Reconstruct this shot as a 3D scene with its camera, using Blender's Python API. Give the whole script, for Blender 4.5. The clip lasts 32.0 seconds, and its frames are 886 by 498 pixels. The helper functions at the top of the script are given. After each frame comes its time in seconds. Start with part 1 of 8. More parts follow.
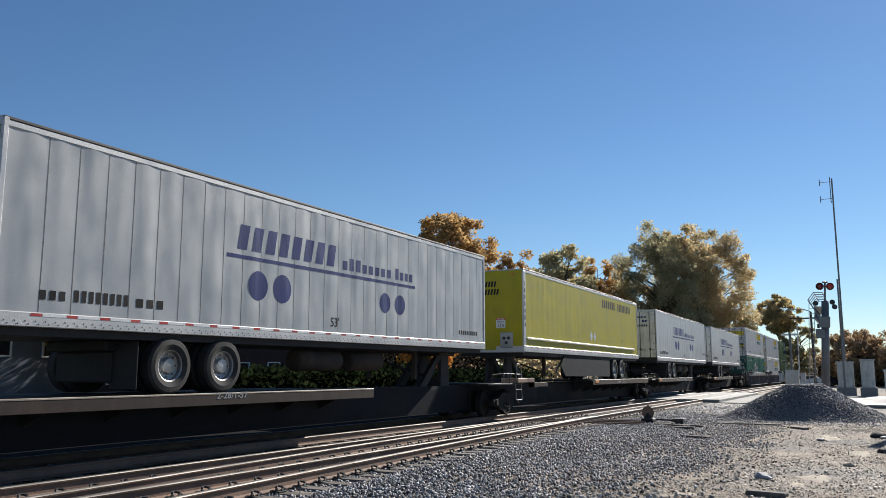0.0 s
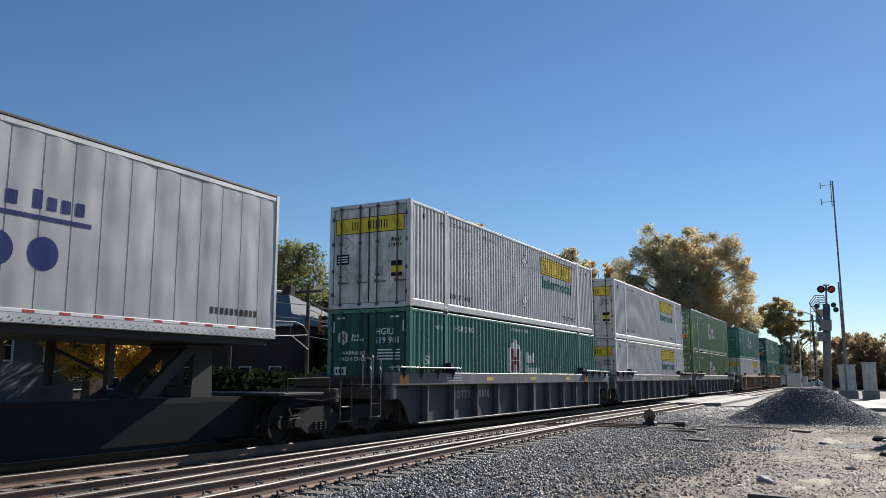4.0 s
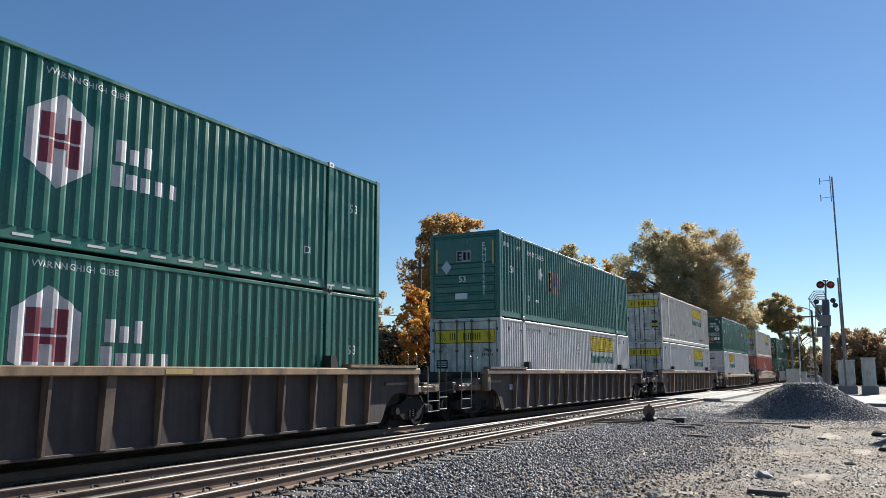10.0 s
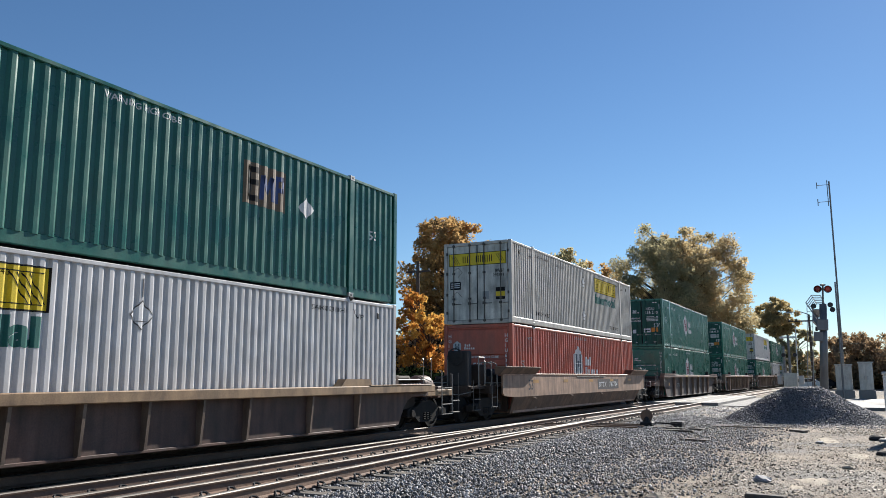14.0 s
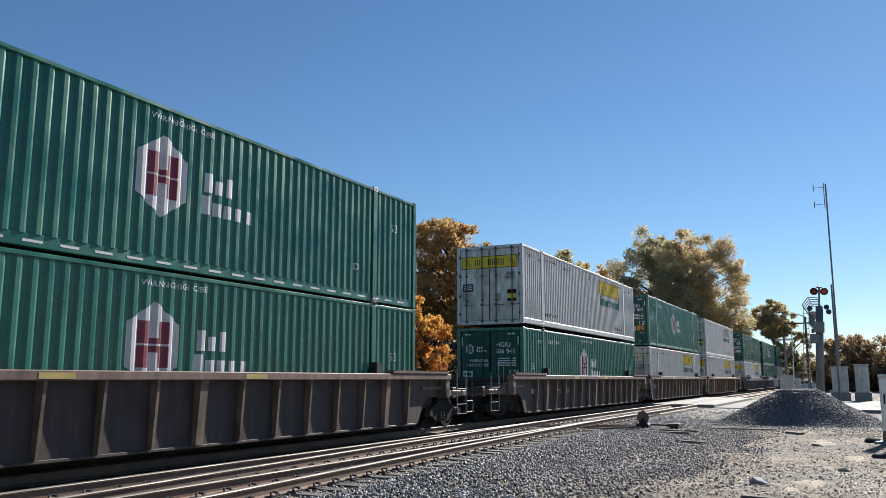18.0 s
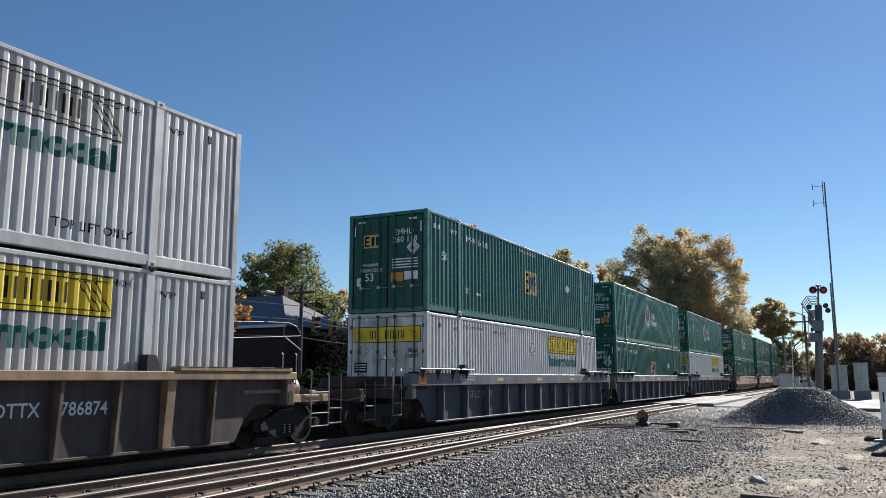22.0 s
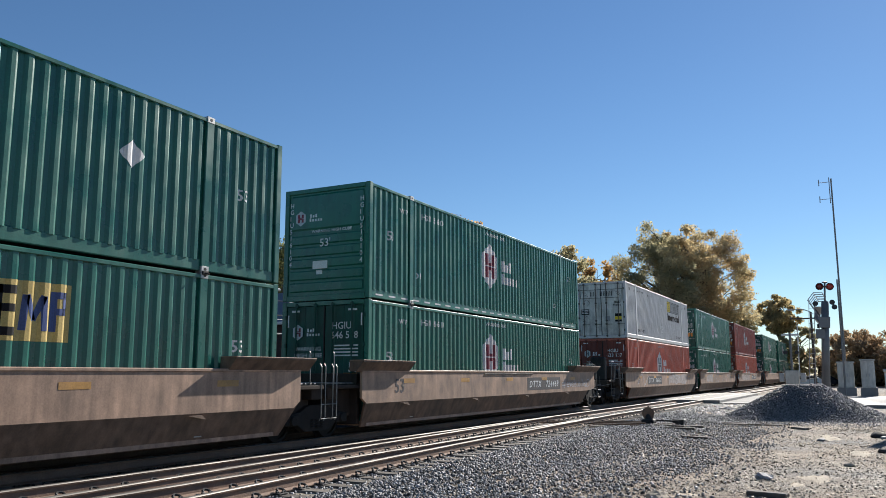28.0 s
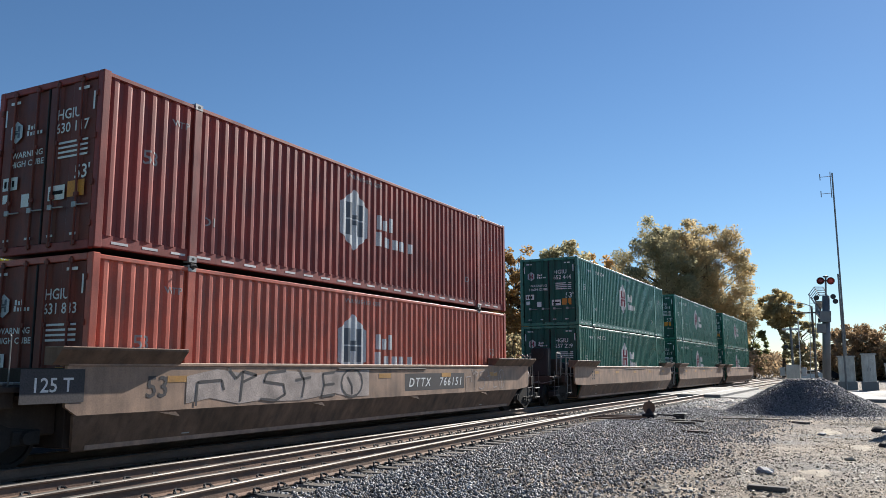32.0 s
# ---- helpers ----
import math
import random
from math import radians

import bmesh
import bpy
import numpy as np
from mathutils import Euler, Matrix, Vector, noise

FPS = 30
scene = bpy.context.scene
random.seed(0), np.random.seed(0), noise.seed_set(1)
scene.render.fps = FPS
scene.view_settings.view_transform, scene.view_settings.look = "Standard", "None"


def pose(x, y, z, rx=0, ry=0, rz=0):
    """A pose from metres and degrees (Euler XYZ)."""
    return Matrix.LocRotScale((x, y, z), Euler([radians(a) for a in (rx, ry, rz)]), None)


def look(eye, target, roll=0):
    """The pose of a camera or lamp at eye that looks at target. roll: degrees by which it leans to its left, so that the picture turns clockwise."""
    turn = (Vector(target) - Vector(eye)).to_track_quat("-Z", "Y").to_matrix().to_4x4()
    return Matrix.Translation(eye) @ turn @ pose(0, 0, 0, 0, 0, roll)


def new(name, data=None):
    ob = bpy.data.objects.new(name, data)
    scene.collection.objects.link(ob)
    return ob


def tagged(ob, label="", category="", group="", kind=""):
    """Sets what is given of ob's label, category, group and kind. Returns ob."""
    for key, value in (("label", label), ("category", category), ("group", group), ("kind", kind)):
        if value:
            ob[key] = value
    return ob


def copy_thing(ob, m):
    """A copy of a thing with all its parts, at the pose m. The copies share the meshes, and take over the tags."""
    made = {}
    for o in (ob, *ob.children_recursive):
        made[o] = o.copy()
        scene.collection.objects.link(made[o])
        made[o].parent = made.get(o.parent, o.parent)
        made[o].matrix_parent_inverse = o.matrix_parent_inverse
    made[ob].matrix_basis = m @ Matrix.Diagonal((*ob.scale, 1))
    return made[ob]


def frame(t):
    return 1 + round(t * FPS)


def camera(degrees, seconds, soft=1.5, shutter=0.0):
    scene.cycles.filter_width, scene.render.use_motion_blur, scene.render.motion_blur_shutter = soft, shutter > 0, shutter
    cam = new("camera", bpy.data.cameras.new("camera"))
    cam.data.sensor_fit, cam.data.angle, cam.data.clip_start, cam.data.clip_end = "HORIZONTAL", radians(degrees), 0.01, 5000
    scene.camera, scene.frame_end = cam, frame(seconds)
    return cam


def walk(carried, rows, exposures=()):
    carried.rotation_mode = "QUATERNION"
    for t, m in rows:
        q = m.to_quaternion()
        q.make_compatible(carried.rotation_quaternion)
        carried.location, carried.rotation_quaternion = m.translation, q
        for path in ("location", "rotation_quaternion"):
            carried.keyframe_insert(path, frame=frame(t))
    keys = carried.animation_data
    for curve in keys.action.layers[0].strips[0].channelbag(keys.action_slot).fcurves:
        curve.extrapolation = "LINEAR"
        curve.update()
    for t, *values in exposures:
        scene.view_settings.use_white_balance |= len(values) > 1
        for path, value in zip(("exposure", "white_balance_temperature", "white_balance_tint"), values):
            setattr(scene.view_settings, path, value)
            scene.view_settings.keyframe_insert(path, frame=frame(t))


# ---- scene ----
# Train runs along -x, z = 0 is the top of the rails, the camera stands beside the line at the origin.
cam = camera(57.9, 32.0, soft=0.75)
EYE = (0.0, 0.0, 1.38)


def aim(heading, tilt, lean):
    """Held in the hand: heading to the left of +x, tilt upwards, lean, in degrees."""
    return pose(*EYE, 90 + tilt, 0, heading - 90) @ pose(0, 0, 0, 0, 0, lean)


# the meter closes down a little for the white loads: seconds, stops
EXPOSURES = ((0, 0.64), (3, 0.64), (5.5, 0.58), (6.2, 0.60), (7, 0.75), (11.5, 0.75), (12.2, 0.68), (13, 0.61), (13.4, 0.66), (14, 0.75), (21, 0.74), (22, 0.66), (22.8, 0.75), (29.2, 0.73), (30, 0.62), (30.6, 0.72), (32, 0.74))
walk(cam, [(t, aim(h, p, r)) for t, h, p, r in (
    (0, 27.410, 8.809, 0.101),
    (0.5, 27.388, 8.851, 0.108),
    (1, 27.389, 8.910, 0.103),
    (1.5, 27.409, 8.986, 0.086),
    (2, 27.439, 9.063, 0.066),
    (2.5, 27.468, 9.107, 0.061),
    (3, 27.485, 9.116, 0.046),
    (3.5, 27.493, 9.109, -0.005),
    (5.5, 27.425, 8.930, 0.001),
    (6, 27.413, 8.901, -0.038),
    (6.5, 27.398, 8.859, -0.084),
    (7, 27.383, 8.824, -0.121),
    (7.5, 27.374, 8.806, -0.145),
    (8, 27.380, 8.795, -0.142),
    (8.5, 27.391, 8.798, -0.126),
    (9, 27.395, 8.803, -0.117),
    (9.5, 27.410, 8.802, -0.115),
    (10, 27.438, 8.806, -0.122),
    (10.5, 27.466, 8.823, -0.127),
    (11, 27.490, 8.880, -0.119),
    (11.5, 27.497, 8.978, -0.118),
    (12, 27.470, 9.063, -0.118),
    (12.5, 27.414, 9.107, -0.123),
    (13, 27.356, 9.117, -0.133),
    (13.5, 27.312, 9.108, -0.126),
    (14, 27.272, 9.095, -0.104),
    (14.5, 27.228, 9.087, -0.078),
    (16.5, 27.073, 9.097, -0.013),
    (17, 27.062, 9.108, 0.006),
    (17.5, 27.056, 9.136, 0.025),
    (18, 27.057, 9.179, 0.050),
    (18.5, 27.064, 9.216, 0.072),
    (19, 27.062, 9.231, 0.082),
    (19.5, 27.044, 9.228, 0.078),
    (20, 27.013, 9.216, 0.059),
    (20.5, 26.978, 9.199, 0.042),
    (21, 26.965, 9.181, 0.024),
    (21.5, 26.976, 9.164, -0.019),
    (22, 27.002, 9.137, -0.082),
    (22.5, 27.039, 9.094, -0.114),
    (23, 27.072, 9.051, -0.125),
    (23.5, 27.102, 9.022, -0.143),
    (24, 27.135, 9.001, -0.158),
    (24.5, 27.162, 8.988, -0.169),
    (25, 27.180, 8.986, -0.176),
    (25.5, 27.194, 8.994, -0.180),
    (27.5, 27.337, 8.926, -0.123),
    (28, 27.386, 8.926, -0.123),
    (28.5, 27.422, 8.933, -0.133),
    (29, 27.439, 8.939, -0.141),
    (29.5, 27.437, 8.922, -0.142),
    (30, 27.427, 8.864, -0.157),
    (30.5, 27.418, 8.767, -0.183),
    (31, 27.416, 8.657, -0.195),
    (31.5, 27.428, 8.581, -0.187),
    (32, 27.450, 8.550, -0.175))], EXPOSURES)

# ---- daylight ----
SUN_AZ, SUN_EL = -10.0, 29.5        # degrees: to the right of +x, above the horizon
world = bpy.data.worlds.new("sky")
scene.world = world
world.use_nodes = True
wt = world.node_tree
sky = wt.nodes.new("ShaderNodeTexSky")
sky.sky_type, sky.sun_disc = "NISHITA", False
sky.sun_elevation, sky.sun_rotation = radians(SUN_EL), radians(90 - SUN_AZ)
sky.air_density, sky.dust_density, sky.ozone_density = 0.95, 0.03, 4.5
deep = wt.nodes.new("ShaderNodeHueSaturation")
deep.inputs["Saturation"].default_value, deep.inputs["Value"].default_value = 1.08, 1.09
wt.links.new(sky.outputs[0], deep.inputs["Color"])
wt.links.new(deep.outputs[0], wt.nodes["Background"].inputs[0])
wt.nodes["Background"].inputs[1].default_value = 0.058
sun = new("sun", bpy.data.lights.new("sun", "SUN"))
sun.data.energy, sun.data.angle, sun.data.color = 5.0, radians(0.5), (1.0, 0.95, 0.87)
sun_way = Vector((math.cos(radians(SUN_EL)) * math.cos(radians(SUN_AZ)),
                  math.cos(radians(SUN_EL)) * math.sin(radians(SUN_AZ)), math.sin(radians(SUN_EL))))
sun.matrix_world = look(sun_way * 60, (0, 0, 0))

# ---- materials ----


def mat(name, col, rough=0.6, metal=0.0, var=0.25, scale=1.5, fine=40.0, fvar=0.12, bump=0.1, streak=0.0,
        dirt=None, dirt_amount=0.0, spec=0.5, island=0.0, obj=0.0, emit=0.0):
    """A worn, uneven surface: broad stains, fine grain, run-down streaks and dirt, shifted from thing to thing."""
    m = bpy.data.materials.new(name)
    m.use_nodes = True
    t, n = m.node_tree, m.node_tree.nodes
    bs = n["Principled BSDF"]
    bs.inputs["Roughness"].default_value = rough
    bs.inputs["Metallic"].default_value = metal
    bs.inputs["Specular IOR Level"].default_value = spec
    tc, oi = n.new("ShaderNodeTexCoord"), n.new("ShaderNodeObjectInfo")
    shift = n.new("ShaderNodeVectorMath")
    shift.operation = "MULTIPLY_ADD"
    shift.inputs[1].default_value = (1, 1, 1)
    rnd = n.new("ShaderNodeMath")
    rnd.operation, rnd.inputs[1].default_value = "MULTIPLY", 37.0
    t.links.new(oi.outputs["Random"], rnd.inputs[0])
    t.links.new(tc.outputs["Object"], shift.inputs[0])
    t.links.new(rnd.outputs[0], shift.inputs[2])

    def noisy(sc, stretch=None, detail=4.0):
        v = shift.outputs[0]
        if stretch:
            mp = n.new("ShaderNodeMapping")
            mp.inputs["Scale"].default_value = stretch
            t.links.new(v, mp.inputs[0])
            v = mp.outputs[0]
        x = n.new("ShaderNodeTexNoise")
        x.inputs["Scale"].default_value, x.inputs["Detail"].default_value = sc, detail
        t.links.new(v, x.inputs["Vector"])
        return x.outputs[0]

    def ramp(src, lo, hi, a=0.3, b=0.7):
        r = n.new("ShaderNodeMapRange")
        for k, val in zip((1, 2, 3, 4), (a, b, lo, hi)):
            r.inputs[k].default_value = val
        t.links.new(src, r.inputs[0])
        return r.outputs[0]

    def times(src, fac):
        x = n.new("ShaderNodeVectorMath")
        x.operation = "SCALE"
        t.links.new(src, x.inputs[0])
        t.links.new(fac, x.inputs["Scale"])
        return x.outputs[0]

    base = n.new("ShaderNodeRGB")
    base.outputs[0].default_value = (*col, 1)
    out = base.outputs[0]
    big = noisy(scale)
    small = noisy(fine, detail=3.0)
    if dirt:
        mx = n.new("ShaderNodeMix")
        mx.data_type = "RGBA"
        mx.inputs["B"].default_value = (*dirt, 1)
        t.links.new(out, mx.inputs["A"])
        t.links.new(ramp(noisy(scale * 2.3, (1, 1, 0.6), 6.0), 0.0, dirt_amount, 0.42, 0.75), mx.inputs["Factor"])
        out = mx.outputs["Result"]
    out = times(out, ramp(big, 1 - var, 1 + var * 0.6))
    out = times(out, ramp(small, 1 - fvar, 1 + fvar))
    if streak:
        out = times(out, ramp(noisy(1.0, (7.0, 7.0, 0.5)), 1 - streak, 1 + streak * 0.3))
    if island:
        g = n.new("ShaderNodeNewGeometry")
        out = times(out, ramp(g.outputs["Random Per Island"], 1 - island, 1 + island, 0.0, 1.0))
    if obj:
        out = times(out, ramp(oi.outputs["Random"], 1 - obj, 1 + obj, 0.0, 1.0))
    t.links.new(out, bs.inputs["Base Color"])
    t.links.new(ramp(big, max(0.05, rough - 0.12), min(1, rough + 0.12)), bs.inputs["Roughness"])
    if bump:
        bp = n.new("ShaderNodeBump")
        bp.inputs["Strength"].default_value, bp.inputs["Distance"].default_value = bump, 0.02
        t.links.new(small, bp.inputs["Height"])
        t.links.new(bp.outputs[0], bs.inputs["Normal"])
    if emit:
        bs.inputs["Emission Color"].default_value = (*col, 1)
        bs.inputs["Emission Strength"].default_value = emit
    return m


def leaf_mat(name, col, col2, low=None, turn=(2.0, 6.0)):
    """Leaves from one tint to another, leaf by leaf, that let light through; low: the tint of the branches below turn."""
    m = bpy.data.materials.new(name)
    m.use_nodes = True
    t, n = m.node_tree, m.node_tree.nodes
    n.remove(n["Principled BSDF"])
    g = n.new("ShaderNodeNewGeometry")
    mx = n.new("ShaderNodeMix")
    mx.data_type = "RGBA"
    mx.inputs["A"].default_value, mx.inputs["B"].default_value = (*col, 1), (*col2, 1)
    tc = n.new("ShaderNodeTexCoord")
    nz = n.new("ShaderNodeTexNoise")
    nz.inputs["Scale"].default_value = 0.35
    t.links.new(tc.outputs["Object"], nz.inputs["Vector"])
    ad = n.new("ShaderNodeMath")
    ad.operation = "MULTIPLY_ADD"
    ad.inputs[1].default_value, ad.inputs[2].default_value = 0.5, -0.25
    t.links.new(g.outputs["Random Per Island"], ad.inputs[0])
    rg = n.new("ShaderNodeMapRange")
    rg.inputs[1].default_value, rg.inputs[2].default_value = 0.35, 0.65
    t.links.new(nz.outputs[0], rg.inputs[0])
    sm = n.new("ShaderNodeMath")
    sm.use_clamp = True
    t.links.new(rg.outputs[0], sm.inputs[0])
    t.links.new(ad.outputs[0], sm.inputs[1])
    t.links.new(sm.outputs[0], mx.inputs["Factor"])
    tint = mx.outputs["Result"]
    if low:
        sp, up, lo = n.new("ShaderNodeSeparateXYZ"), n.new("ShaderNodeMapRange"), n.new("ShaderNodeMix")
        lo.data_type = "RGBA"
        lo.inputs["A"].default_value = (*low, 1)
        up.inputs[1].default_value, up.inputs[2].default_value = turn
        t.links.new(tc.outputs["Object"], sp.inputs[0])
        t.links.new(sp.outputs[2], up.inputs[0])
        t.links.new(up.outputs[0], lo.inputs["Factor"])
        t.links.new(tint, lo.inputs["B"])
        tint = lo.outputs["Result"]
    d, tr, ms = n.new("ShaderNodeBsdfDiffuse"), n.new("ShaderNodeBsdfTranslucent"), n.new("ShaderNodeMixShader")
    ms.inputs[0].default_value = 0.6
    t.links.new(tint, d.inputs[0])
    t.links.new(tint, tr.inputs[0])
    t.links.new(d.outputs[0], ms.inputs[1])
    t.links.new(tr.outputs[0], ms.inputs[2])
    t.links.new(ms.outputs[0], n["Material Output"].inputs[0])
    return m


GREEN = mat("dark_green_paint", (0.015, 0.150, 0.108), 0.32, var=0.2, streak=0.2, dirt=(0.03, 0.07, 0.055), dirt_amount=0.25, spec=0.5, bump=0.05)
OLIVE = mat("leaf_green_paint", (0.085, 0.165, 0.045), 0.36, var=0.2, streak=0.2, dirt=(0.06, 0.10, 0.04), dirt_amount=0.25, spec=0.6, bump=0.05)
EGREEN = mat("bottle_green_paint", (0.013, 0.126, 0.096), 0.32, var=0.2, streak=0.2, dirt=(0.03, 0.06, 0.045), dirt_amount=0.25, spec=0.5, bump=0.05)
WHITE = mat("off_white_paint", (0.555, 0.555, 0.565), 0.45, var=0.12, obj=0.10, streak=0.14, dirt=(0.32, 0.29, 0.25), dirt_amount=0.35, fvar=0.05, bump=0.02)
CREAM = mat("weathered_cream_paint", (0.52, 0.50, 0.465), 0.55, var=0.18, streak=0.22, dirt=(0.24, 0.21, 0.17), dirt_amount=0.5, fvar=0.08, bump=0.02)
# Door paints darker than the sides, with more dirt mixed in
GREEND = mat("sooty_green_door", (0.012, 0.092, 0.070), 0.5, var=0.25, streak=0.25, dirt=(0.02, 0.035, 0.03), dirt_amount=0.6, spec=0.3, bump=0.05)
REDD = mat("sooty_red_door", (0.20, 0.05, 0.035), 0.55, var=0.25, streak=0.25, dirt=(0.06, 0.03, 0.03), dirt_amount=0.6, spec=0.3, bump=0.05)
DOOR_TONES = {"dark_green_paint": GREEND, "bottle_green_paint": GREEND, "rust_red_paint": REDD, "faded_maroon_paint": REDD}
MAROON = mat("faded_maroon_paint", (0.29, 0.055, 0.046), 0.5, var=0.25, streak=0.25, dirt=(0.10, 0.05, 0.05), dirt_amount=0.4, bump=0.05, spec=0.3)
RED = mat("rust_red_paint", (0.49, 0.10, 0.058), 0.42, var=0.25, streak=0.2, dirt=(0.16, 0.07, 0.06), dirt_amount=0.4, bump=0.05)
TRAIL = mat("white_trailer_sheet", (0.385, 0.40, 0.41), 0.42, var=0.10, streak=0.05, dirt=(0.42, 0.42, 0.42), dirt_amount=0.15, fvar=0.03, bump=0.0)
YELLOW = mat("mustard_yellow_sheet", (0.365, 0.312, 0.008), 0.5, spec=0.25, var=0.12, streak=0.04, dirt=(0.30, 0.26, 0.06), dirt_amount=0.3, fvar=0.03, bump=0.0)
DOORW = mat("grimy_white_door", (0.66, 0.65, 0.60), 0.55, var=0.22, streak=0.30, dirt=(0.16, 0.15, 0.13), dirt_amount=0.65, bump=0.05)
CREAMD = mat("cream_trailer_door", (0.80, 0.76, 0.66), 0.5, var=0.12, streak=0.15, dirt=(0.35, 0.30, 0.24), dirt_amount=0.35, bump=0.03)
RIBM = mat("scuffed_rib_steel", (0.215, 0.15, 0.11), 0.6, var=0.35, streak=0.3, dirt=(0.07, 0.045, 0.035), dirt_amount=0.7, bump=0.05)
# Plates below the chord: the shade of its overhang is put into the brown
BROWN = mat("oxide_brown_steel", (0.082, 0.057, 0.055), 0.7, var=0.35, streak=0.3, dirt=(0.05, 0.035, 0.03), dirt_amount=0.7, bump=0.05)
BROWNL = mat("faded_chord_steel", (0.38, 0.245, 0.135), 0.65, var=0.35, streak=0.2, dirt=(0.12, 0.07, 0.045), dirt_amount=0.7, bump=0.05)
OXIDE = mat("dark_purple_brown_steel", (0.23, 0.145, 0.112), 0.62, var=0.35, streak=0.3, dirt=(0.07, 0.045, 0.04), dirt_amount=0.6, bump=0.05)
LOWSIDE = mat("dark_red_brown_steel", (0.135, 0.078, 0.062), 0.7, var=0.35, streak=0.3, dirt=(0.05, 0.04, 0.035), dirt_amount=0.6, bump=0.045)
GREY = mat("blue_grey_steel", (0.125, 0.122, 0.148), 0.6, var=0.3, streak=0.25, dirt=(0.06, 0.055, 0.05), dirt_amount=0.5, bump=0.045)
# Darker copy of the chord grey, with the overhang's bluish shade in its colour
GREYP = mat("dark_blue_black_steel", (0.034, 0.041, 0.060), 0.65, var=0.3, streak=0.25, dirt=(0.05, 0.045, 0.04), dirt_amount=0.5, bump=0.045)
TAN = mat("faded_tan_steel", (0.44, 0.28, 0.195), 0.65, var=0.3, streak=0.35, dirt=(0.13, 0.085, 0.065), dirt_amount=0.6, bump=0.045)
DULL = mat("grey_brown_steel", (0.40, 0.258, 0.18), 0.65, var=0.3, streak=0.2, dirt=(0.11, 0.08, 0.07), dirt_amount=0.6, bump=0.045)
BLACK = mat("grimy_black_iron", (0.030, 0.030, 0.033), 0.7, var=0.35, dirt=(0.03, 0.024, 0.02), dirt_amount=0.5, spec=0.3, bump=0.1)
GRIME = mat("brake_dust_steel", (0.060, 0.045, 0.038), 0.8, var=0.4, streak=0.2, dirt=(0.06, 0.04, 0.03), dirt_amount=0.5, spec=0.2, bump=0.06)
# Grimy copy of the side steel, with downward-facing shade put into the colour
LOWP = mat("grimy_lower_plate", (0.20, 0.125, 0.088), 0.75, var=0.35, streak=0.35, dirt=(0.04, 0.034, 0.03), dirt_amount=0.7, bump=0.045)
STEEL = mat("dull_worn_handrail", (0.24, 0.235, 0.23), 0.45, 0.4, var=0.3, dirt=(0.05, 0.04, 0.035), dirt_amount=0.6)
IRON = mat("oily_truck_iron", (0.024, 0.023, 0.023), 0.8, var=0.35, dirt=(0.045, 0.035, 0.03), dirt_amount=0.5, spec=0.15, bump=0.1)
TYRE = mat("tyre_rubber", (0.022, 0.022, 0.022), 0.85, var=0.3, dirt=(0.07, 0.06, 0.05), dirt_amount=0.5)
RIM = mat("wheel_rim", (0.42, 0.42, 0.42), 0.45, 0.6, var=0.3, dirt=(0.10, 0.08, 0.07), dirt_amount=0.6)
GALV = mat("galvanised_steel", (0.34, 0.34, 0.34), 0.45, 0.5, var=0.2)
ALU = mat("bare_aluminium", (0.46, 0.46, 0.46), 0.5, 0.5, var=0.15)
RAILTOP = mat("polished_rail_steel", (0.165, 0.152, 0.14), 0.6, 1.0, var=0.08, bump=0.0)
RAILSIDE = mat("rusty_rail_steel", (0.19, 0.115, 0.08), 0.7, 0.0, var=0.35, dirt=(0.22, 0.15, 0.105), dirt_amount=0.4, bump=0.3)
TIE = mat("weathered_sleeper_wood", (0.12, 0.098, 0.082), 0.85, var=0.3, dirt=(0.24, 0.21, 0.18), dirt_amount=0.6, fine=25, bump=0.5, obj=0.3)
PWHITE = mat("white_lettering", (0.72, 0.72, 0.72), 0.55, var=0.15, fvar=0.1)
PWORN = mat("worn_white_badge", (0.62, 0.61, 0.63), 0.6, var=0.25, fvar=0.08, bump=0.02)
PBLACK = mat("black_lettering", (0.016, 0.016, 0.018), 0.7, var=0.1, fvar=0.05, spec=0.15, bump=0.0)
PNAVY = mat("navy_lettering", (0.012, 0.028, 0.14), 0.6, spec=0.15, var=0.15, fvar=0.15)
PMAROON = mat("maroon_emblem", (0.20, 0.022, 0.045), 0.5, var=0.15, fvar=0.15)
PYELLOW = mat("yellow_panel", (0.68, 0.50, 0.01), 0.5, var=0.15, fvar=0.12)
PTEAL = mat("teal_lettering", (0.008, 0.12, 0.10), 0.5, var=0.15, fvar=0.12)
PGREYB = mat("pale_blue_grey_emblem", (0.50, 0.53, 0.56), 0.5, var=0.15, fvar=0.15)
PGOLD = mat("gold_panel", (0.52, 0.38, 0.12), 0.5, var=0.15, fvar=0.15)
PBLUE = mat("blue_lettering", (0.04, 0.07, 0.22), 0.5, var=0.15, fvar=0.15)
PORANGE = mat("orange_sticker", (0.60, 0.22, 0.02), 0.5, var=0.2, fvar=0.15)
PRED = mat("red_reflective_tape", (0.45, 0.03, 0.02), 0.4, var=0.15, fvar=0.15)
CHALK = mat("chalky_spray_paint", (0.46, 0.44, 0.46), 0.7, var=0.4, fvar=0.3)
LILAC = mat("thin_grey_lilac_spray", (0.40, 0.33, 0.30), 0.7, var=0.45, scale=2.5, fvar=0.3)
SPRAYB = mat("dark_spray_paint", (0.05, 0.045, 0.05), 0.7, var=0.4, fvar=0.3)

# ---- mesh tools ----


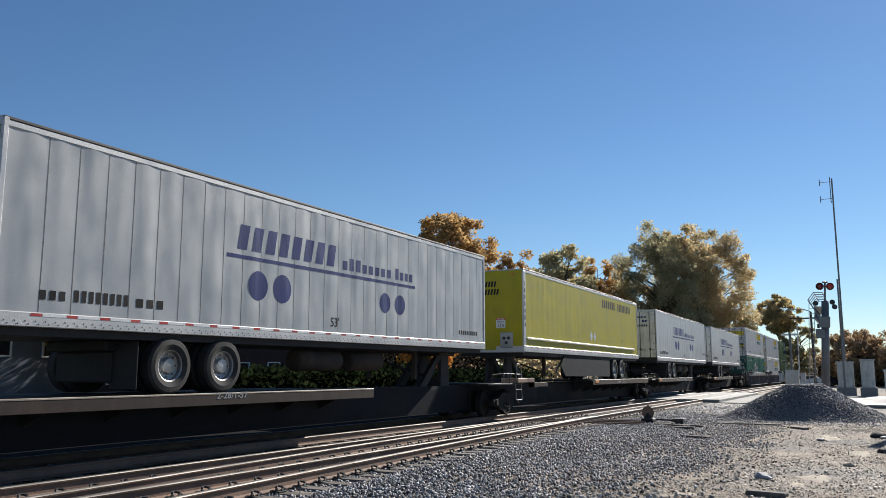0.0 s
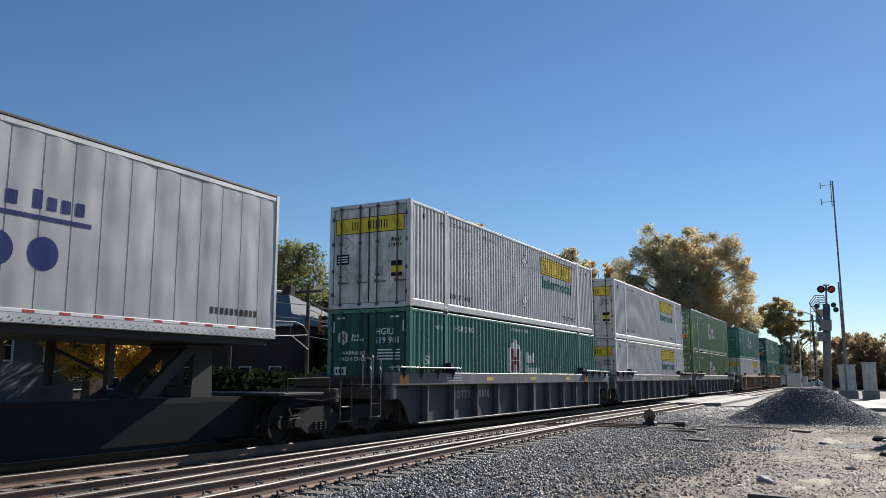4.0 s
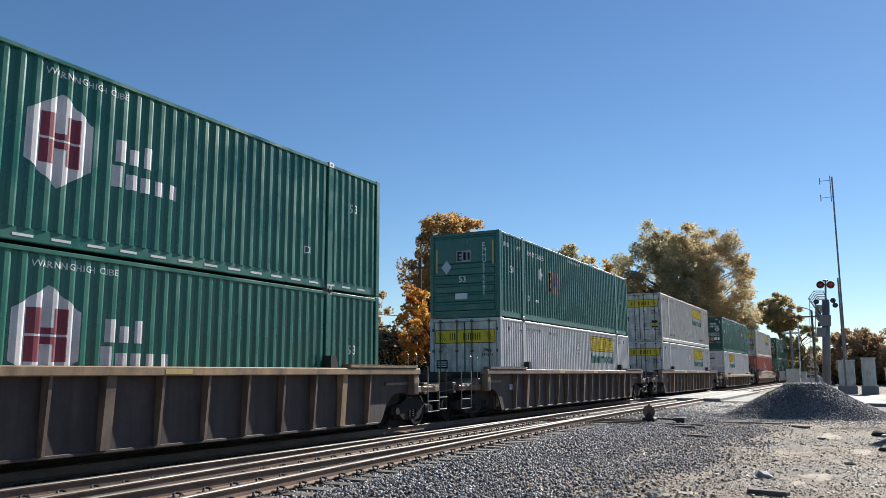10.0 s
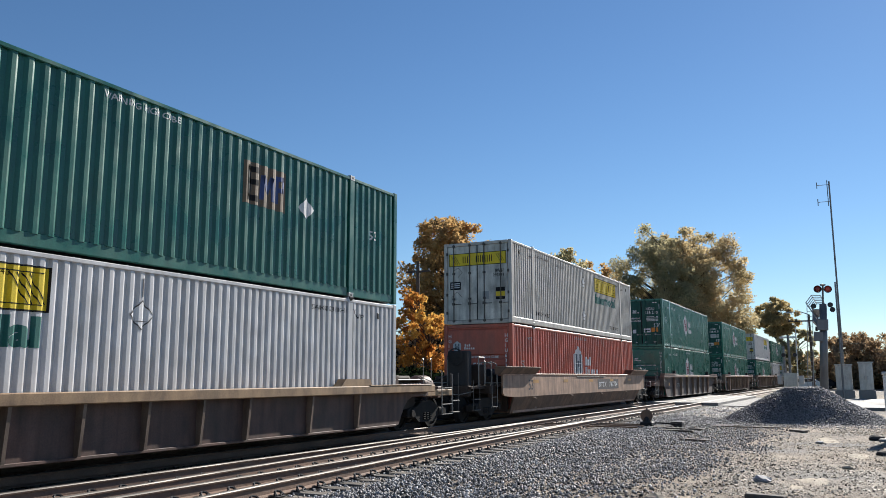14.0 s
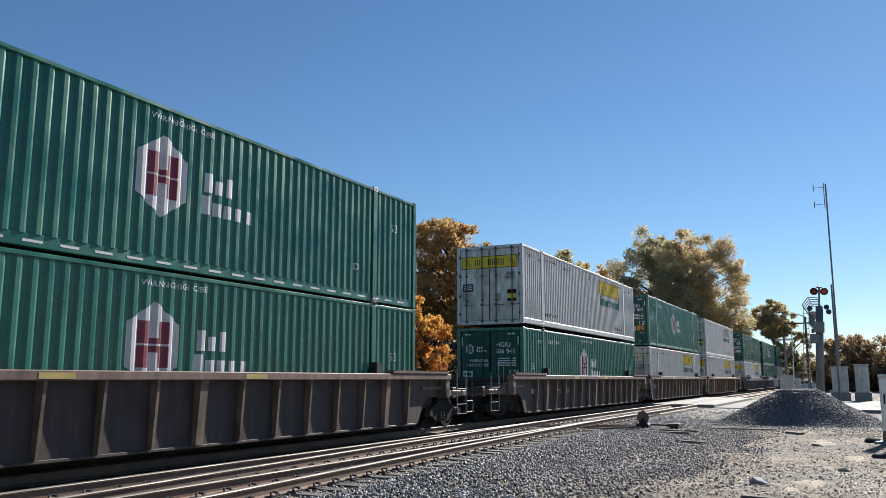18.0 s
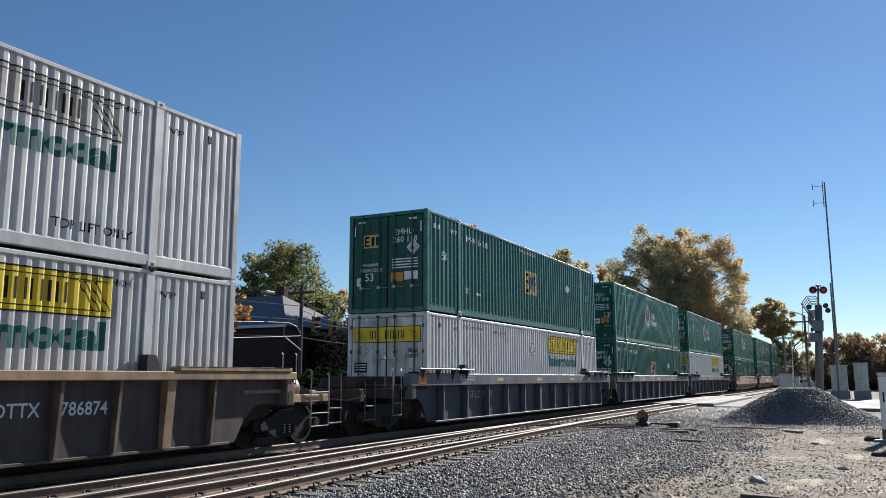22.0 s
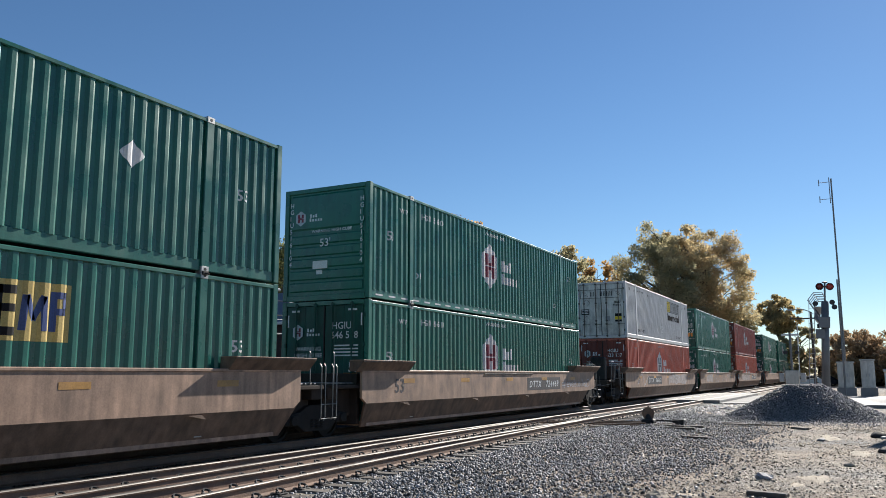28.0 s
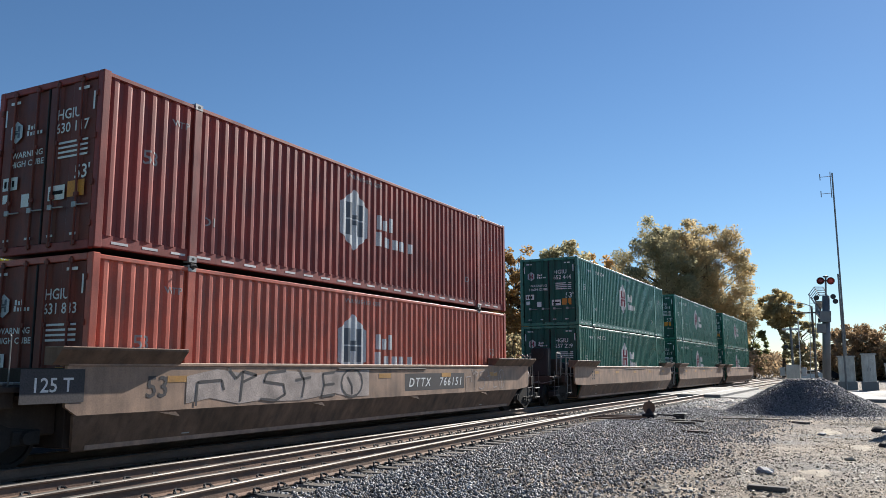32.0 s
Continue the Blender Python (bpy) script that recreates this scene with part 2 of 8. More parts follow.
class Shape:
    """Gathers boxes, bars, prisms and sheets into one mesh."""

    def __init__(self):
        self.v, self.f = [], []

    def add(self, verts, faces):
        k = len(self.v)
        self.v += [tuple(p) for p in verts]
        self.f += [tuple(i + k for i in q) for q in faces]
        return self

    def box(self, x0, x1, y0, y1, z0, z1):
        return self.add([(x, y, z) for x in (x0, x1) for y in (y0, y1) for z in (z0, z1)],
                        [(0, 1, 3, 2), (4, 6, 7, 5), (0, 4, 5, 1), (2, 3, 7, 6), (0, 2, 6, 4), (1, 5, 7, 3)])

    def block(self, x0, x1, y0, y1, z0, z1, c=0.01):
        """A box with its edges bevelled by c."""
        bm = bmesh.new()
        bmesh.ops.create_cube(bm, size=1)
        for p in bm.verts:
            p.co = (x0 + (p.co.x + 0.5) * (x1 - x0), y0 + (p.co.y + 0.5) * (y1 - y0), z0 + (p.co.z + 0.5) * (z1 - z0))
        bmesh.ops.bevel(bm, geom=bm.edges[:], offset=c, segments=1, affect="EDGES")
        bm.verts.index_update()
        self.add([p.co for p in bm.verts], [[q.index for q in f.verts] for f in bm.faces])
        bm.free()
        return self

    def prism(self, pts, axis, a, b):
        """A polygon drawn out along an axis from a to b; pts are in the two other axes, in order."""
        n = len(pts)
        put = {"x": lambda p, d: (d, p[0], p[1]), "y": lambda p, d: (p[0], d, p[1]), "z": lambda p, d: (p[0], p[1], d)}[axis]
        self.add([put(p, a) for p in pts] + [put(p, b) for p in pts],
                 [tuple(range(n))[::-1], tuple(range(n, 2 * n))] + [(i, (i + 1) % n, n + (i + 1) % n, n + i) for i in range(n)])
        return self

    def bar(self, p, q, r, n=8, r2=None, caps=True):
        """A round bar from p to q."""
        p, q = Vector(p), Vector(q)
        m = (q - p).to_track_quat("Z", "Y").to_matrix()
        r2 = r if r2 is None else r2
        ring = [m @ Vector((math.cos(2 * math.pi * i / n), math.sin(2 * math.pi * i / n), 0)) for i in range(n)]
        faces = [(i, (i + 1) % n, n + (i + 1) % n, n + i) for i in range(n)]
        if caps:
            faces += [tuple(range(n))[::-1], tuple(range(n, 2 * n))]
        return self.add([p + d * r for d in ring] + [q + d * r2 for d in ring], faces)

    def pipe(self, pts, r, n=6):
        for a, b in zip(pts, pts[1:]):
            self.bar(a, b, r, n)
        return self

    def lathe(self, profile, centre, axis="y", n=24):
        """(radius, along) pairs turned round an axis through centre."""
        k = len(profile)
        vs = []
        for i in range(n):
            c, s = math.cos(2 * math.pi * i / n), math.sin(2 * math.pi * i / n)
            for r, d in profile:
                o = {"y": (r * c, d, r * s), "z": (r * c, r * s, d), "x": (d, r * c, r * s)}[axis]
                vs.append((centre[0] + o[0], centre[1] + o[1], centre[2] + o[2]))
        fs = [(i * k + j, ((i + 1) % n) * k + j, ((i + 1) % n) * k + j + 1, i * k + j + 1) for i in range(n) for j in range(k - 1)]
        return self.add(vs, fs)

    def mesh(self, name):
        me = bpy.data.meshes.new(name)
        me.from_pydata(self.v, [], self.f)
        bm = bmesh.new()
        bm.from_mesh(me)
        bmesh.ops.recalc_face_normals(bm, faces=bm.faces)
        bm.to_mesh(me)
        bm.free()
        return me


def part(name, shape, material, parent=None, label="", at=None):
    """One mesh object, under a thing or under a part."""
    me = shape.mesh(name) if isinstance(shape, Shape) else shape
    if not me.materials:
        me.materials.append(material)
    ob = new(name, me)
    if parent:
        ob.parent = parent
    if at:
        ob.location = at
    if label:
        ob["label"] = label
    return ob


def base(name, m=None):
    ob = new(name)
    ob.empty_display_size = 0.5
    if m is not None:
        ob.matrix_basis = m
    return ob


def smooth(ob):
    for p in ob.data.polygons:
        p.use_smooth = True
    return ob


def fast_mesh(name, verts, faces, material, k):
    """A mesh of many small pieces, from arrays; every face has k corners."""
    me = bpy.data.meshes.new(name)
    me.vertices.add(len(verts))
    me.vertices.foreach_set("co", np.ascontiguousarray(verts, np.float32).ravel())
    me.loops.add(faces.size)
    me.loops.foreach_set("vertex_index", np.ascontiguousarray(faces, np.int32).ravel())
    me.polygons.add(len(faces))
    me.polygons.foreach_set("loop_start", np.arange(0, faces.size, k, dtype=np.int32))
    me.update(calc_edges=True)
    me.materials.append(material)
    return me


LETTERS = {}


def letters(text, size, spacing=1.0, bold=0.012):
    """Flat triangles of a text, left bottom at the origin, and its width."""
    key = (text, spacing, bold)
    if key not in LETTERS:
        cu = bpy.data.curves.new("text", "FONT")
        cu.body, cu.size, cu.resolution_u, cu.space_character = text, 1.0, 2, spacing
        cu.offset = bold
        ob = bpy.data.objects.new("text", cu)
        me = bpy.data.meshes.new_from_object(ob)
        me.calc_loop_triangles()
        co = [(v.co.x, v.co.y) for v in me.vertices]
        tris = [[co[i] for i in t.vertices] for t in me.loop_triangles]
        bpy.data.objects.remove(ob)
        bpy.data.curves.remove(cu)
        bpy.data.meshes.remove(me)
        LETTERS[key] = (tris, max((p[0] for t in tris for p in t), default=0))
    tris, w = LETTERS[key]
    return [[(x * size, y * size) for x, y in t] for t in tris], w * size


def moved(polys, dx, dy, sx=1.0, sy=1.0):
    return [[(x * sx + dx, y * sy + dy) for x, y in p] for p in polys]


def rect(x0, x1, y0, y1):
    return [(x0, y0), (x1, y0), (x1, y1), (x0, y1)]


def bars_like(x0, x1, y0, y1, n, slant=0.0, tall=()):
    """Plain upright bars in place of a word that is not to be lettered; tall: which of them are full height, if not all."""
    w = (x1 - x0) / n
    out = []
    for i in range(n):
        a = x0 + i * w + 0.18 * w
        h = (y1 - y0) * (1.0 if not tall or i in tall else 0.72)
        out.append([(a, y0), (a + 0.64 * w, y0), (a + 0.64 * w + slant * h, y0 + h), (a + slant * h, y0 + h)])
    return out


def disc(cx, cy, rx, ry=None, n=20):
    ry = ry or rx
    return [(cx + rx * math.cos(2 * math.pi * i / n), cy + ry * math.sin(2 * math.pi * i / n)) for i in range(n)]


def stroke(pts, w):
    """A line of paint along points, as quads."""
    out = []
    for (ax, ay), (bx, by) in zip(pts, pts[1:]):
        l = math.hypot(bx - ax, by - ay) or 1
        nx, ny = -(by - ay) / l * w / 2, (bx - ax) / l * w / 2
        out.append([(ax + nx, ay + ny), (bx + nx, by + ny), (bx - nx, by - ny), (ax - nx, ay - ny)])
    return out


def cut(poly, axis, lim, keep_less):
    out = []
    for i, p in enumerate(poly):
        q = poly[(i + 1) % len(poly)]
        pin, qin = (p[axis] <= lim) == keep_less, (q[axis] <= lim) == keep_less
        if pin:
            out.append(p)
        if pin != qin:
            k = (lim - p[axis]) / (q[axis] - p[axis])
            out.append((p[0] + k * (q[0] - p[0]), p[1] + k * (q[1] - p[1])))
    return out


def paint(polys, surf, lift=0.004, zmin=None):
    """Paint laid on a side that faces -y. surf: breakpoints (x, y) of its profile along x, or one y for a flat side."""
    s = Shape()
    for poly in polys:
        if zmin is not None:
            poly = cut(poly, 1, zmin, False)
            if len(poly) < 3:
                continue
        if not isinstance(surf, list):
            s.add([(x, surf - lift, z) for x, z in poly], [tuple(range(len(poly)))])
            continue
        lo, hi = min(p[0] for p in poly), max(p[0] for p in poly)
        for (xa, ya), (xb, yb) in zip(surf, surf[1:]):
            if xb <= lo or xa >= hi or xb - xa < 1e-6:
                continue
            piece = cut(cut(poly, 0, xa, False), 0, xb, True)
            if len(piece) >= 3:
                s.add([(x, ya + (yb - ya) * (x - xa) / (xb - xa) - lift, z) for x, z in piece], [tuple(range(len(piece)))])
    return s


def paint_end(polys, x, lift=0.004):
    """Paint on an end that faces -x; poly coordinates run from its far edge (as one reads) and up: (u, z), y = width - u."""
    s = Shape()
    for poly in polys:
        s.add([(x - lift, CW - u, z) for u, z in poly], [tuple(range(len(poly)))])
    return s


CL, CW, CH = 16.154, 2.591, 2.896        # 53-foot container
FACE_Y = 10.39                           # the near side of the load

# ---- containers ----
POSTS = (1.98, CL - 1.98 - 0.19)


def wave(x0, x1, pitch, depth, flat, inner, y_out):
    """Profile of a corrugated side from x0 to x1: (x, y) pairs, outer folds at y_out with rounded edges, inner ones depth behind."""
    n = max(1, round((x1 - x0) / pitch))
    p = (x1 - x0) / n
    pts = [(x0, y_out + depth)]
    sl = (1 - flat - inner) / 2
    for i in range(n):
        a = x0 + i * p
        b, c, d = a + p * (inner / 2 + sl), a + p * (inner / 2 + flat + sl), a + p * (inner / 2 + flat + 2 * sl)
        pts += [(a + p * inner / 2, y_out + depth), (b - 0.004, y_out + 0.006), (b + 0.006, y_out), (c - 0.018, y_out), (c - 0.002, y_out + 0.0035),
                (c + 0.010, y_out + 0.0095), (d, y_out + depth)]
    pts.append((x1, y_out + depth))
    return pts


def side_profile(kind):
    pitch, depth, flat, inner = (0.205, 0.046, 0.44, 0.24) if kind == "white" else (0.262, 0.046, 0.34, 0.30)
    pts = []
    for a, b in ((0.14, POSTS[0]), (POSTS[0] + 0.19, POSTS[1]), (POSTS[1] + 0.19, CL - 0.14)):
        pts += wave(a, b, pitch, depth, flat, inner, 0.014)
    return pts


PROFILE = {k: side_profile(k) for k in ("white", "hub")}


def sheet(profile, z0, z1, flip=False):
    s = Shape()
    n = len(profile)
    s.add([(x, y, z0) for x, y in profile] + [(x, y, z1) for x, y in profile],
          [(i, i + 1, n + i + 1, n + i) for i in range(n - 1) if profile[i + 1][0] - profile[i][0] > 1e-6])
    return s


HOLE = Shape().prism(disc(0.095, 0.06, 0.035, 0.028, 12), "y", -0.0075, 0.02).mesh("casting_hole")
HARDWARE = {}


def fitting(name, material):
    """Hinges, keepers and castings: one mesh for each paint."""
    if (name, material.name) not in HARDWARE:
        dims = {"hinge": (-0.022, 0.05, -0.012, 0.045, 0, 0.10, 0.006), "lock_keeper": (-0.035, 0.0, -0.05, 0.05, 0, 0.07, 0.006),
                "corner_casting": (0, 0.19, -0.006, 0.15, 0, 0.118, 0.008)}[name]
        me = Shape().block(*dims).mesh(name)
        me.materials.append(material)
        HARDWARE[name, material.name] = me
    return HARDWARE[name, material.name]




def container(kind, end, paint_mat, top):
    """A 53-foot container, its near left bottom corner at the origin. end: what faces -x, doors or front."""
    th = base("shipping_container")
    white = kind == "white"
    prof = PROFILE["white" if white else "hub"]
    lo = 0.24 if top else 0.17
    sp = sheet(prof, lo - 0.02, CH - 0.10).mesh("side_panel")
    part("side_panel", sp, paint_mat, th)
    far = Shape().box(0.1, CL - 0.1, CW - 0.05, CW - 0.012, lo - 0.02, CH - 0.10)
    part("side_panel", far, paint_mat, th)
    part("roof", Shape().block(0.04, CL - 0.04, 0.03, CW - 0.03, CH - 0.08, CH - 0.045, 0.01), paint_mat, th)
    rail = Shape().block(0.02, CL - 0.02, 0.0, 0.07, CH - 0.11, CH - 0.035, 0.012).mesh("top_rail")
    part("top_rail", rail, paint_mat, th)
    part("top_rail", rail, paint_mat, th, at=(0, CW - 0.07, 0))
    low = Shape().prism([(0.012, 0.03), (0.12, 0.03), (0.12, lo), (0.03, lo), (0.0, lo - 0.035), (0.0, 0.045)] if white else [(0.040, 0.03), (0.12, 0.03), (0.12, lo), (0.046, lo), (0.034, lo - 0.012), (0.034, 0.045)], "x", 0.02, CL - 0.02).mesh("bottom_rail")
    part("bottom_rail", low, paint_mat, th)
    part("bottom_rail", low, paint_mat, th, at=(0, CW - 0.12, 0))
    post = Shape().block(0, 0.15, -0.004, 0.13, 0.01, CH - 0.012, 0.014).mesh("corner_post")
    for x in (0, CL - 0.15):
        for y in (0, CW - 0.126):
            part("corner_post", post, paint_mat, th, at=(x, y, 0))
    lift = Shape().block(0, 0.19, -0.003, 0.09, 0.1, CH - 0.1, 0.012).mesh("lift_post")
    for x in POSTS:
        for y in (0, CW - 0.087):
            part("lift_post", lift, paint_mat, th, at=(x, y, 0))
        for z in (0.0, CH - 0.112):
            c = part("corner_casting", fitting("corner_casting", GALV if not white else paint_mat), GALV if not white else paint_mat, th, at=(x, -0.002, z))
            part("casting_hole", HOLE, BLACK, c)
    part("floor", Shape().box(0.05, CL - 0.05, 0.1, CW - 0.1, 0.03, 0.12), BLACK, th)
    part("back_panel", Shape().box(CL - 0.09, CL - 0.03, 0.1, CW - 0.1, 0.05, CH - 0.05), paint_mat, th)
    part("end_sill", Shape().block(-0.004, 0.1, 0.13, CW - 0.13, 0, 0.14, 0.01), paint_mat, th)
    part("end_header", Shape().block(-0.004, 0.1, 0.13, CW - 0.13, CH - 0.13, CH - 0.02, 0.01), paint_mat, th)
    if end == "doors":
        dm = DOORW if white else DOOR_TONES.get(paint_mat.name, paint_mat)
        half = (CW - 0.28) / 2
        for k in range(2):
            y0 = 0.14 + k * half
            leaf = Shape()
            if white:
                leaf.block(0.02, 0.06, y0 + 0.012, y0 + half - 0.012, 0.15, CH - 0.14, 0.01)
            else:
                q = (half - 0.04) / 4
                front = []
                for j in range(4):
                    a, xx = y0 + 0.02 + j * q, 0.012 if j % 2 else 0.04
                    front += [(xx, a + 0.02), (xx, a + q - 0.02)]
                leaf.prism(front + [(0.07, y0 + half - 0.02), (0.07, y0 + 0.02)], "z", 0.15, CH - 0.14)
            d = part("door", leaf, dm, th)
            for u in (0.24, 0.78) if white else (0.22, 0.72):
                y = y0 + (half * u if k else half * (1 - u))
                rod = Shape().bar((-0.022, y, 0.06), (-0.022, y, CH - 0.06), 0.019, 8)
                r = part("lock_rod", rod, mat_rod if white else dm, d)
                for z in (0.08, 0.85, 1.75, CH - 0.16):
                    part("lock_keeper", fitting("lock_keeper", mat_rod if white else dm), dm, r, at=(0.0, y, z))
                hs = Shape().pipe([(-0.03, y, 0.72), (-0.045, y - 0.10, 0.70), (-0.03, y - 0.30, 0.70)], 0.013)
                hs.block(-0.05, -0.02, y - 0.04, y + 0.06, 0.67, 0.76, 0.006)
                part("door_handle", hs, mat_rod if white else GALV, d)
            for z in (0.35, 1.0, 1.75, 2.45):
                part("hinge", fitting("hinge", mat_rod if white else dm), dm, d, at=(-0.004, 0.10 if k == 0 else CW - 0.14, z))
        part("door_gasket", Shape().box(0.0, 0.04, CW / 2 - 0.012, CW / 2 + 0.012, 0.15, CH - 0.14), BLACK, th)
    else:
        fp = Shape()
        fp.box(0.045, 0.08, 0.12, CW - 0.12, 0.1, CH - 0.1)
        for j, z in enumerate((0.22, 0.52, 0.82, 1.12, 1.42) if not white else (0.25, 0.55, 0.85, 1.15, 1.45, 1.75)):
            part("swage", Shape().prism([(0.05, z), (0.018, z + 0.04), (0.018, z + 0.22), (0.05, z + 0.26)], "y", 0.2, CW - 0.2), paint_mat, th)
        part("swage", Shape().prism([(0.05, 1.8 if not white else 2.08), (0.018, 1.85 if not white else 2.12), (0.018, 2.68), (0.05, 2.73)], "y", 0.2, CW - 0.2), paint_mat, th)
        part("front_panel", fp, paint_mat, th)
    return th


mat_rod = mat("dull_zinc_rod", (0.085, 0.075, 0.068), 0.6, 0.0, var=0.3, dirt=(0.05, 0.045, 0.04), dirt_amount=0.6)


def hexagon(cx, cz, r, sx=0.92):
    return [(cx + r * sx * math.cos(math.pi / 6 + i * math.pi / 3), cz + r * math.sin(math.pi / 6 + i * math.pi / 3) * 1.04) for i in range(6)]


def emblem(cx, cz, r):
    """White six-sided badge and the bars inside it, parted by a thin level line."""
    bars = []
    for z0, z1 in ((-0.54, -0.025), (0.025, 0.56)):
        bars += [rect(cx + a * r, cx + b * r, cz + z0 * r, cz + z1 * r) for a, b in ((-0.47, -0.15), (0.15, 0.47))]
        bars.append(rect(cx - 0.15 * r, cx + 0.15 * r, cz + max(z0, -0.18) * r, cz + min(z1, 0.16) * r))
    return [hexagon(cx, cz, r)], bars


def two_words(x0, z0, h, w1, w2):
    """Two short rows of plain bars beside the badge."""
    return bars_like(x0 + 0.2 * h, x0 + 0.2 * h + w1, z0 + 1.12 * h, z0 + 2.1 * h, 3, 0.0, (0, 2)) + bars_like(x0, x0 + w2, z0, z0 + 0.95 * h, 5, 0.0, (0,))


def says(text, x, z, h, sx=1.0, spacing=1.0, width=None, bold=0.012):
    t, w = letters(text, h / 0.70, spacing, bold)
    if width:
        sx = width / w
    return moved(t, x, z, sx, 1.0)


def leaning(polys, z0, slant=0.28):
    return [[(x + slant * (z - z0), z) for x, z in q] for q in polys]


def mark(th, name, polys, surf, material, zmin=None, lift=0.004):
    s = paint(polys, surf, lift, zmin)
    if s.v:
        ob = part(name, s, material, th)
        if name.startswith("sprayed") or name in ("name_marking", "green_word", "capacity_mark", "reporting_mark", "size_mark", "small_print", "side_stencil", "side_lettering"):
            tagged(ob, kind="stuff")


def marks(th, name, polys, surf, material, lift=0.004):
    for p in polys:
        mark(th, name, [p], surf, material, None, lift)


def marks_end(th, name, polys, material, x=0.0, lift=0.004):
    for p in polys:
        mark_end(th, name, [p], material, x, lift)


def mark_end(th, name, polys, material, x=0.0, lift=0.004):
    ob = part(name, paint_end(polys, x, lift), material, th)
    if name in ("end_lettering", "dark_print", "notice_print", "end_notice"):
        tagged(ob, kind="stuff")


def dress_hub(th, end, number, top, red=False):
    """Badge and markings of the green and red containers. top: all of the side shows."""
    surf = PROFILE["hub"]
    zl = None if top else 1.02
    a, b = emblem(7.2, 1.62, 0.70)
    mark(th, "emblem", a, surf, PGREYB if red else PWORN, zl)
    mark(th, "emblem_inlay", b, surf, PGREYD if red else PMAROON, zl, 0.007)
    mark(th, "name_marking", two_words(8.1, 1.14, 0.37, 0.85, 1.5 if not red else 1.9), surf, PGREYB if red else PWORN, zl)
    small = says("WARNING HIGH CUBE", 6.9, 2.60, 0.10) + says("WTP", 1.5, 2.36, 0.12) + says("53", 0.9, 1.55 if top else 1.40, 0.24) \
        + says("53", 14.9, 1.9 if top else 1.5, 0.20) + ([] if red else says(number, 2.7, 2.38, 0.16))
    if top:
        small += says("D1", 2.35, 0.72, 0.16) + says("D1", 13.2, 0.72, 0.16)
    mark(th, "side_lettering", small, surf, PGREYM if red else PWHITE)
    if top:
        marks(th, "reflective_tape", [rect(0.35 + i * 0.62, 0.68 + i * 0.62, 0.10, 0.14) for i in range(25)], 0.034, PWORN)
    ex = 0.012 if end == "doors" else 0.018
    a, b = emblem(0.50, 2.12, 0.19)
    mark_end(th, "end_emblem", a, PGREYB, ex)
    mark_end(th, "end_emblem_inlay", b, PGREYD if red else PMAROON, ex, 0.007)
    mark_end(th, "end_name_marking", two_words(0.76, 2.02, 0.09, 0.24, 0.42), PWHITE, ex)
    if end == "doors":
        pre, num = number.split(" ")
        txt = says(pre, 1.52, 2.18, 0.17) + says(num[:3] + " " + num[3:], 1.50, 1.95, 0.17) + says("53'", 2.02, 1.15, 0.22)
        txt += says("WARNING", 0.42, 1.66, 0.10, 1.15) + says("HIGH CUBE", 0.40, 1.50, 0.10, 1.15)
        txt += [rect(1.6, 2.3, 1.52 + 0.08 * i, 1.555 + 0.08 * i) for i in range(4)]
        txt += [rect(0.30, 0.55, 2.62, 2.67), rect(2.0, 2.26, 2.62, 2.67), rect(0.18, 0.22, 2.25, 2.55), rect(2.37, 2.41, 2.25, 2.55)]
        txt += [rect(0.35 + 0.55 * i, 0.5 + 0.55 * i, 0.24, 0.28) for i in range(4)]
        mark_end(th, "end_lettering", txt, PWHITE, ex)
        marks_end(th, "sticker", [rect(0.24, 0.62, 1.12, 1.34), rect(0.26, 0.44, 0.90, 1.05), rect(0.75, 0.95, 0.80, 1.02), rect(1.42, 1.82, 0.84, 1.08)], PWHITE, ex)
        mark_end(th, "dark_print", [rect(0.28 + 0.1 * i, 0.34 + 0.1 * i, 1.17, 1.28) for i in range(3)] + [rect(1.46, 1.78, 0.93, 0.99)], PBLACK, ex, 0.007)
        mark_end(th, "orange_sticker", [rect(1.88, 2.28, 0.86, 1.12)], PORANGE, ex)
    else:
        txt = says("53'", 1.10, 1.36, 0.20) + says("WARNING HIGH CUBE", 0.85, 1.72, 0.075, 1.1) + [rect(0.9, 1.35, 0.80, 1.0), rect(1.02, 1.2, 0.66, 0.76)]
        for i, c in enumerate(number.replace(" ", "")):
            txt += says(c, 0.16, 2.42 - i * 0.17, 0.12) + says(c, 2.30, 2.42 - i * 0.17, 0.12)
        mark_end(th, "end_lettering", txt, PWHITE, ex)


PGREYD = mat("slate_emblem_inlay", (0.10, 0.12, 0.15), 0.5, var=0.2)
PBROWN = mat("faded_brown_panel", (0.17, 0.12, 0.075), 0.6, var=0.3, fvar=0.2)
PFADE = mat("faded_orange_reflector", (0.52, 0.27, 0.07), 0.5, var=0.3, dirt=(0.30, 0.18, 0.10), dirt_amount=0.4)
PGREYM = mat("grey_sticker", (0.30, 0.31, 0.32), 0.5, var=0.2)


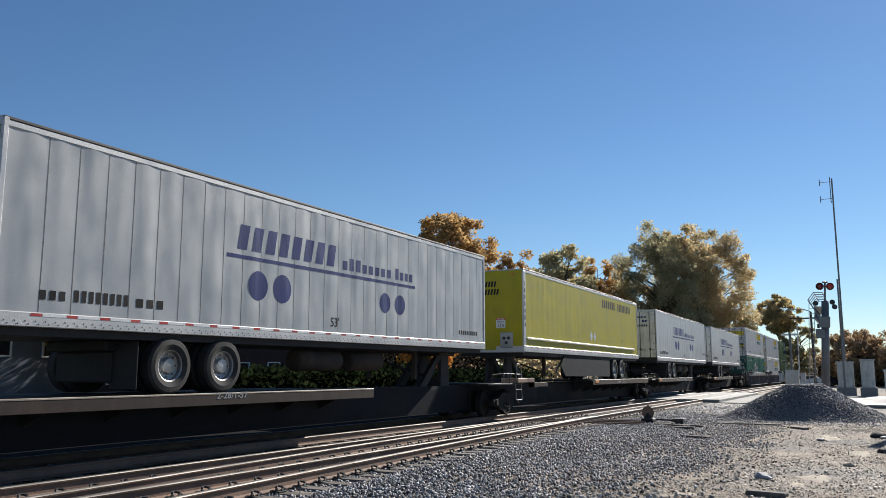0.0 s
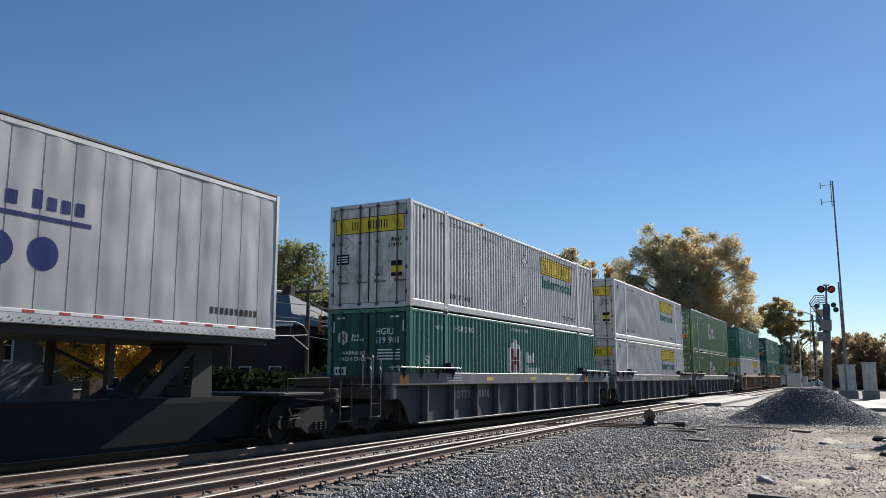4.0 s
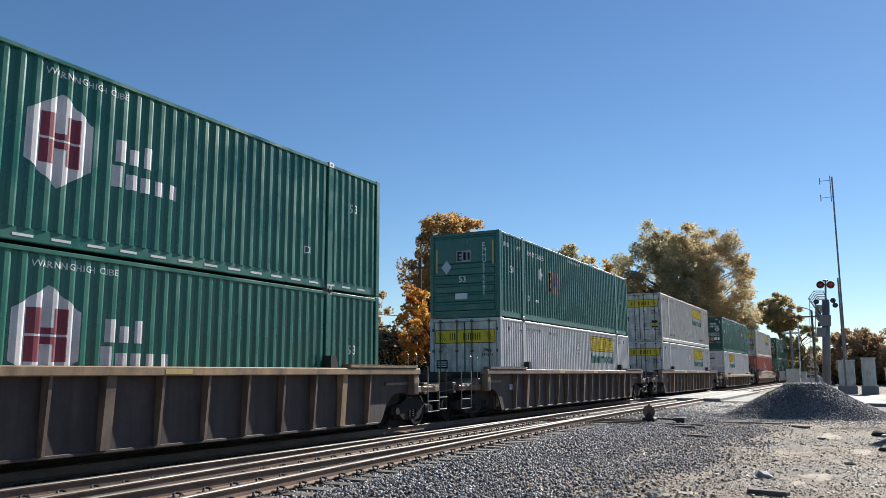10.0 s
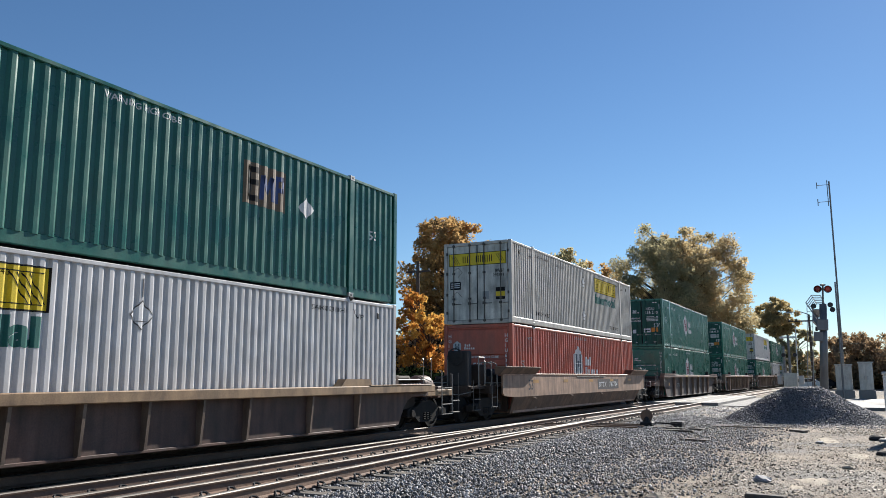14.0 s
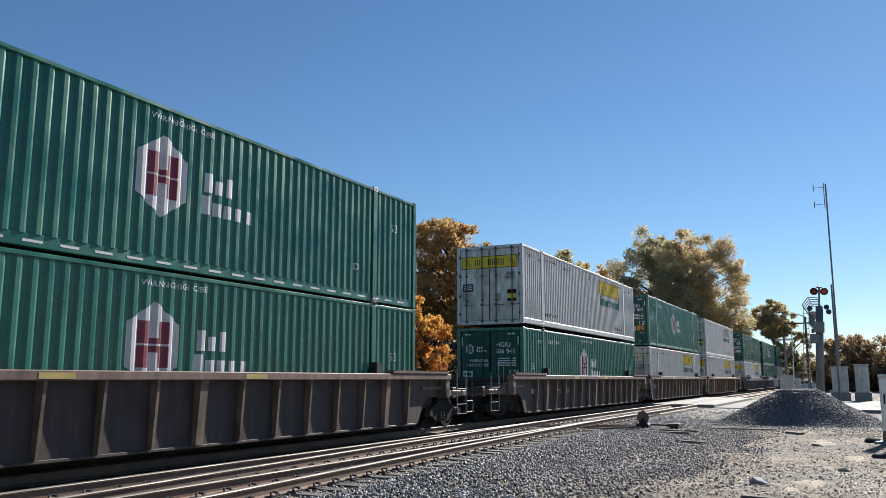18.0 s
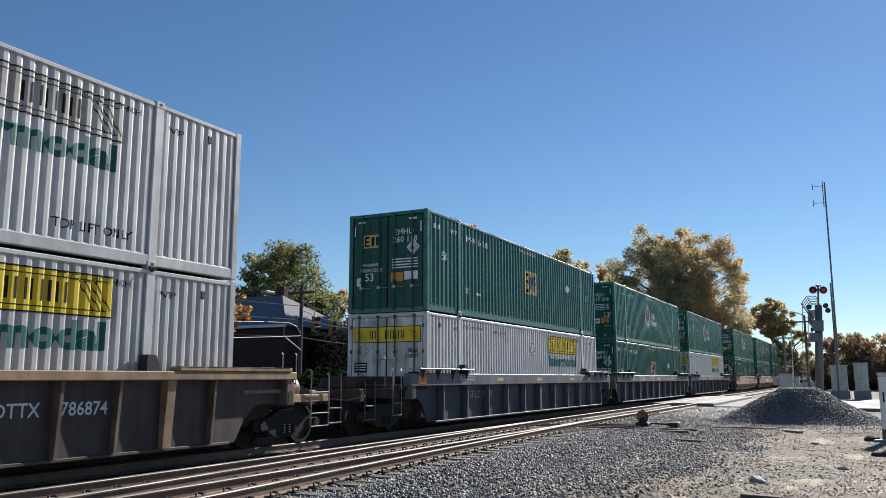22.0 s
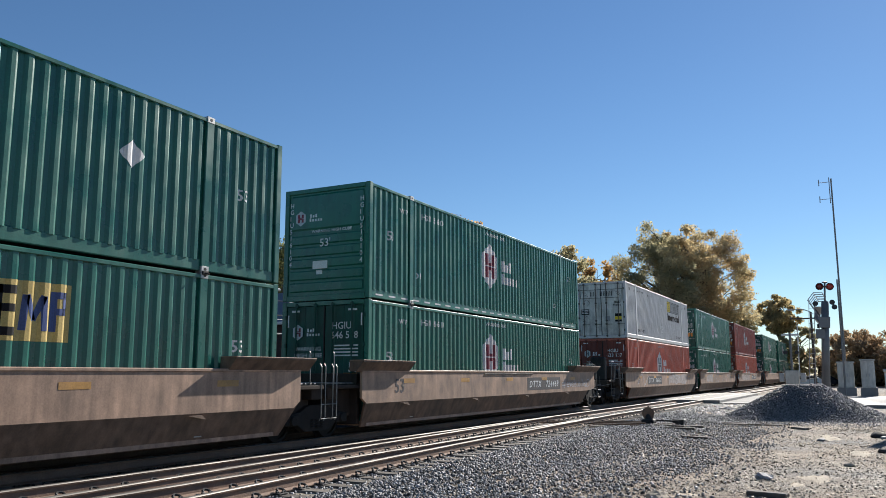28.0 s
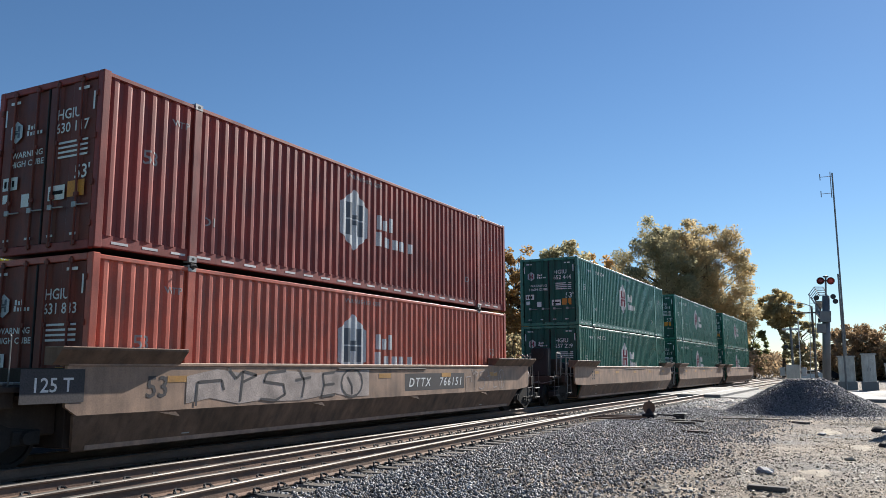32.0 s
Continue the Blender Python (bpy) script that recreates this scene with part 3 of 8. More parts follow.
def dress_white(th, end, number, top):
    """Yellow name panel, green word, white diamonds and stencilled stencils of the white containers."""
    surf = PROFILE["white"]
    zl = None if top else 1.02
    x0 = 9.80 if end == "doors" else 2.75
    zt = 2.62 if top else 2.66
    w = 3.55
    worn = number == "JBHU 293316"
    faded = number == "JBHU 297203"
    mark(th, "name_panel", [rect(x0, x0 + w, zt - 0.66, zt)], surf, PGREYM if worn else CREAM if faded else PYELLOW, zl)
    if worn:
        mark(th, "name_panel_remnant", [rect(x0, x0 + 0.8, zt - 0.66, zt)], surf, PYELLOW, zl, 0.006)
    fr = [rect(x0, x0 + w, zt - 0.66, zt - 0.635), rect(x0, x0 + w, zt - 0.025, zt), rect(x0, x0 + 0.025, zt - 0.66, zt), rect(x0 + w - 0.025, x0 + w, zt - 0.66, zt)]
    fr += [rect(x0 + 0.92 + 0.27 * i + d, x0 + 0.962 + 0.27 * i + d, zt - 0.48, zt - 0.17) for i in (0, 1, 3, 4, 5, 6) for d in (0.0, 0.12)]
    for i in range(4):
        fr += stroke([(x0 + 0.15 + 0.1 * i, zt - 0.12), (x0 + 0.45 + 0.1 * i, zt - 0.55)], 0.018)
        fr += stroke([(x0 + w - 0.65 + 0.1 * i, zt - 0.12), (x0 + w - 0.35 + 0.1 * i, zt - 0.55)], 0.018)
    fr += stroke([(x0 + 0.12, zt - 0.56), (x0 + w - 0.12, zt - 0.56)], 0.015) + stroke([(x0 + 0.12, zt - 0.10), (x0 + w - 0.12, zt - 0.10)], 0.015)
    mark(th, "name_marking", fr, surf, PBLACK, zl, 0.007)
    mark(th, "green_word", says("Intermodal", x0 + 0.12, zt - 1.14, 0.40, width=3.32, bold=0.05), surf, PBLACK if worn or (end != "doors" and top) else PTEAL, zl)
    x1 = 8.15 if end == "doors" else CL - 8.15
    dm = []
    for zc in ((2.22, 0.80) if top else (2.08,)):
        dm += [[(x1 - 0.24, zc), (x1, zc - 0.24), (x1 + 0.24, zc), (x1, zc + 0.24)]]
    marks(th, "placard_holder", dm, surf, PWHITE, 0.006)
    for p in dm:
        cx, cz = sum(q[0] for q in p) / 4, sum(q[1] for q in p) / 4
        dd = stroke([(cx - 0.24, cz), (cx, cz - 0.24), (cx + 0.24, cz), (cx, cz + 0.24), (cx - 0.24, cz)], 0.018) + stroke([(cx - 0.12, cz - 0.1), (cx + 0.12, cz - 0.1)], 0.012)
        mark(th, "placard_frame", dd, surf, SPRAYB, None, 0.009)
    mark(th, "hanger_stripe", [rect(x1 - 0.012, x1 + 0.012, zt - 0.28, zt + 0.03)], surf, SPRAYB, None, 0.006)
    stencils = says("WTP", 1.66, 2.42, 0.115, bold=0.0) + says("WTP", CL - 1.85, 2.42, 0.115, bold=0.0) + says("STACK LIMIT 3 HIGH", 2.35, 2.53, 0.105, bold=0.0) + says("STACKING 3 HIGH ONLY" if number == "JBHU 270740" else "STACK LIMIT 3 HIGH", CL - (3.55 if number == "JBHU 270740" else 3.85), 2.53, 0.105, bold=0.0)
    stencils += says(number, 4.6, 2.48, 0.10, 1.0, 1.4, bold=0.0)
    if top:
        stencils += says("TOP LIFT ONLY", 2.35, 0.40, 0.15, bold=0.004) + says("TOP LIFT ONLY", CL - 4.0, 0.40, 0.15, bold=0.004)
    mark(th, "side_stencil", stencils, surf, PBLACK)
    for x in (0.75, CL - 0.9):
        part("vent_cover", Shape().block(x, x + 0.09, 0.0, 0.03, 2.48, 2.62, 0.01), BLACK, th)
    if end == "doors":
        ex = 0.012
        mark_end(th, "end_name_panel", [rect(0.20, 2.40, 2.05, 2.50)], DOORW if worn else PALE if number in ("JBHU 289311", "JBHU 297203") else PYELLOW, ex)
        fr = [rect(0.20, 2.40, 2.05, 2.07), rect(0.20, 2.40, 2.48, 2.50), rect(0.20, 0.22, 2.05, 2.50), rect(2.38, 2.40, 2.05, 2.50)]
        fr += [rect(0.74 + 0.17 * i + d, 0.772 + 0.17 * i + d, 2.15, 2.39) for i in (0, 1, 3, 4, 5, 6) for d in (0.0, 0.08)]
        for i in range(3):
            fr += stroke([(0.30 + 0.07 * i, 2.42), (0.48 + 0.07 * i, 2.12)], 0.014) + stroke([(2.02 + 0.07 * i, 2.42), (2.20 + 0.07 * i, 2.12)], 0.014)
        mark_end(th, "end_name_marking", fr, PBLACK, ex, 0.007)
        txt = says(number.split(" ")[0], 1.98, 1.78, 0.10) + says(number.split(" ")[1], 1.90, 1.62, 0.10)
        txt += stroke([(0.34, 1.86), (0.55, 2.0), (0.72, 1.82), (0.55, 1.66)], 0.012) + stroke([(0.30, 0.95), (0.52, 1.15), (0.70, 0.95)], 0.012)
        txt += [rect(0.24, 0.66, 1.22, 1.50), rect(2.0, 2.34, 1.10, 1.24), rect(2.0, 2.34, 0.82, 0.92)]
        mark_end(th, "end_notice", txt, PBLACK, ex)
        mark_end(th, "notice_print", [rect(0.28, 0.62, 1.42 - 0.07 * i, 1.45 - 0.07 * i) for i in range(3)], PWHITE, ex, 0.007)
        mark_end(th, "yellow_sticker", [rect(2.0, 2.34, 0.93, 1.09)], PYELLOW, ex)
        mark_end(th, "grey_sticker", [rect(1.50, 1.74, 0.85, 1.12)], PGREYM, ex)
    else:
        ex = 0.018
        mark_end(th, "end_name_panel", stroke([(0.85, 2.38), (1.85, 2.38), (1.85, 2.64), (0.85, 2.64), (0.85, 2.38)], 0.02) + bars_like(1.1, 1.65, 2.44, 2.58, 7), PBLACK, ex)
        mark_end(th, "end_notice", [rect(1.15, 1.85, 2.22, 2.32)] + says("Inte", 0.88, 2.22, 0.10) + says(number, 0.85, 1.86, 0.09), PBLACK, ex)
        mark_end(th, "end_number", [q for i, c in enumerate(number.replace(" ", "")) for q in says(c, 2.42, 2.70 - i * 0.16, 0.11)], PBLACK, -0.004)


def dress_emp(th, end, number, top):
    """Gold and black square badge, white diamond and markings of the bottle green containers."""
    worn = number in ("EMHU 275695", "EMHU 648484")
    surf = PROFILE["hub"]
    zl = None if top else 1.02
    x0 = 7.5 if end == "doors" else 4.68
    zc = 1.62 if top else 1.58
    if number in ("EMHU 651756", "EMHU 648484"):
        x0, zc = 10.1 if top is False else 10.35, 2.0
    elif number == "EMHU 263351":
        x0 = 7.5
    mark(th, "gold_badge", [rect(x0, x0 + 1.3, zc - 0.45, zc + 0.40)], surf, PBROWN if worn else PGOLD, zl)
    e = [rect(x0 + 0.10, x0 + 0.42, zc + 0.20, zc + 0.32), rect(x0 + 0.10, x0 + 0.22, zc - 0.32, zc + 0.32), rect(x0 + 0.10, x0 + 0.40, zc - 0.05, zc + 0.06), rect(x0 + 0.10, x0 + 0.42, zc - 0.38, zc - 0.26)]
    mark(th, "badge_inlay", e, surf, PBLACK, zl, 0.007)
    e = stroke([(x0 + 0.52, zc - 0.3), (x0 + 0.56, zc + 0.2), (x0 + 0.70, zc - 0.15), (x0 + 0.84, zc + 0.2), (x0 + 0.86, zc - 0.3)], 0.09)
    e += [rect(x0 + 0.96, x0 + 1.06, zc - 0.3, zc + 0.28), rect(x0 + 1.06, x0 + 1.22, zc + 0.18, zc + 0.28), rect(x0 + 1.06, x0 + 1.22, zc - 0.06, zc + 0.04), rect(x0 + 1.14, x0 + 1.22, zc - 0.06, zc + 0.28)]
    mark(th, "badge_blue_inlay", e, surf, PBLUE, zl, 0.007)
    x1 = 12.35 if end == "doors" or number == "EMHU 263351" else 3.87
    if number != "EMHU 651756":
        mark(th, "placard_holder", [[(x1 - 0.25, 1.78), (x1, 1.53), (x1 + 0.25, 1.78), (x1, 2.03)]], surf, PWHITE, zl, 0.006)
    small = says("53", 0.95, 1.55 if top else 1.27, 0.24) + says("WTP", 1.5, 2.4, 0.13) + says(number, 2.55, 2.32, 0.19) + says("53", 14.9, 1.5, 0.22) + says("WARNING HIGH CUBE", 7.0, 2.62, 0.11)
    small += [rect(3.3, 3.6, 0.72, 0.80), rect(0.45, 0.53, 2.40, 2.54), rect(0.72, 0.80, 2.40, 2.54)]
    if top:
        small += says("D1", 2.5, 0.72, 0.17)
    mark(th, "side_lettering", small, surf, PWHITE)
    ex = 0.012 if end == "doors" else 0.018
    u = 0.50 if end == "doors" else 1.0
    mark_end(th, "end_badge", [rect(u, u + 0.55, 1.88, 2.26)], PGREYM if worn else PGOLD, ex)
    mark_end(th, "end_badge_inlay", [rect(u + 0.04, u + 0.20, 2.16, 2.22), rect(u + 0.04, u + 0.09, 1.92, 2.22), rect(u + 0.04, u + 0.19, 2.04, 2.09), rect(u + 0.04, u + 0.20, 1.92, 1.97)]
             + [rect(u + 0.26, u + 0.36, 1.94, 2.2), rect(u + 0.42, u + 0.50, 1.94, 2.2)], PBLACK, ex, 0.007)
    pre, num = number.split(" ")
    if end == "doors":
        txt = says(pre, 1.50, 2.20, 0.17) + says(num[:3] + " " + num[3:], 1.48, 1.98, 0.17) + says("53", 0.55, 0.92, 0.22) + says("WARNING", 0.42, 1.34, 0.09) + says("HIGH CUBE", 0.40, 1.18, 0.10)
        txt += [rect(1.45, 2.3, 1.24 + 0.08 * i, 1.275 + 0.08 * i) for i in range(4)] + [rect(0.30, 0.55, 2.62, 2.67), rect(2.0, 2.26, 2.62, 2.67), rect(0.18, 0.22, 2.25, 2.55), rect(2.37, 2.41, 2.25, 2.55)]
        mark_end(th, "end_lettering", txt, PWHITE, ex)
        mark_end(th, "placard_holder", [[(1.92, 1.82), (2.14, 1.58), (2.36, 1.82), (2.14, 2.06)]], PGREYB, ex)
        mark_end(th, "orange_sticker", [rect(1.42, 1.82, 0.86, 1.12)], PORANGE, ex)
        marks_end(th, "sticker", [rect(1.86, 2.30, 0.90, 1.14), rect(0.28, 0.46, 0.78, 1.02)], PWHITE, ex)
    else:
        txt = says("53", 1.08, 1.20, 0.20) + [rect(0.95, 1.40, 0.62, 0.82)]
        for i, c in enumerate(number.replace(" ", "")):
            txt += says(c, 1.96, 2.36 - i * 0.18, 0.14)
        mark_end(th, "end_lettering", txt, PWHITE, ex)
        mark_end(th, "placard_holder", [[(0.42, 1.72), (0.62, 1.48), (0.82, 1.72), (0.62, 1.96)]], PGREYB, ex)
        marks_end(th, "yellow_stripe", [rect(0.22, 0.28, 1.55, 2.35), rect(2.32, 2.38, 1.75, 2.55)], PGOLD, ex)


PROTO = {}
WEATHERED = ("JBHU 297021", "JBHU 293191")


def load(kind, end, number, top, at):
    """Places a container: the frame and panels are built once for each kind and then copied."""
    colour = {"white": WHITE, "hub": GREEN, "olive": OLIVE, "emp": EGREEN, "red": RED, "maroon": MAROON}[kind]
    key = (kind, end, top)
    m = pose(*at)
    if key not in PROTO:
        PROTO[key] = container(kind, end, colour, top)
        PROTO[key].matrix_basis = m
        th = PROTO[key]
        kids = list(th.children)
        PROTO[key] = (th, kids)
    else:
        src, kids = PROTO[key]
        th = base("shipping_container", m)
        for k in kids:
            c = copy_thing(k, k.matrix_basis.copy())
            c.parent = th
    if number in WEATHERED:
        for k in th.children_recursive:
            if k.data and k.data.materials[0] == WHITE:
                k.data = k.data.copy()
                k.data.materials[0] = CREAM
    if kind == "white":
        dress_white(th, end, number, top)
    elif kind == "emp":
        dress_emp(th, end, number, top)
    else:
        dress_hub(th, end, number, top, kind in ("red", "maroon"))
    words = {"white": "white corrugated container, yellow name panel", "hub": "dark green corrugated container, white badge",
             "olive": "leaf green corrugated container, white badge", "emp": "bottle green corrugated container, gold badge",
             "red": "rust red corrugated container, pale badge", "maroon": "faded maroon corrugated container, pale badge"}[kind]
    seat = "stacked on another" if top else "in a well wagon"
    if number in WEATHERED:
        words = words.replace("white", "weathered cream-white")
    tagged(th, words + ", " + seat, "container", "containers on the train")
    return th

# ---- wagons ----
TRACK_Y = FACE_Y + CW / 2               # centre line of the train's track


def swirl(x0, x1, z0, z1, seed, n=7, w=0.05):
    """Loose loops of sprayed paint."""
    rng = random.Random(seed)
    out = []
    for i in range(n):
        cx = x0 + (x1 - x0) * (i + 0.5) / n
        pts, a, r = [], rng.uniform(0, 6), (z1 - z0) * rng.uniform(0.25, 0.5)
        for k in range(11):
            a += rng.uniform(0.2, 0.75)
            pts.append((cx + r * math.cos(a) * (x1 - x0) / n / (z1 - z0) * 1.3 + 0.04 * k, (z0 + z1) / 2 + r * math.sin(a)))
        out += stroke(pts, w * rng.uniform(0.6, 1.3))
        if rng.random() < 0.6:
            out += stroke([(cx + rng.uniform(-0.3, 0.3), z0), (cx + rng.uniform(-0.3, 0.3), z1)], w)
    return out


def scrawl(x0, x1, z0, z1, seed, turns, w):
    """One long flowing line of sprayed paint."""
    rng = random.Random(seed)
    a, b, c, e = (rng.uniform(0, 6) for _ in range(4))
    n = int(turns * 14)
    mid, h = (z0 + z1) / 2, (z1 - z0) / 2
    cell = (x1 - x0) / turns
    pts = []
    for k in range(n + 1):
        u = 2 * math.pi * turns * k / n
        pts.append((x0 + (x1 - x0) * k / n + 0.34 * cell * math.sin(u * 1.0 + a) + 0.16 * cell * math.sin(u * 0.37 + b),
                    mid + h * (0.62 * math.sin(u * 0.83 + c) + 0.38 * math.sin(u * 1.9 + e))))
    return stroke(pts, w)


def tag_lines(x0, x1, z0, z1, w):
    """Tall sprayed outlines: hooks, a curl, a bar, an oval, in a row."""
    shapes = [[(0.0, 0.02), (0.02, 0.62), (0.5, 0.66), (0.55, 0.4)], [(0.9, 0.08), (0.95, 0.9), (1.25, 0.78), (0.95, 0.6)], [(0.62, 0.98), (0.80, 0.70), (0.95, 0.9)],
              [(1.95, 0.9), (1.5, 0.84), (1.42, 0.6), (1.9, 0.5), (1.95, 0.22), (1.7, 0.05), (1.35, 0.12)], [(2.3, 0.96), (2.45, 0.55), (2.38, 0.1)], [(2.2, 0.62), (2.62, 0.7)],
              [(3.3, 0.85), (2.95, 0.8), (3.0, 0.45), (2.92, 0.1), (3.32, 0.14)], [(3.0, 0.45), (3.3, 0.48)],
              [(3.85 + 0.34 * math.cos(k * 0.524), 0.5 + 0.46 * math.sin(k * 0.524)) for k in range(13)], [(3.7, 0.7), (3.85, 0.4), (3.85, 0.12)]]
    kx = (x1 - x0) / 4.2
    return [q for line in shapes for q in stroke([(x0 + x * kx, z0 + z * (z1 - z0)) for x, z in line], w)]


def ragged(x0, x1, z0, z1, seed):
    """A patch of thin paint with an uneven edge."""
    rng = random.Random(seed)
    n = 9
    top = [(x0 + (x1 - x0) * k / n + rng.uniform(-0.1, 0.1), z1 - rng.uniform(0, 0.16)) for k in range(n + 1)]
    low = [(x0 + (x1 - x0) * k / n + rng.uniform(-0.1, 0.1), z0 + rng.uniform(0, 0.14)) for k in range(n + 1)]
    return [[low[k], low[k + 1], top[k + 1], top[k]] for k in range(n)]


def make_truck():
    """Two-axle truck, origin on the rail top under its centre: bolster, side frames, springs, wheelsets."""
    t = part("truck", Shape().block(-0.2, 0.2, -1.0, 1.0, 0.42, 0.70, 0.02), IRON)
    # Added filler between the wheels, blocks the daylight from behind
    part("transom", Shape().block(-1.25, 1.25, -0.45, 0.45, 0.13, 0.80, 0.04), IRON, t)
    fr = Shape()
    for s in (-1, 1):
        y0, y1 = (s * 1.0, s * 1.16) if s > 0 else (-1.16, -1.0)
        outline = [(-1.12, 0.40), (-0.98, 0.56), (-0.62, 0.60), (-0.3, 0.74), (0.3, 0.74), (0.62, 0.60), (0.98, 0.56), (1.12, 0.40), (0.72, 0.37), (0.42, 0.20), (-0.42, 0.20), (-0.72, 0.37)]
        f = Shape().prism(outline, "y", y0, y1)
        f.block(-1.10, -0.66, y0 - 0.03, y1 + 0.03, 0.34, 0.55, 0.02).block(0.66, 1.10, y0 - 0.03, y1 + 0.03, 0.34, 0.55, 0.02)
        part("side_frame", f, IRON, t)
        sp = Shape()
        for x in (-0.17, 0.0, 0.17):
            for z in (0.26, 0.31, 0.36, 0.41):
                sp.lathe([(0.05, 0), (0.075, 0.012), (0.075, 0.025), (0.05, 0.037)], (x, (y0 + y1) / 2 + s * 0.05, z), "z", 10)
        tagged(part("spring_nest", sp, IRON, t), kind="stuff")
        for x in (-0.88, 0.88):
            cap = Shape().lathe([(0.0, -0.05), (0.09, -0.05), (0.11, 0.0), (0.11, 0.06)], (x, y0 - 0.03 if s < 0 else y1 + 0.03, 0.44), "y", 12)
            part("bearing_cap", cap, IRON, t)
    for x in (-0.42, 0.42):
        part("brake_beam", Shape().block(x - 0.06, x + 0.06, -0.95, 0.95, 0.28, 0.46, 0.02), IRON, t)
        for s in (-1, 1):
            part("brake_shoe", Shape().block(x - 0.05, x + 0.05, s * 0.75 - 0.07, s * 0.75 + 0.07, 0.22, 0.62, 0.02), IRON, t)
    ws = Shape()
    for s in (-1, 1):
        ws.lathe([(0.03, 0.07), (0.12, 0.075), (0.14, 0.02), (0.36, 0.0), (0.36, 0.05), (0.42, 0.05), (0.425, -0.06), (0.45, -0.07), (0.45, -0.10), (0.36, -0.10), (0.34, -0.03), (0.10, -0.06), (0.03, -0.06)],
                 (0, s * 0.75, 0), "y", 32) if s > 0 else \
            ws.lathe([(0.03, -0.07), (0.12, -0.075), (0.14, -0.02), (0.36, 0.0), (0.36, -0.05), (0.42, -0.05), (0.425, 0.06), (0.45, 0.07), (0.45, 0.10), (0.36, 0.10), (0.34, 0.03), (0.10, 0.06), (0.03, 0.06)],
                     (0, -0.75, 0), "y", 32)
    ws.bar((0, -0.72, 0), (0, 0.72, 0), 0.075, 12)
    me = ws.mesh("wheelset")
    for x in (-0.88, 0.88):
        part("wheelset", me, IRON, t, at=(x, 0, 0.42))
    return t


TRUCK = None
WHEELS = []          # (wheelset, place on its truck, the truck on its wagon, wagon)


def add_truck(th, x):
    global TRUCK
    if TRUCK is None:
        TRUCK = make_truck()
        ob = TRUCK
        ob.matrix_basis = pose(x, CW / 2, 0)
    else:
        ob = copy_thing(TRUCK, pose(x, CW / 2, 0))
    ob.parent = th
    WHEELS.extend((c, c.matrix_basis.translation.x, x, th) for c in ob.children if c.name.startswith("wheelset"))
    return ob


LADDER = Shape()
for _x in (0.0, 0.42):
    LADDER.pipe([(_x, 0.0, 0.42), (_x, -0.04, 0.50), (_x, -0.04, 1.55), (_x, 0.0, 1.62)], 0.011)
for _z in (0.46, 0.76):
    LADDER.bar((0, -0.04, _z), (0.42, -0.04, _z), 0.010)
LADDER_ME = LADDER.mesh("ladder")
WIDE_LADDER = Shape()
for _x, _z in ((0.0, 1.54), (0.65, 1.45)):
    WIDE_LADDER.pipe([(_x, 0.02, 0.37), (_x, -0.02, 0.37), (_x, -0.02, _z), (_x, 0.05, _z + 0.02)], 0.014)
for _z in (0.37, 0.64, 1.08):
    WIDE_LADDER.bar((0, -0.02, _z), (0.65, -0.02, _z), 0.012)
WIDE_LADDER_ME = WIDE_LADDER.mesh("ladder")
GRAB_ME = Shape().pipe([(0, 0, 1.30), (0, -0.03, 1.34), (0, -0.03, 2.0), (0, 0, 2.04)], 0.011).mesh("grab_iron")
BRKT_ME = Shape().prism([(0.0, 1.49), (0.26, 1.49), (0.26, 1.60), (0.18, 1.76), (0.0, 1.76)], "y", -0.20, -0.02).mesh("stacking_bracket")


RUSTT = mat("rusty_tank_paint", (0.115, 0.062, 0.048), 0.6, var=0.35, dirt=(0.09, 0.06, 0.05), dirt_amount=0.6, bump=0.1)


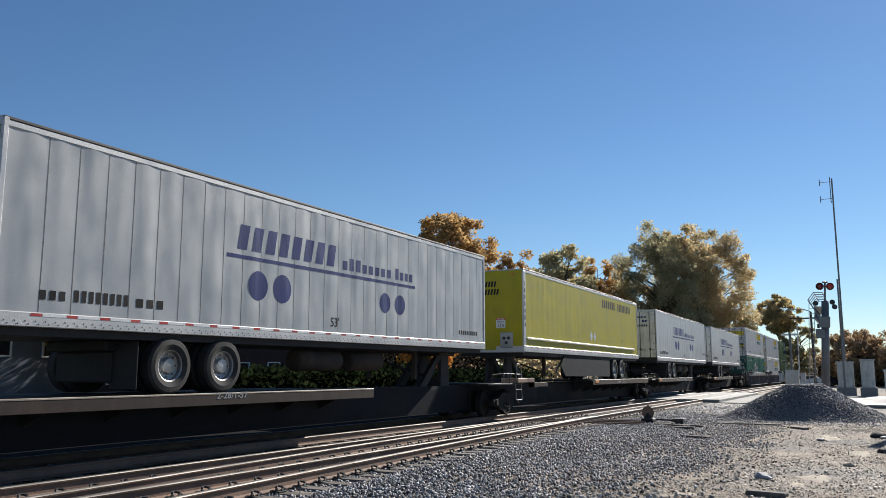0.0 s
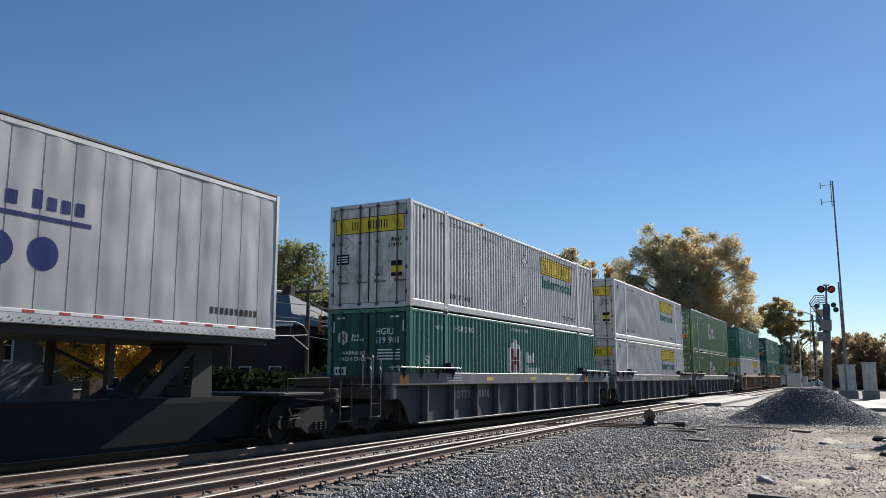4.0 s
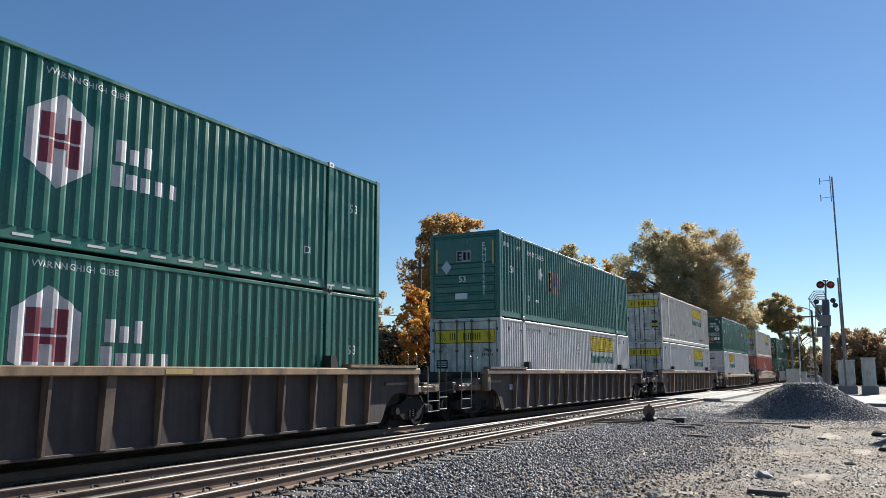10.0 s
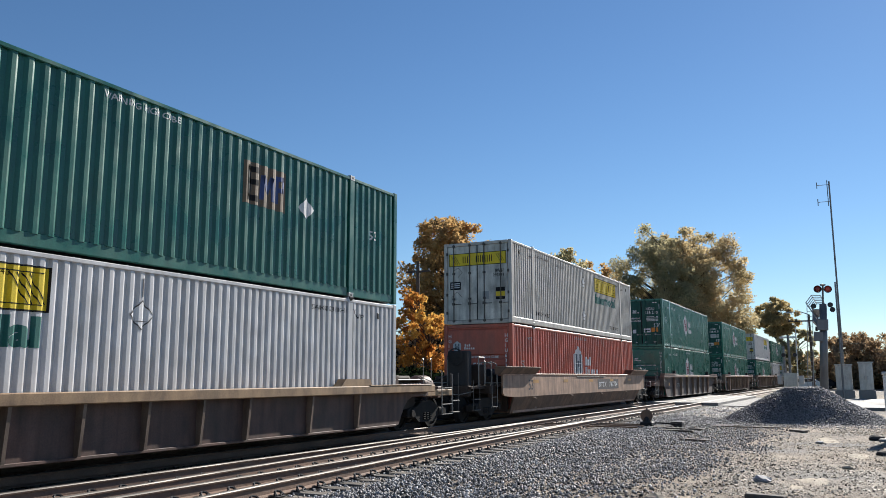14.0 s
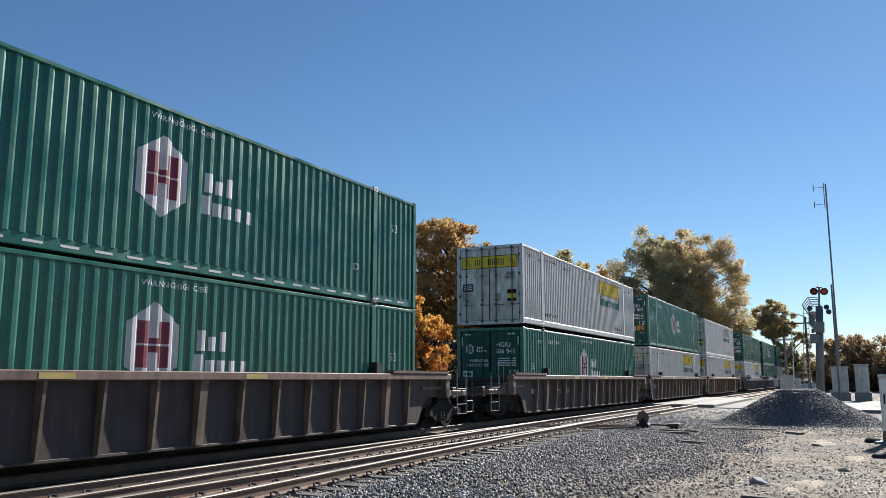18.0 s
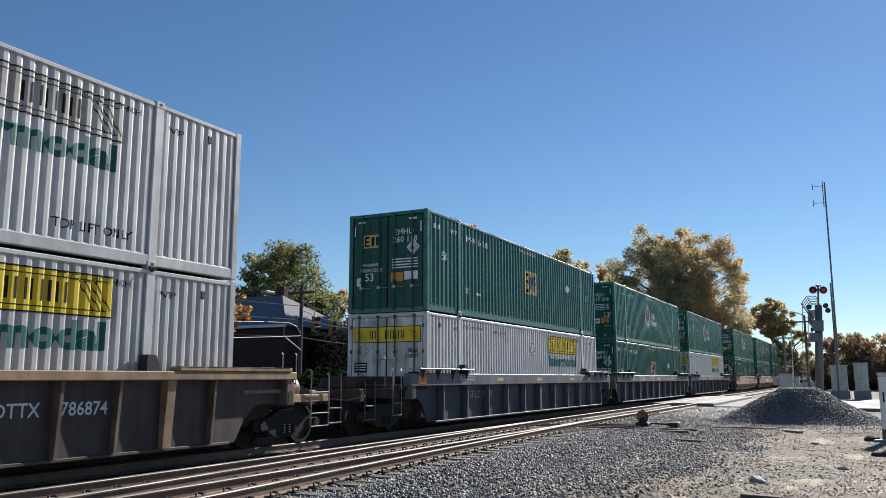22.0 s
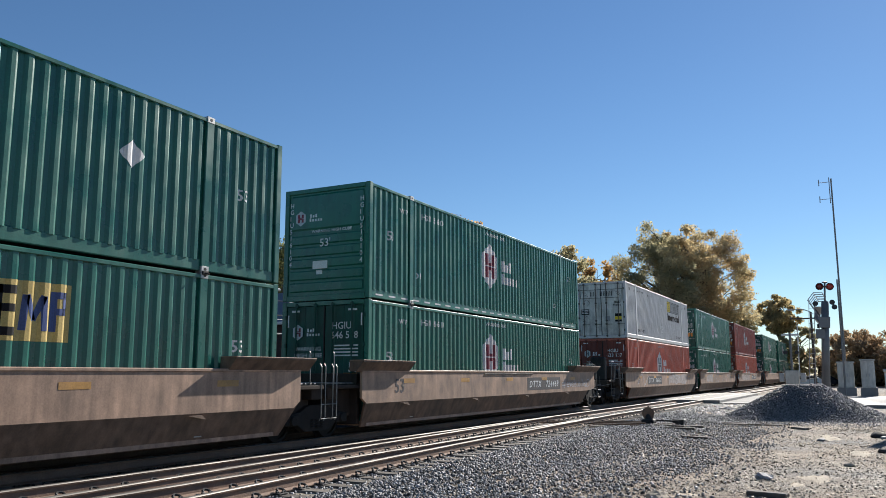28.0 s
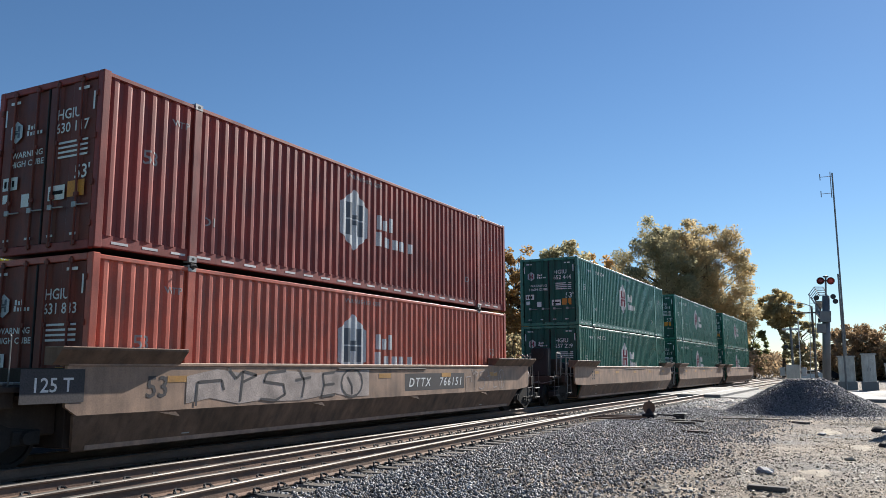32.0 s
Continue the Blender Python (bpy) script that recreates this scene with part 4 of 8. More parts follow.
def wagon_end(th, side, outer, body, light, brake, tall, far=0.0, pillar=True):
    """Everything beyond the well at one end: bolster, sill, steps, grabs and, at an outer end, the coupler."""
    def X(d):
        return -d if side < 0 else CL + d

    def bx(s, a, b, *rest):
        p, q = sorted((X(a), X(b)))
        return s.block(p, q, *rest)

    reach = 3.15 if outer else 1.70
    part("end_bulkhead", bx(Shape(), 0.18, 0.32, 0.1, CW - 0.1, 0.25, 1.42, 0.01), body, th)
    part("centre_sill", bx(Shape(), 0.3, reach, CW / 2 - 0.32, CW / 2 + 0.32, 0.62, 1.0, 0.02), GRIME, th)
    part("body_bolster", bx(Shape(), 0.34, 1.45, 0.25, CW - 0.25, 0.45, 1.06, 0.03), GRIME, th)
    part("bolster_beam", bx(Shape(), 1.45 if outer else 1.2, 1.95 if outer else 1.6, 0.0, CW, 0.86, 1.12, 0.02), RIBM if body is BROWN else body, th)
    gr = Shape()
    for i in range(7):
        bx(gr, 0.45 + i * 0.16, 0.53 + i * 0.16, 0.1, CW - 0.1, 1.18, 1.21, 0.004)
    part("walkway_grating", gr, STEEL, th)
    part("end_deck", bx(Shape(), 0.2, 1.5, -0.10, CW + 0.1, 1.08, 1.16, 0.01), RIBM if body is BROWN else body, th)
    x = min(X(1.55), X(1.97))
    if far:
        x = min(X(2.38), X(3.03))
        part("ladder", WIDE_LADDER_ME, STEEL, th, at=(x, -0.05, 0.0))
        part("side_beam", bx(Shape(), 1.60, 3.09, -0.03, 0.14, 0.88, 1.04, 0.012), light, th)
    else:
        part("ladder", LADDER_ME, STEEL, th, at=(x, -0.06, 0.0))
    for d in (1.6, 2.05) if outer else (1.25,):
        part("grab_iron", GRAB_ME, STEEL, th, at=(X(d), 0.12, -0.15))
    # pillar box on the corner, with an arched hand hole
    if pillar and (outer or not tall):
        pb = Shape()
        bx(pb, 1.04 + far, 1.28 + far, -0.24, 0.02, 0.84, 1.40, 0.015)
        p = part("corner_pillar", pb, RIBM if body is BROWN else light, th)
        m = X(1.16 + far)
        arch = [(m - 0.075, 0.86), (m + 0.075, 0.86)] + [(m + 0.075 * math.cos(k * math.pi / 6), 1.06 + 0.075 * math.sin(k * math.pi / 6)) for k in range(7)]
        part("pillar_slot", Shape().prism(arch, "y", -0.246, -0.22), BLACK, p)
    if outer:
        rail = Shape()
        for d in () if far else (1.50, 1.92):
            rail.pipe([(X(d), -0.02, 1.12), (X(d), -0.06, 1.2), (X(d), -0.06, 1.78), (X(d), 0.06, 1.84), (X(d), 0.30, 1.84)], 0.014)
        if rail.v:
            part("end_handrail", rail, STEEL, th)
        if side > 0:
            tk = Shape().lathe([(0.0, 0.0), (0.16, 0.02), (0.25, 0.08), (0.27, 0.16), (0.27, 0.62), (0.25, 0.70), (0.16, 0.76), (0.0, 0.78)], (X(1.50), 0.34, 1.16), "x", 18)
            smooth(part("air_tank", tk, RUSTT, th))
            part("tank_strap", Shape().lathe([(0.272, 0.0), (0.28, 0.01), (0.28, 0.05), (0.272, 0.06)], (X(1.66), 0.34, 1.16), "x", 18), GRIME, th)
    hoses = Shape()
    hoses.pipe([(X(1.2), 0.3, 0.8), (X(1.5), 0.25, 0.6), (X(1.9), 0.35, 0.55), (X(2.3 if outer else 1.6), 0.5, 0.7)], 0.025)
    part("air_hose", hoses, BLACK, th)
    if outer:
        es = Shape()
        bx(es, 2.75, 3.0, 0.25, CW - 0.25, 0.80, 1.12, 0.02)
        part("end_sill", es, body, th)
        cp = Shape()
        bx(cp, 3.0, 3.55, CW / 2 - 0.10, CW / 2 + 0.10, 0.72, 0.98, 0.02)
        bx(cp, 3.45, 3.82, CW / 2 - 0.16, CW / 2 + 0.16, 0.68, 1.02, 0.05)
        part("coupler", cp, BLACK, th)
        lev = Shape().pipe([(X(3.05), 0.05, 0.95), (X(3.1), 0.5, 0.85), (X(3.25), CW / 2 - 0.2, 0.9)], 0.015)
        part("uncoupling_lever", lev, STEEL, th)
        step = Shape()
        d0, d1 = (3.20, 3.68) if far else (2.55, 3.0)
        for z in (0.38, 0.70):
            bx(step, d0, d1, 0.02, 0.12, z, z + 0.03, 0.005)
        for d in (d0, d1):
            step.bar((X(d), 0.06, 0.38), (X(d), 0.06, 1.5 if far else 1.3), 0.014)
        if side > 0 or not far:
            part("sill_step", step, mat_rod, th)
        tb = Shape()
        bx(tb, 0.42, 1.32, 0.30, CW - 0.3, 1.16, 1.42, 0.05)
        part("tool_box", tb, GRIME, th)
        if brake and not tall:
            vb = Shape()
            bx(vb, 1.6, 2.2, 0.9, CW - 0.6, 1.10, 1.38, 0.06)
            part("control_valve", vb, GRIME, th)
        if brake and tall:
            st = Shape()
            bx(st, 2.25, 2.62, 0.45, 1.15, 1.1, 2.2, 0.05)
            b = part("brake_stand", st, BLACK, th)
            wh = Shape()
            wh.lathe([(0.25, -0.014), (0.28, 0.0), (0.25, 0.014), (0.235, 0.0), (0.25, -0.014)], (X(2.70), 0.82, 2.0), "x", 24)
            for k in range(6):
                a = k * math.pi / 3
                wh.bar((X(2.70), 0.82, 2.0), (X(2.70), 0.82 + 0.25 * math.cos(a), 2.0 + 0.25 * math.sin(a)), 0.012)
            part("brake_wheel", wh, BLACK, b)
            cyl = Shape().lathe([(0.0, 0.0), (0.18, 0.0), (0.2, 0.04), (0.2, 0.42), (0.16, 0.5), (0.0, 0.5)], (X(0.95), 0.5, 1.45), "x" if side > 0 else "x", 16)
            part("brake_cylinder", cyl, BLACK, th)
            for y in (0.25, 1.35):
                part("handrail", Shape().pipe([(X(2.2), y, 1.1), (X(2.2), y, 2.0), (X(1.75), y, 2.0), (X(1.75), y, 1.1)], 0.018), STEEL, th)
            part("air_reservoir", Shape().lathe([(0.0, 0.0), (0.2, 0.0), (0.25, 0.05), (0.25, 0.95), (0.2, 1.0), (0.0, 1.0)], (min(X(0.5), X(1.5)), 1.5, 1.42), "x", 14), GRIME, th)
            vb = Shape()
            bx(vb, 1.35, 1.95, 0.35, 0.95, 1.16, 1.78, 0.04)
            part("control_valve", vb, GRIME, th)
            ed = Shape()
            bx(ed, 1.9, 2.95, 0.15, CW - 0.15, 1.02, 1.10, 0.01)
            part("end_platform", ed, GRIME, th)
            for y, z in ((0.3, 1.3), (1.25, 1.25), (1.7, 1.5)):
                part("brake_pipe", Shape().pipe([(X(0.6), y, z), (X(1.5), y + 0.1, z - 0.1), (X(2.5), y, z - 0.25)], 0.03), GRIME, th)


def well(style, left, right, code, brake=True, art=None, tint=None):
    """A well wagon unit; its load's near left corner stands at x = 0. left, right: outer, joint or none for the truck there."""
    th = base("well_wagon")
    body, light = {"rib": (BROWN, tint or BROWNL), "sparse": (BROWN, tint or BROWNL), "low": (LOWSIDE, BROWNL), "grey": (GREYP, GREY), "plain": (tint or DULL, tint or DULL)}[style]
    sparse, low, far = style == "sparse", style == "low", 0.0 if style in ("grey", "plain") else 0.3
    style = "rib" if sparse or low else style
    x0, x1 = -0.15, CL + 0.15
    ends = [(-1, left), (1, right)]
    fx0 = -1.32 - far if left == "outer" else -1.05
    fx1 = CL + (1.32 + far if right == "outer" else 1.05)
    if style == "plain":
        fx0 = fx0 if left == "outer" else -0.55
        fx1 = fx1 if right == "outer" else CL + 0.55
        pl = [(fx0, 1.49), (fx0, 0.86), (fx0 + 0.12, 0.78), (x0 - 0.2, 0.73), (x1 + 0.2, 0.73), (fx1 - 0.12, 0.78), (fx1, 0.86), (fx1, 1.49)]
        part("side_plate", Shape().prism(pl, "y", -0.20, -0.14), body, th)
        low = Shape().add([(x0 - 0.25, -0.20, 0.735), (x1 + 0.25, -0.20, 0.735), (x1 + 0.05, 0.06, 0.19), (x0 - 0.05, 0.06, 0.19),
                           (x0 - 0.25, -0.14, 0.735), (x1 + 0.25, -0.14, 0.735), (x1 + 0.05, 0.11, 0.19), (x0 - 0.05, 0.11, 0.19)],
                          [(0, 1, 2, 3), (4, 7, 6, 5), (0, 4, 5, 1), (3, 2, 6, 7), (0, 3, 7, 4), (1, 5, 6, 2)])
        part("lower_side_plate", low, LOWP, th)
        part("top_chord", Shape().block(fx0, fx1, -0.22, -0.02, 1.44, 1.50, 0.012), body, th)
        for a, b in ((fx0 - 0.25, 1.6), (CL - 1.6, fx1 + 0.25)):
            # the wedge under the shelf takes the same shade-darkened colour
            sh = Shape().prism([(-0.40, 1.705), (-0.02, 1.705), (-0.02, 1.46), (-0.205, 1.46), (-0.40, 1.68)], "x", a, b)
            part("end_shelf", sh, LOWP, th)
            part("shelf_edge", Shape().block(a, b, -0.41, -0.02, 1.706, 1.722, 0.004), body, th)
        rail = Shape().block(6.2, 10.2, -0.225, -0.20, 1.38, 1.41, 0.006)
        part("rub_strip", rail, BLACK, th)
        for x in (1.2, 5.3, 9.4, 13.6):
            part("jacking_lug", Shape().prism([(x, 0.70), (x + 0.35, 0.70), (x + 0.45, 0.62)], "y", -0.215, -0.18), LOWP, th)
    else:
        ov = -0.27
        z_ch = 1.0 if low else 1.345 if style == "rib" else 1.17
        z_top = 1.18 if low else 1.495
        part("top_chord", Shape().block(fx0, fx1, ov, -0.02, z_ch, z_top, 0.015), light, th)
        pl = [(fx0, z_ch + 0.03), (fx0, 0.90), (-0.74, 0.88), (-0.52, 0.80), (-0.30, 0.60), (-0.12, 0.30), (-0.05, 0.21), (CL + 0.05, 0.21), (CL + 0.12, 0.30), (CL + 0.30, 0.60), (CL + 0.52, 0.80), (CL + 0.74, 0.88), (fx1, 0.90), (fx1, z_ch + 0.03)]
        part("side_plate", Shape().prism(pl, "y", -0.05, 0.0), body, th)
        part("bottom_chord", Shape().block(x0 + 0.25, x1 - 0.25, -0.09 if style == "rib" else -0.22, 0.0, 0.185, 0.235, 0.008), body, th)
        step, first, count = (2.03, 1.98, 7) if sparse else (1.045, 0.88, 15) if style == "rib" else (1.54, 0.62, 11)
        spots = (1.91, 3.70, 5.66, 6.85, 8.08, 9.30, 10.50, 12.45, 14.24) if low else [first + k * step for k in range(count)]
        for k, x in enumerate(spots):
            broad = not low and k in ((0, 6) if sparse else (1, 7, 13) if style == "rib" else (5,))
            wide = 0.09 if broad else 0.028 if style == "rib" else 0.034
            foot = -0.15 if style == "rib" else -0.21
            rb = Shape().prism([(-0.05, 0.236), (foot, 0.236), (ov + 0.05, z_ch), (-0.05, z_ch)], "x", x - wide, x + wide)
            part("rib", rb, (light if broad and k != 7 else RIBM) if style == "rib" else GREY, th)
        for a, b in ((-1.45, 1.60), (CL - 1.60, CL + 1.45)) if style == "rib" else ((-1.07, 2.40), (CL - 2.40, CL + 1.07)):
            if low:
                part("end_shelf", Shape().block(a, b, ov - 0.01, -0.02, 1.182, 1.20, 0.006), light, th)
                part("end_walkway", Shape().block(min(a, b - 1.9), min(a, b - 1.9) + 1.1 if a < 0 else b + 0.3, 0.1, 0.7, 1.30, 1.33, 0.008), STEEL, th)
            elif style == "rib":
                part("end_shelf", Shape().block(a, b, ov - 0.02, -0.02, 1.50, 1.57, 0.012), light, th)
                ls = Shape()
                for k in range(5):
                    ls.box(a + 0.04 + k * 0.6, a + 0.60 + k * 0.6, ov - 0.024, -0.05, 1.571, 1.578)
                part("tread_plate", ls, light, th)
            else:
                part("end_shelf", Shape().block(a, b - 0.15, ov - 0.12, -0.02, 1.60, 1.63, 0.006), GALV, th)
                for k in range(4):
                    x = a + 0.3 + k * 0.9
                    part("shelf_bracket", Shape().prism([(ov, 1.30), (ov - 0.10, 1.60), (ov + 0.05, 1.60), (ov + 0.05, 1.30)], "x", x - 0.015, x + 0.015), body, th)
                part("reflector", Shape().block(a + 0.1, a + 0.55, ov - 0.006, ov + 0.01, 1.22, 1.42, 0.003), PORANGE, th)
        for x in (1.98, CL - 2.24):
            if low:
                part("stacking_bracket", Shape().prism([(x - 0.50, 1.18), (x + 0.75, 1.18), (x + 0.70, 1.34), (x - 0.32, 1.34)], "y", -0.24, -0.02), light, th)
            else:
                part("stacking_bracket", BRKT_ME, BLACK, th, at=(x, 0, 0))
    h = 1.17 if low else 1.49
    part("far_side", Shape().prism([(x0, h), (x0, 0.25), (x1, 0.25), (x1, h)], "y", CW + 0.05, CW + 0.2), body, th)
    part("well_floor", Shape().box(0.0, CL, 0.02, CW - 0.02, 0.20, 0.30), body, th)
    for s, kind in ends:
        wagon_end(th, s, kind == "outer", body if style == "rib" else GRIME, light, brake and kind == "outer" and s < 0, style == "plain", far if kind == "outer" else 0.0, not low)
        if kind != "none":
            add_truck(th, (-1.9 if kind == "outer" else -1.78) if s < 0 else CL + (1.9 if kind == "outer" else 1.78))
    # markings
    y = -0.20 if style == "plain" else (-0.05 if style == "rib" else -0.05)
    z = 0.95 if style == "plain" else 0.78
    if code:
        code, _, spot = code.partition("@")
        xs = float(spot) if spot else {"plain": 9.3, "rib": 2.5, "grey": 2.6}[style]
        text = says(code.replace(" ", "   ") if style == "plain" else code, xs, z, 0.30 if code == "125T" else 0.22, 1.0, 1.25, 2.95 if style == "plain" else None)
        if style == "plain":
            text = leaning(text, z)
        elif style == "rib" and " " in code:
            text = [q for word, xw in zip(code.split(), (3.07, 4.11)) for q in says(word, xw, z, 0.20, width=0.80)]
        mark(th, "reporting_mark", text, y, PWHITE if style == "plain" else PGREYM)
        if style == "plain":
            mark(th, "mark_backing", [rect(xs - 0.18, xs + 3.2, z - 0.10, z + 0.33)], y, SPRAYB, None, 0.002)
    if style == "plain":
        mark(th, "size_mark", says("53", 0.9, 0.95, 0.34), y, SPRAYB)
        marks(th, "yellow_reflector", [rect(a, a + 0.55, 1.18, 1.29) for a in (1.35, 4.6, 7.9, 11.1, 14.3)], y, PFADE)
    elif style == "rib":
        mark(th, "data_plate", [rect(0.57, 0.95, 0.84, 1.02)], y, PFADE if len(code) % 2 else PGREYB)
        if not low:
            marks(th, "yellow_reflector", [rect(a, a + 0.6, 1.37, 1.46) for a in (4.9, 9.2)], -0.27, PGOLD)
    else:
        marks(th, "yellow_reflector", [rect(a, a + 0.5, 1.27, 1.38) for a in (4.2, 7.8, 11.5)], -0.27, PGOLD)
        mark(th, "small_print", [rect(1.5 + 0.02 * i, 2.5, 1.40 - 0.04 * i, 1.415 - 0.04 * i) for i in range(4)], -0.27, PGREYB)
    if art:
        for name, polys, m, yy in art:
            mark(th, name, polys, yy, m, None, 0.006)
    tagged(th, "low reddish-brown well wagon with a tan top chord" if low else {"rib": "rust-brown ribbed well wagon on the far track", "grey": "blue-grey well wagon with a deep top chord",
                "plain": "smooth-sided faded tan well wagon with scrawled paint" if art else "smooth-sided grey-brown well wagon"}[style],
           "wagon", "wagons of the train")
    return th


# ---- trailers and the spine wagons under them ----
TB, TT = 2.12, 5.05


def road_wheel(name="wheel"):
    t = Shape().lathe([(0.27, -0.10), (0.36, -0.13), (0.44, -0.12), (0.475, -0.08), (0.475, 0.10), (0.42, 0.13), (0.27, 0.12)], (0, 0, 0), "y", 32)
    r = Shape().lathe([(0.28, -0.10), (0.25, -0.085), (0.24, -0.02), (0.15, 0.0), (0.12, -0.07), (0.0, -0.08)], (0, 0, 0), "y", 24)
    for k in range(8):
        a = k * math.pi / 4
        r.bar((0.19 * math.cos(a), -0.012, 0.19 * math.sin(a)), (0.19 * math.cos(a), -0.05, 0.19 * math.sin(a)), 0.016, 6)
    return t.mesh("tyre"), r.mesh("rim")


TYRE_ME, RIM_ME = road_wheel()


def dents(seed, deep=1.0):
    """Depth of a riveted sheet side over x and z: shallow bulges between its seams, and dents."""
    rng = random.Random(seed)
    ph = [(rng.uniform(0.5, 4), rng.uniform(0, 6), rng.uniform(0.3, 1.6), rng.uniform(0, 6)) for _ in range(6)]

    def depth(x, z):
        k, u = divmod(x - 0.22, 0.53)
        d = 0.009 * math.sin(math.pi * u / 0.53) ** 2 * (0.6 + 0.8 * noise.noise((k * 7.1, z * 0.5, seed)))
        d += sum(math.sin(a * x + b) * math.sin(c * z + e) for a, b, c, e in ph) * 0.0011
        return 0.012 - deep * d - deep * 0.007 * noise.noise((x * 2.2, z * 0.9, seed)) - deep * 0.005 * noise.noise((x * 5.0, z * 1.6, seed + 5))
    return depth


def buckled(x0, x1, z0, z1, depth):
    nx, nz = 256, 14
    vs = [(x0 + (x1 - x0) * i / nx, depth(x0 + (x1 - x0) * i / nx, z0 + (z1 - z0) * j / nz), z0 + (z1 - z0) * j / nz) for j in range(nz + 1) for i in range(nx + 1)]
    return Shape().add(vs, [(j * (nx + 1) + i, j * (nx + 1) + i + 1, (j + 1) * (nx + 1) + i + 1, (j + 1) * (nx + 1) + i) for j in range(nz) for i in range(nx)])


def drape(polys, depth, lift=0.004, dx=0.105, dz=0.2):
    """Paint that follows a dented side."""
    s = Shape()
    for poly in polys:
        x = math.floor(min(p[0] for p in poly) / dx) * dx
        while x < max(p[0] for p in poly):
            strip = cut(cut(poly, 0, x, False), 0, x + dx, True)
            x += dx
            if len(strip) < 3:
                continue
            z = math.floor(min(p[1] for p in strip) / dz) * dz
            while z < max(p[1] for p in strip):
                piece = cut(cut(strip, 1, z, False), 1, z + dz, True)
                z += dz
                if len(piece) >= 3:
                    s.add([(px, depth(px, pz) - lift, pz) for px, pz in piece], [tuple(range(len(piece)))])
    return s


def trailer(colour, rear_left, seed, label):
    th = base("semi_trailer")
    L, W = CL, 2.6
    depth = dents(seed, 1.0 if rear_left else 0.45)
    side = part("side_sheet", buckled(0.06, L - 0.06, TB + 0.20, TT - 0.14, depth), colour, th)
    smooth(side)
    part("side_sheet", Shape().box(0.06, L - 0.06, W - 0.03, W - 0.01, TB + 0.2, TT - 0.14), colour, th)
    part("roof", Shape().block(0.02, L - 0.02, 0.03, W - 0.03, TT - 0.05, TT - 0.01, 0.01), ALU, th)
    for y in (0.0, W - 0.05):
        part("top_rail", Shape().block(0, L, y, y + 0.05, TT - 0.145, TT - 0.05, 0.012), ALU, th)
        part("roof_edge", Shape().block(0, L, y - 0.004, y + 0.054, TT - 0.05, TT, 0.012), mat_rod, th)
        part("bottom_rail", Shape().block(0, L, y - 0.012, y + 0.05, TB, TB + 0.21, 0.012), ALU, th)
        for x in (0.0, L - 0.09):
            part("corner_post", Shape().block(x, x + 0.09, y - 0.006, y + 0.056, TB, TT - 0.01, 0.012), ALU, th)
    seams, rivets = [], []
    k = 1
    while 0.22 + k * 0.53 < L - 0.2:
        x = 0.22 + k * 0.53
        seams.append(rect(x - 0.006, x + 0.006, TB + 0.21, TT - 0.15))
        k += 1
    if colour is TRAIL:
        for q in seams:
            part("panel_seam", drape([q], depth, 0.002), mat_rod, th)
    for x in np.arange(0.05, L, 0.16):
        rivets += [rect(x, x + 0.022, TB + 0.07, TB + 0.092), rect(x + 0.05, x + 0.072, TB + 0.03, TB + 0.052)]
    tagged(part("rivet_row", paint(rivets, -0.012, 0.004), BLACK, th), kind="stuff")
    tape = [rect(0.62 + i * 0.59, 0.80 + i * 0.59, TB + 0.155, TB + 0.195) for i in range(26)]
    tagged(part("red_reflective_tape", paint(tape, -0.012, 0.003), PRED, th), kind="stuff")
    tagged(part("white_reflective_tape", paint([rect(0.81 + i * 0.59, 1.20 + i * 0.59, TB + 0.155, TB + 0.195) for i in range(25)], -0.012, 0.003), PWHITE, th), kind="stuff")
    part("underframe", Shape().box(0.15, L - 0.15, 0.1, W - 0.1, TB - 0.12, TB + 0.06), BLACK, th)
    part("end_wall", Shape().box(L - 0.05, L - 0.01, 0.05, W - 0.05, TB, TT - 0.05), colour, th)
    if rear_left:
        half = (W - 0.16) / 2
        for k in range(2):
            y0 = 0.08 + k * half
            d = part("door", Shape().block(0.0, 0.04, y0 + 0.01, y0 + half - 0.01, TB + 0.18, TT - 0.14, 0.01), CREAMD, th)
            for u in (0.3, 0.75):
                y = y0 + (half * u if k else half * (1 - u))
                r = part("lock_rod", Shape().bar((-0.025, y, TB + 0.12), (-0.025, y, TT - 0.12), 0.018), mat_rod, d)
                part("door_handle", Shape().pipe([(-0.03, y, TB + 0.62), (-0.05, y - 0.28, TB + 0.60)], 0.014).block(-0.05, -0.01, y - 0.05, y + 0.05, TB + 0.58, TB + 0.70, 0.006), mat_rod, d)
            for z in (0.35, 0.95, 1.5, 2.1, 2.6):
                part("hinge", Shape().block(-0.02, 0.01, 0.02 if k == 0 else W - 0.2, 0.2 if k == 0 else W - 0.02, TB + z, TB + z + 0.06, 0.005), ALU, d)
        part("door_gasket", Shape().box(-0.003, 0.03, W / 2 - 0.012, W / 2 + 0.012, TB + 0.18, TT - 0.14), BLACK, th)
        part("rear_sill", Shape().block(-0.02, 0.06, 0.02, W - 0.02, TB - 0.06, TB + 0.17, 0.01), BLACK, th)
        part("rear_header", Shape().block(-0.01, 0.06, 0.02, W - 0.02, TT - 0.14, TT, 0.01), ALU, th)
        g = Shape().block(-0.02, 0.05, 0.4, W - 0.4, TB - 0.62, TB - 0.52, 0.01)
        for y in (0.7, W - 0.75):
            g.box(0.0, 0.05, y, y + 0.05, TB - 0.6, TB - 0.05)
        part("underride_guard", g, BLACK, th)
    else:
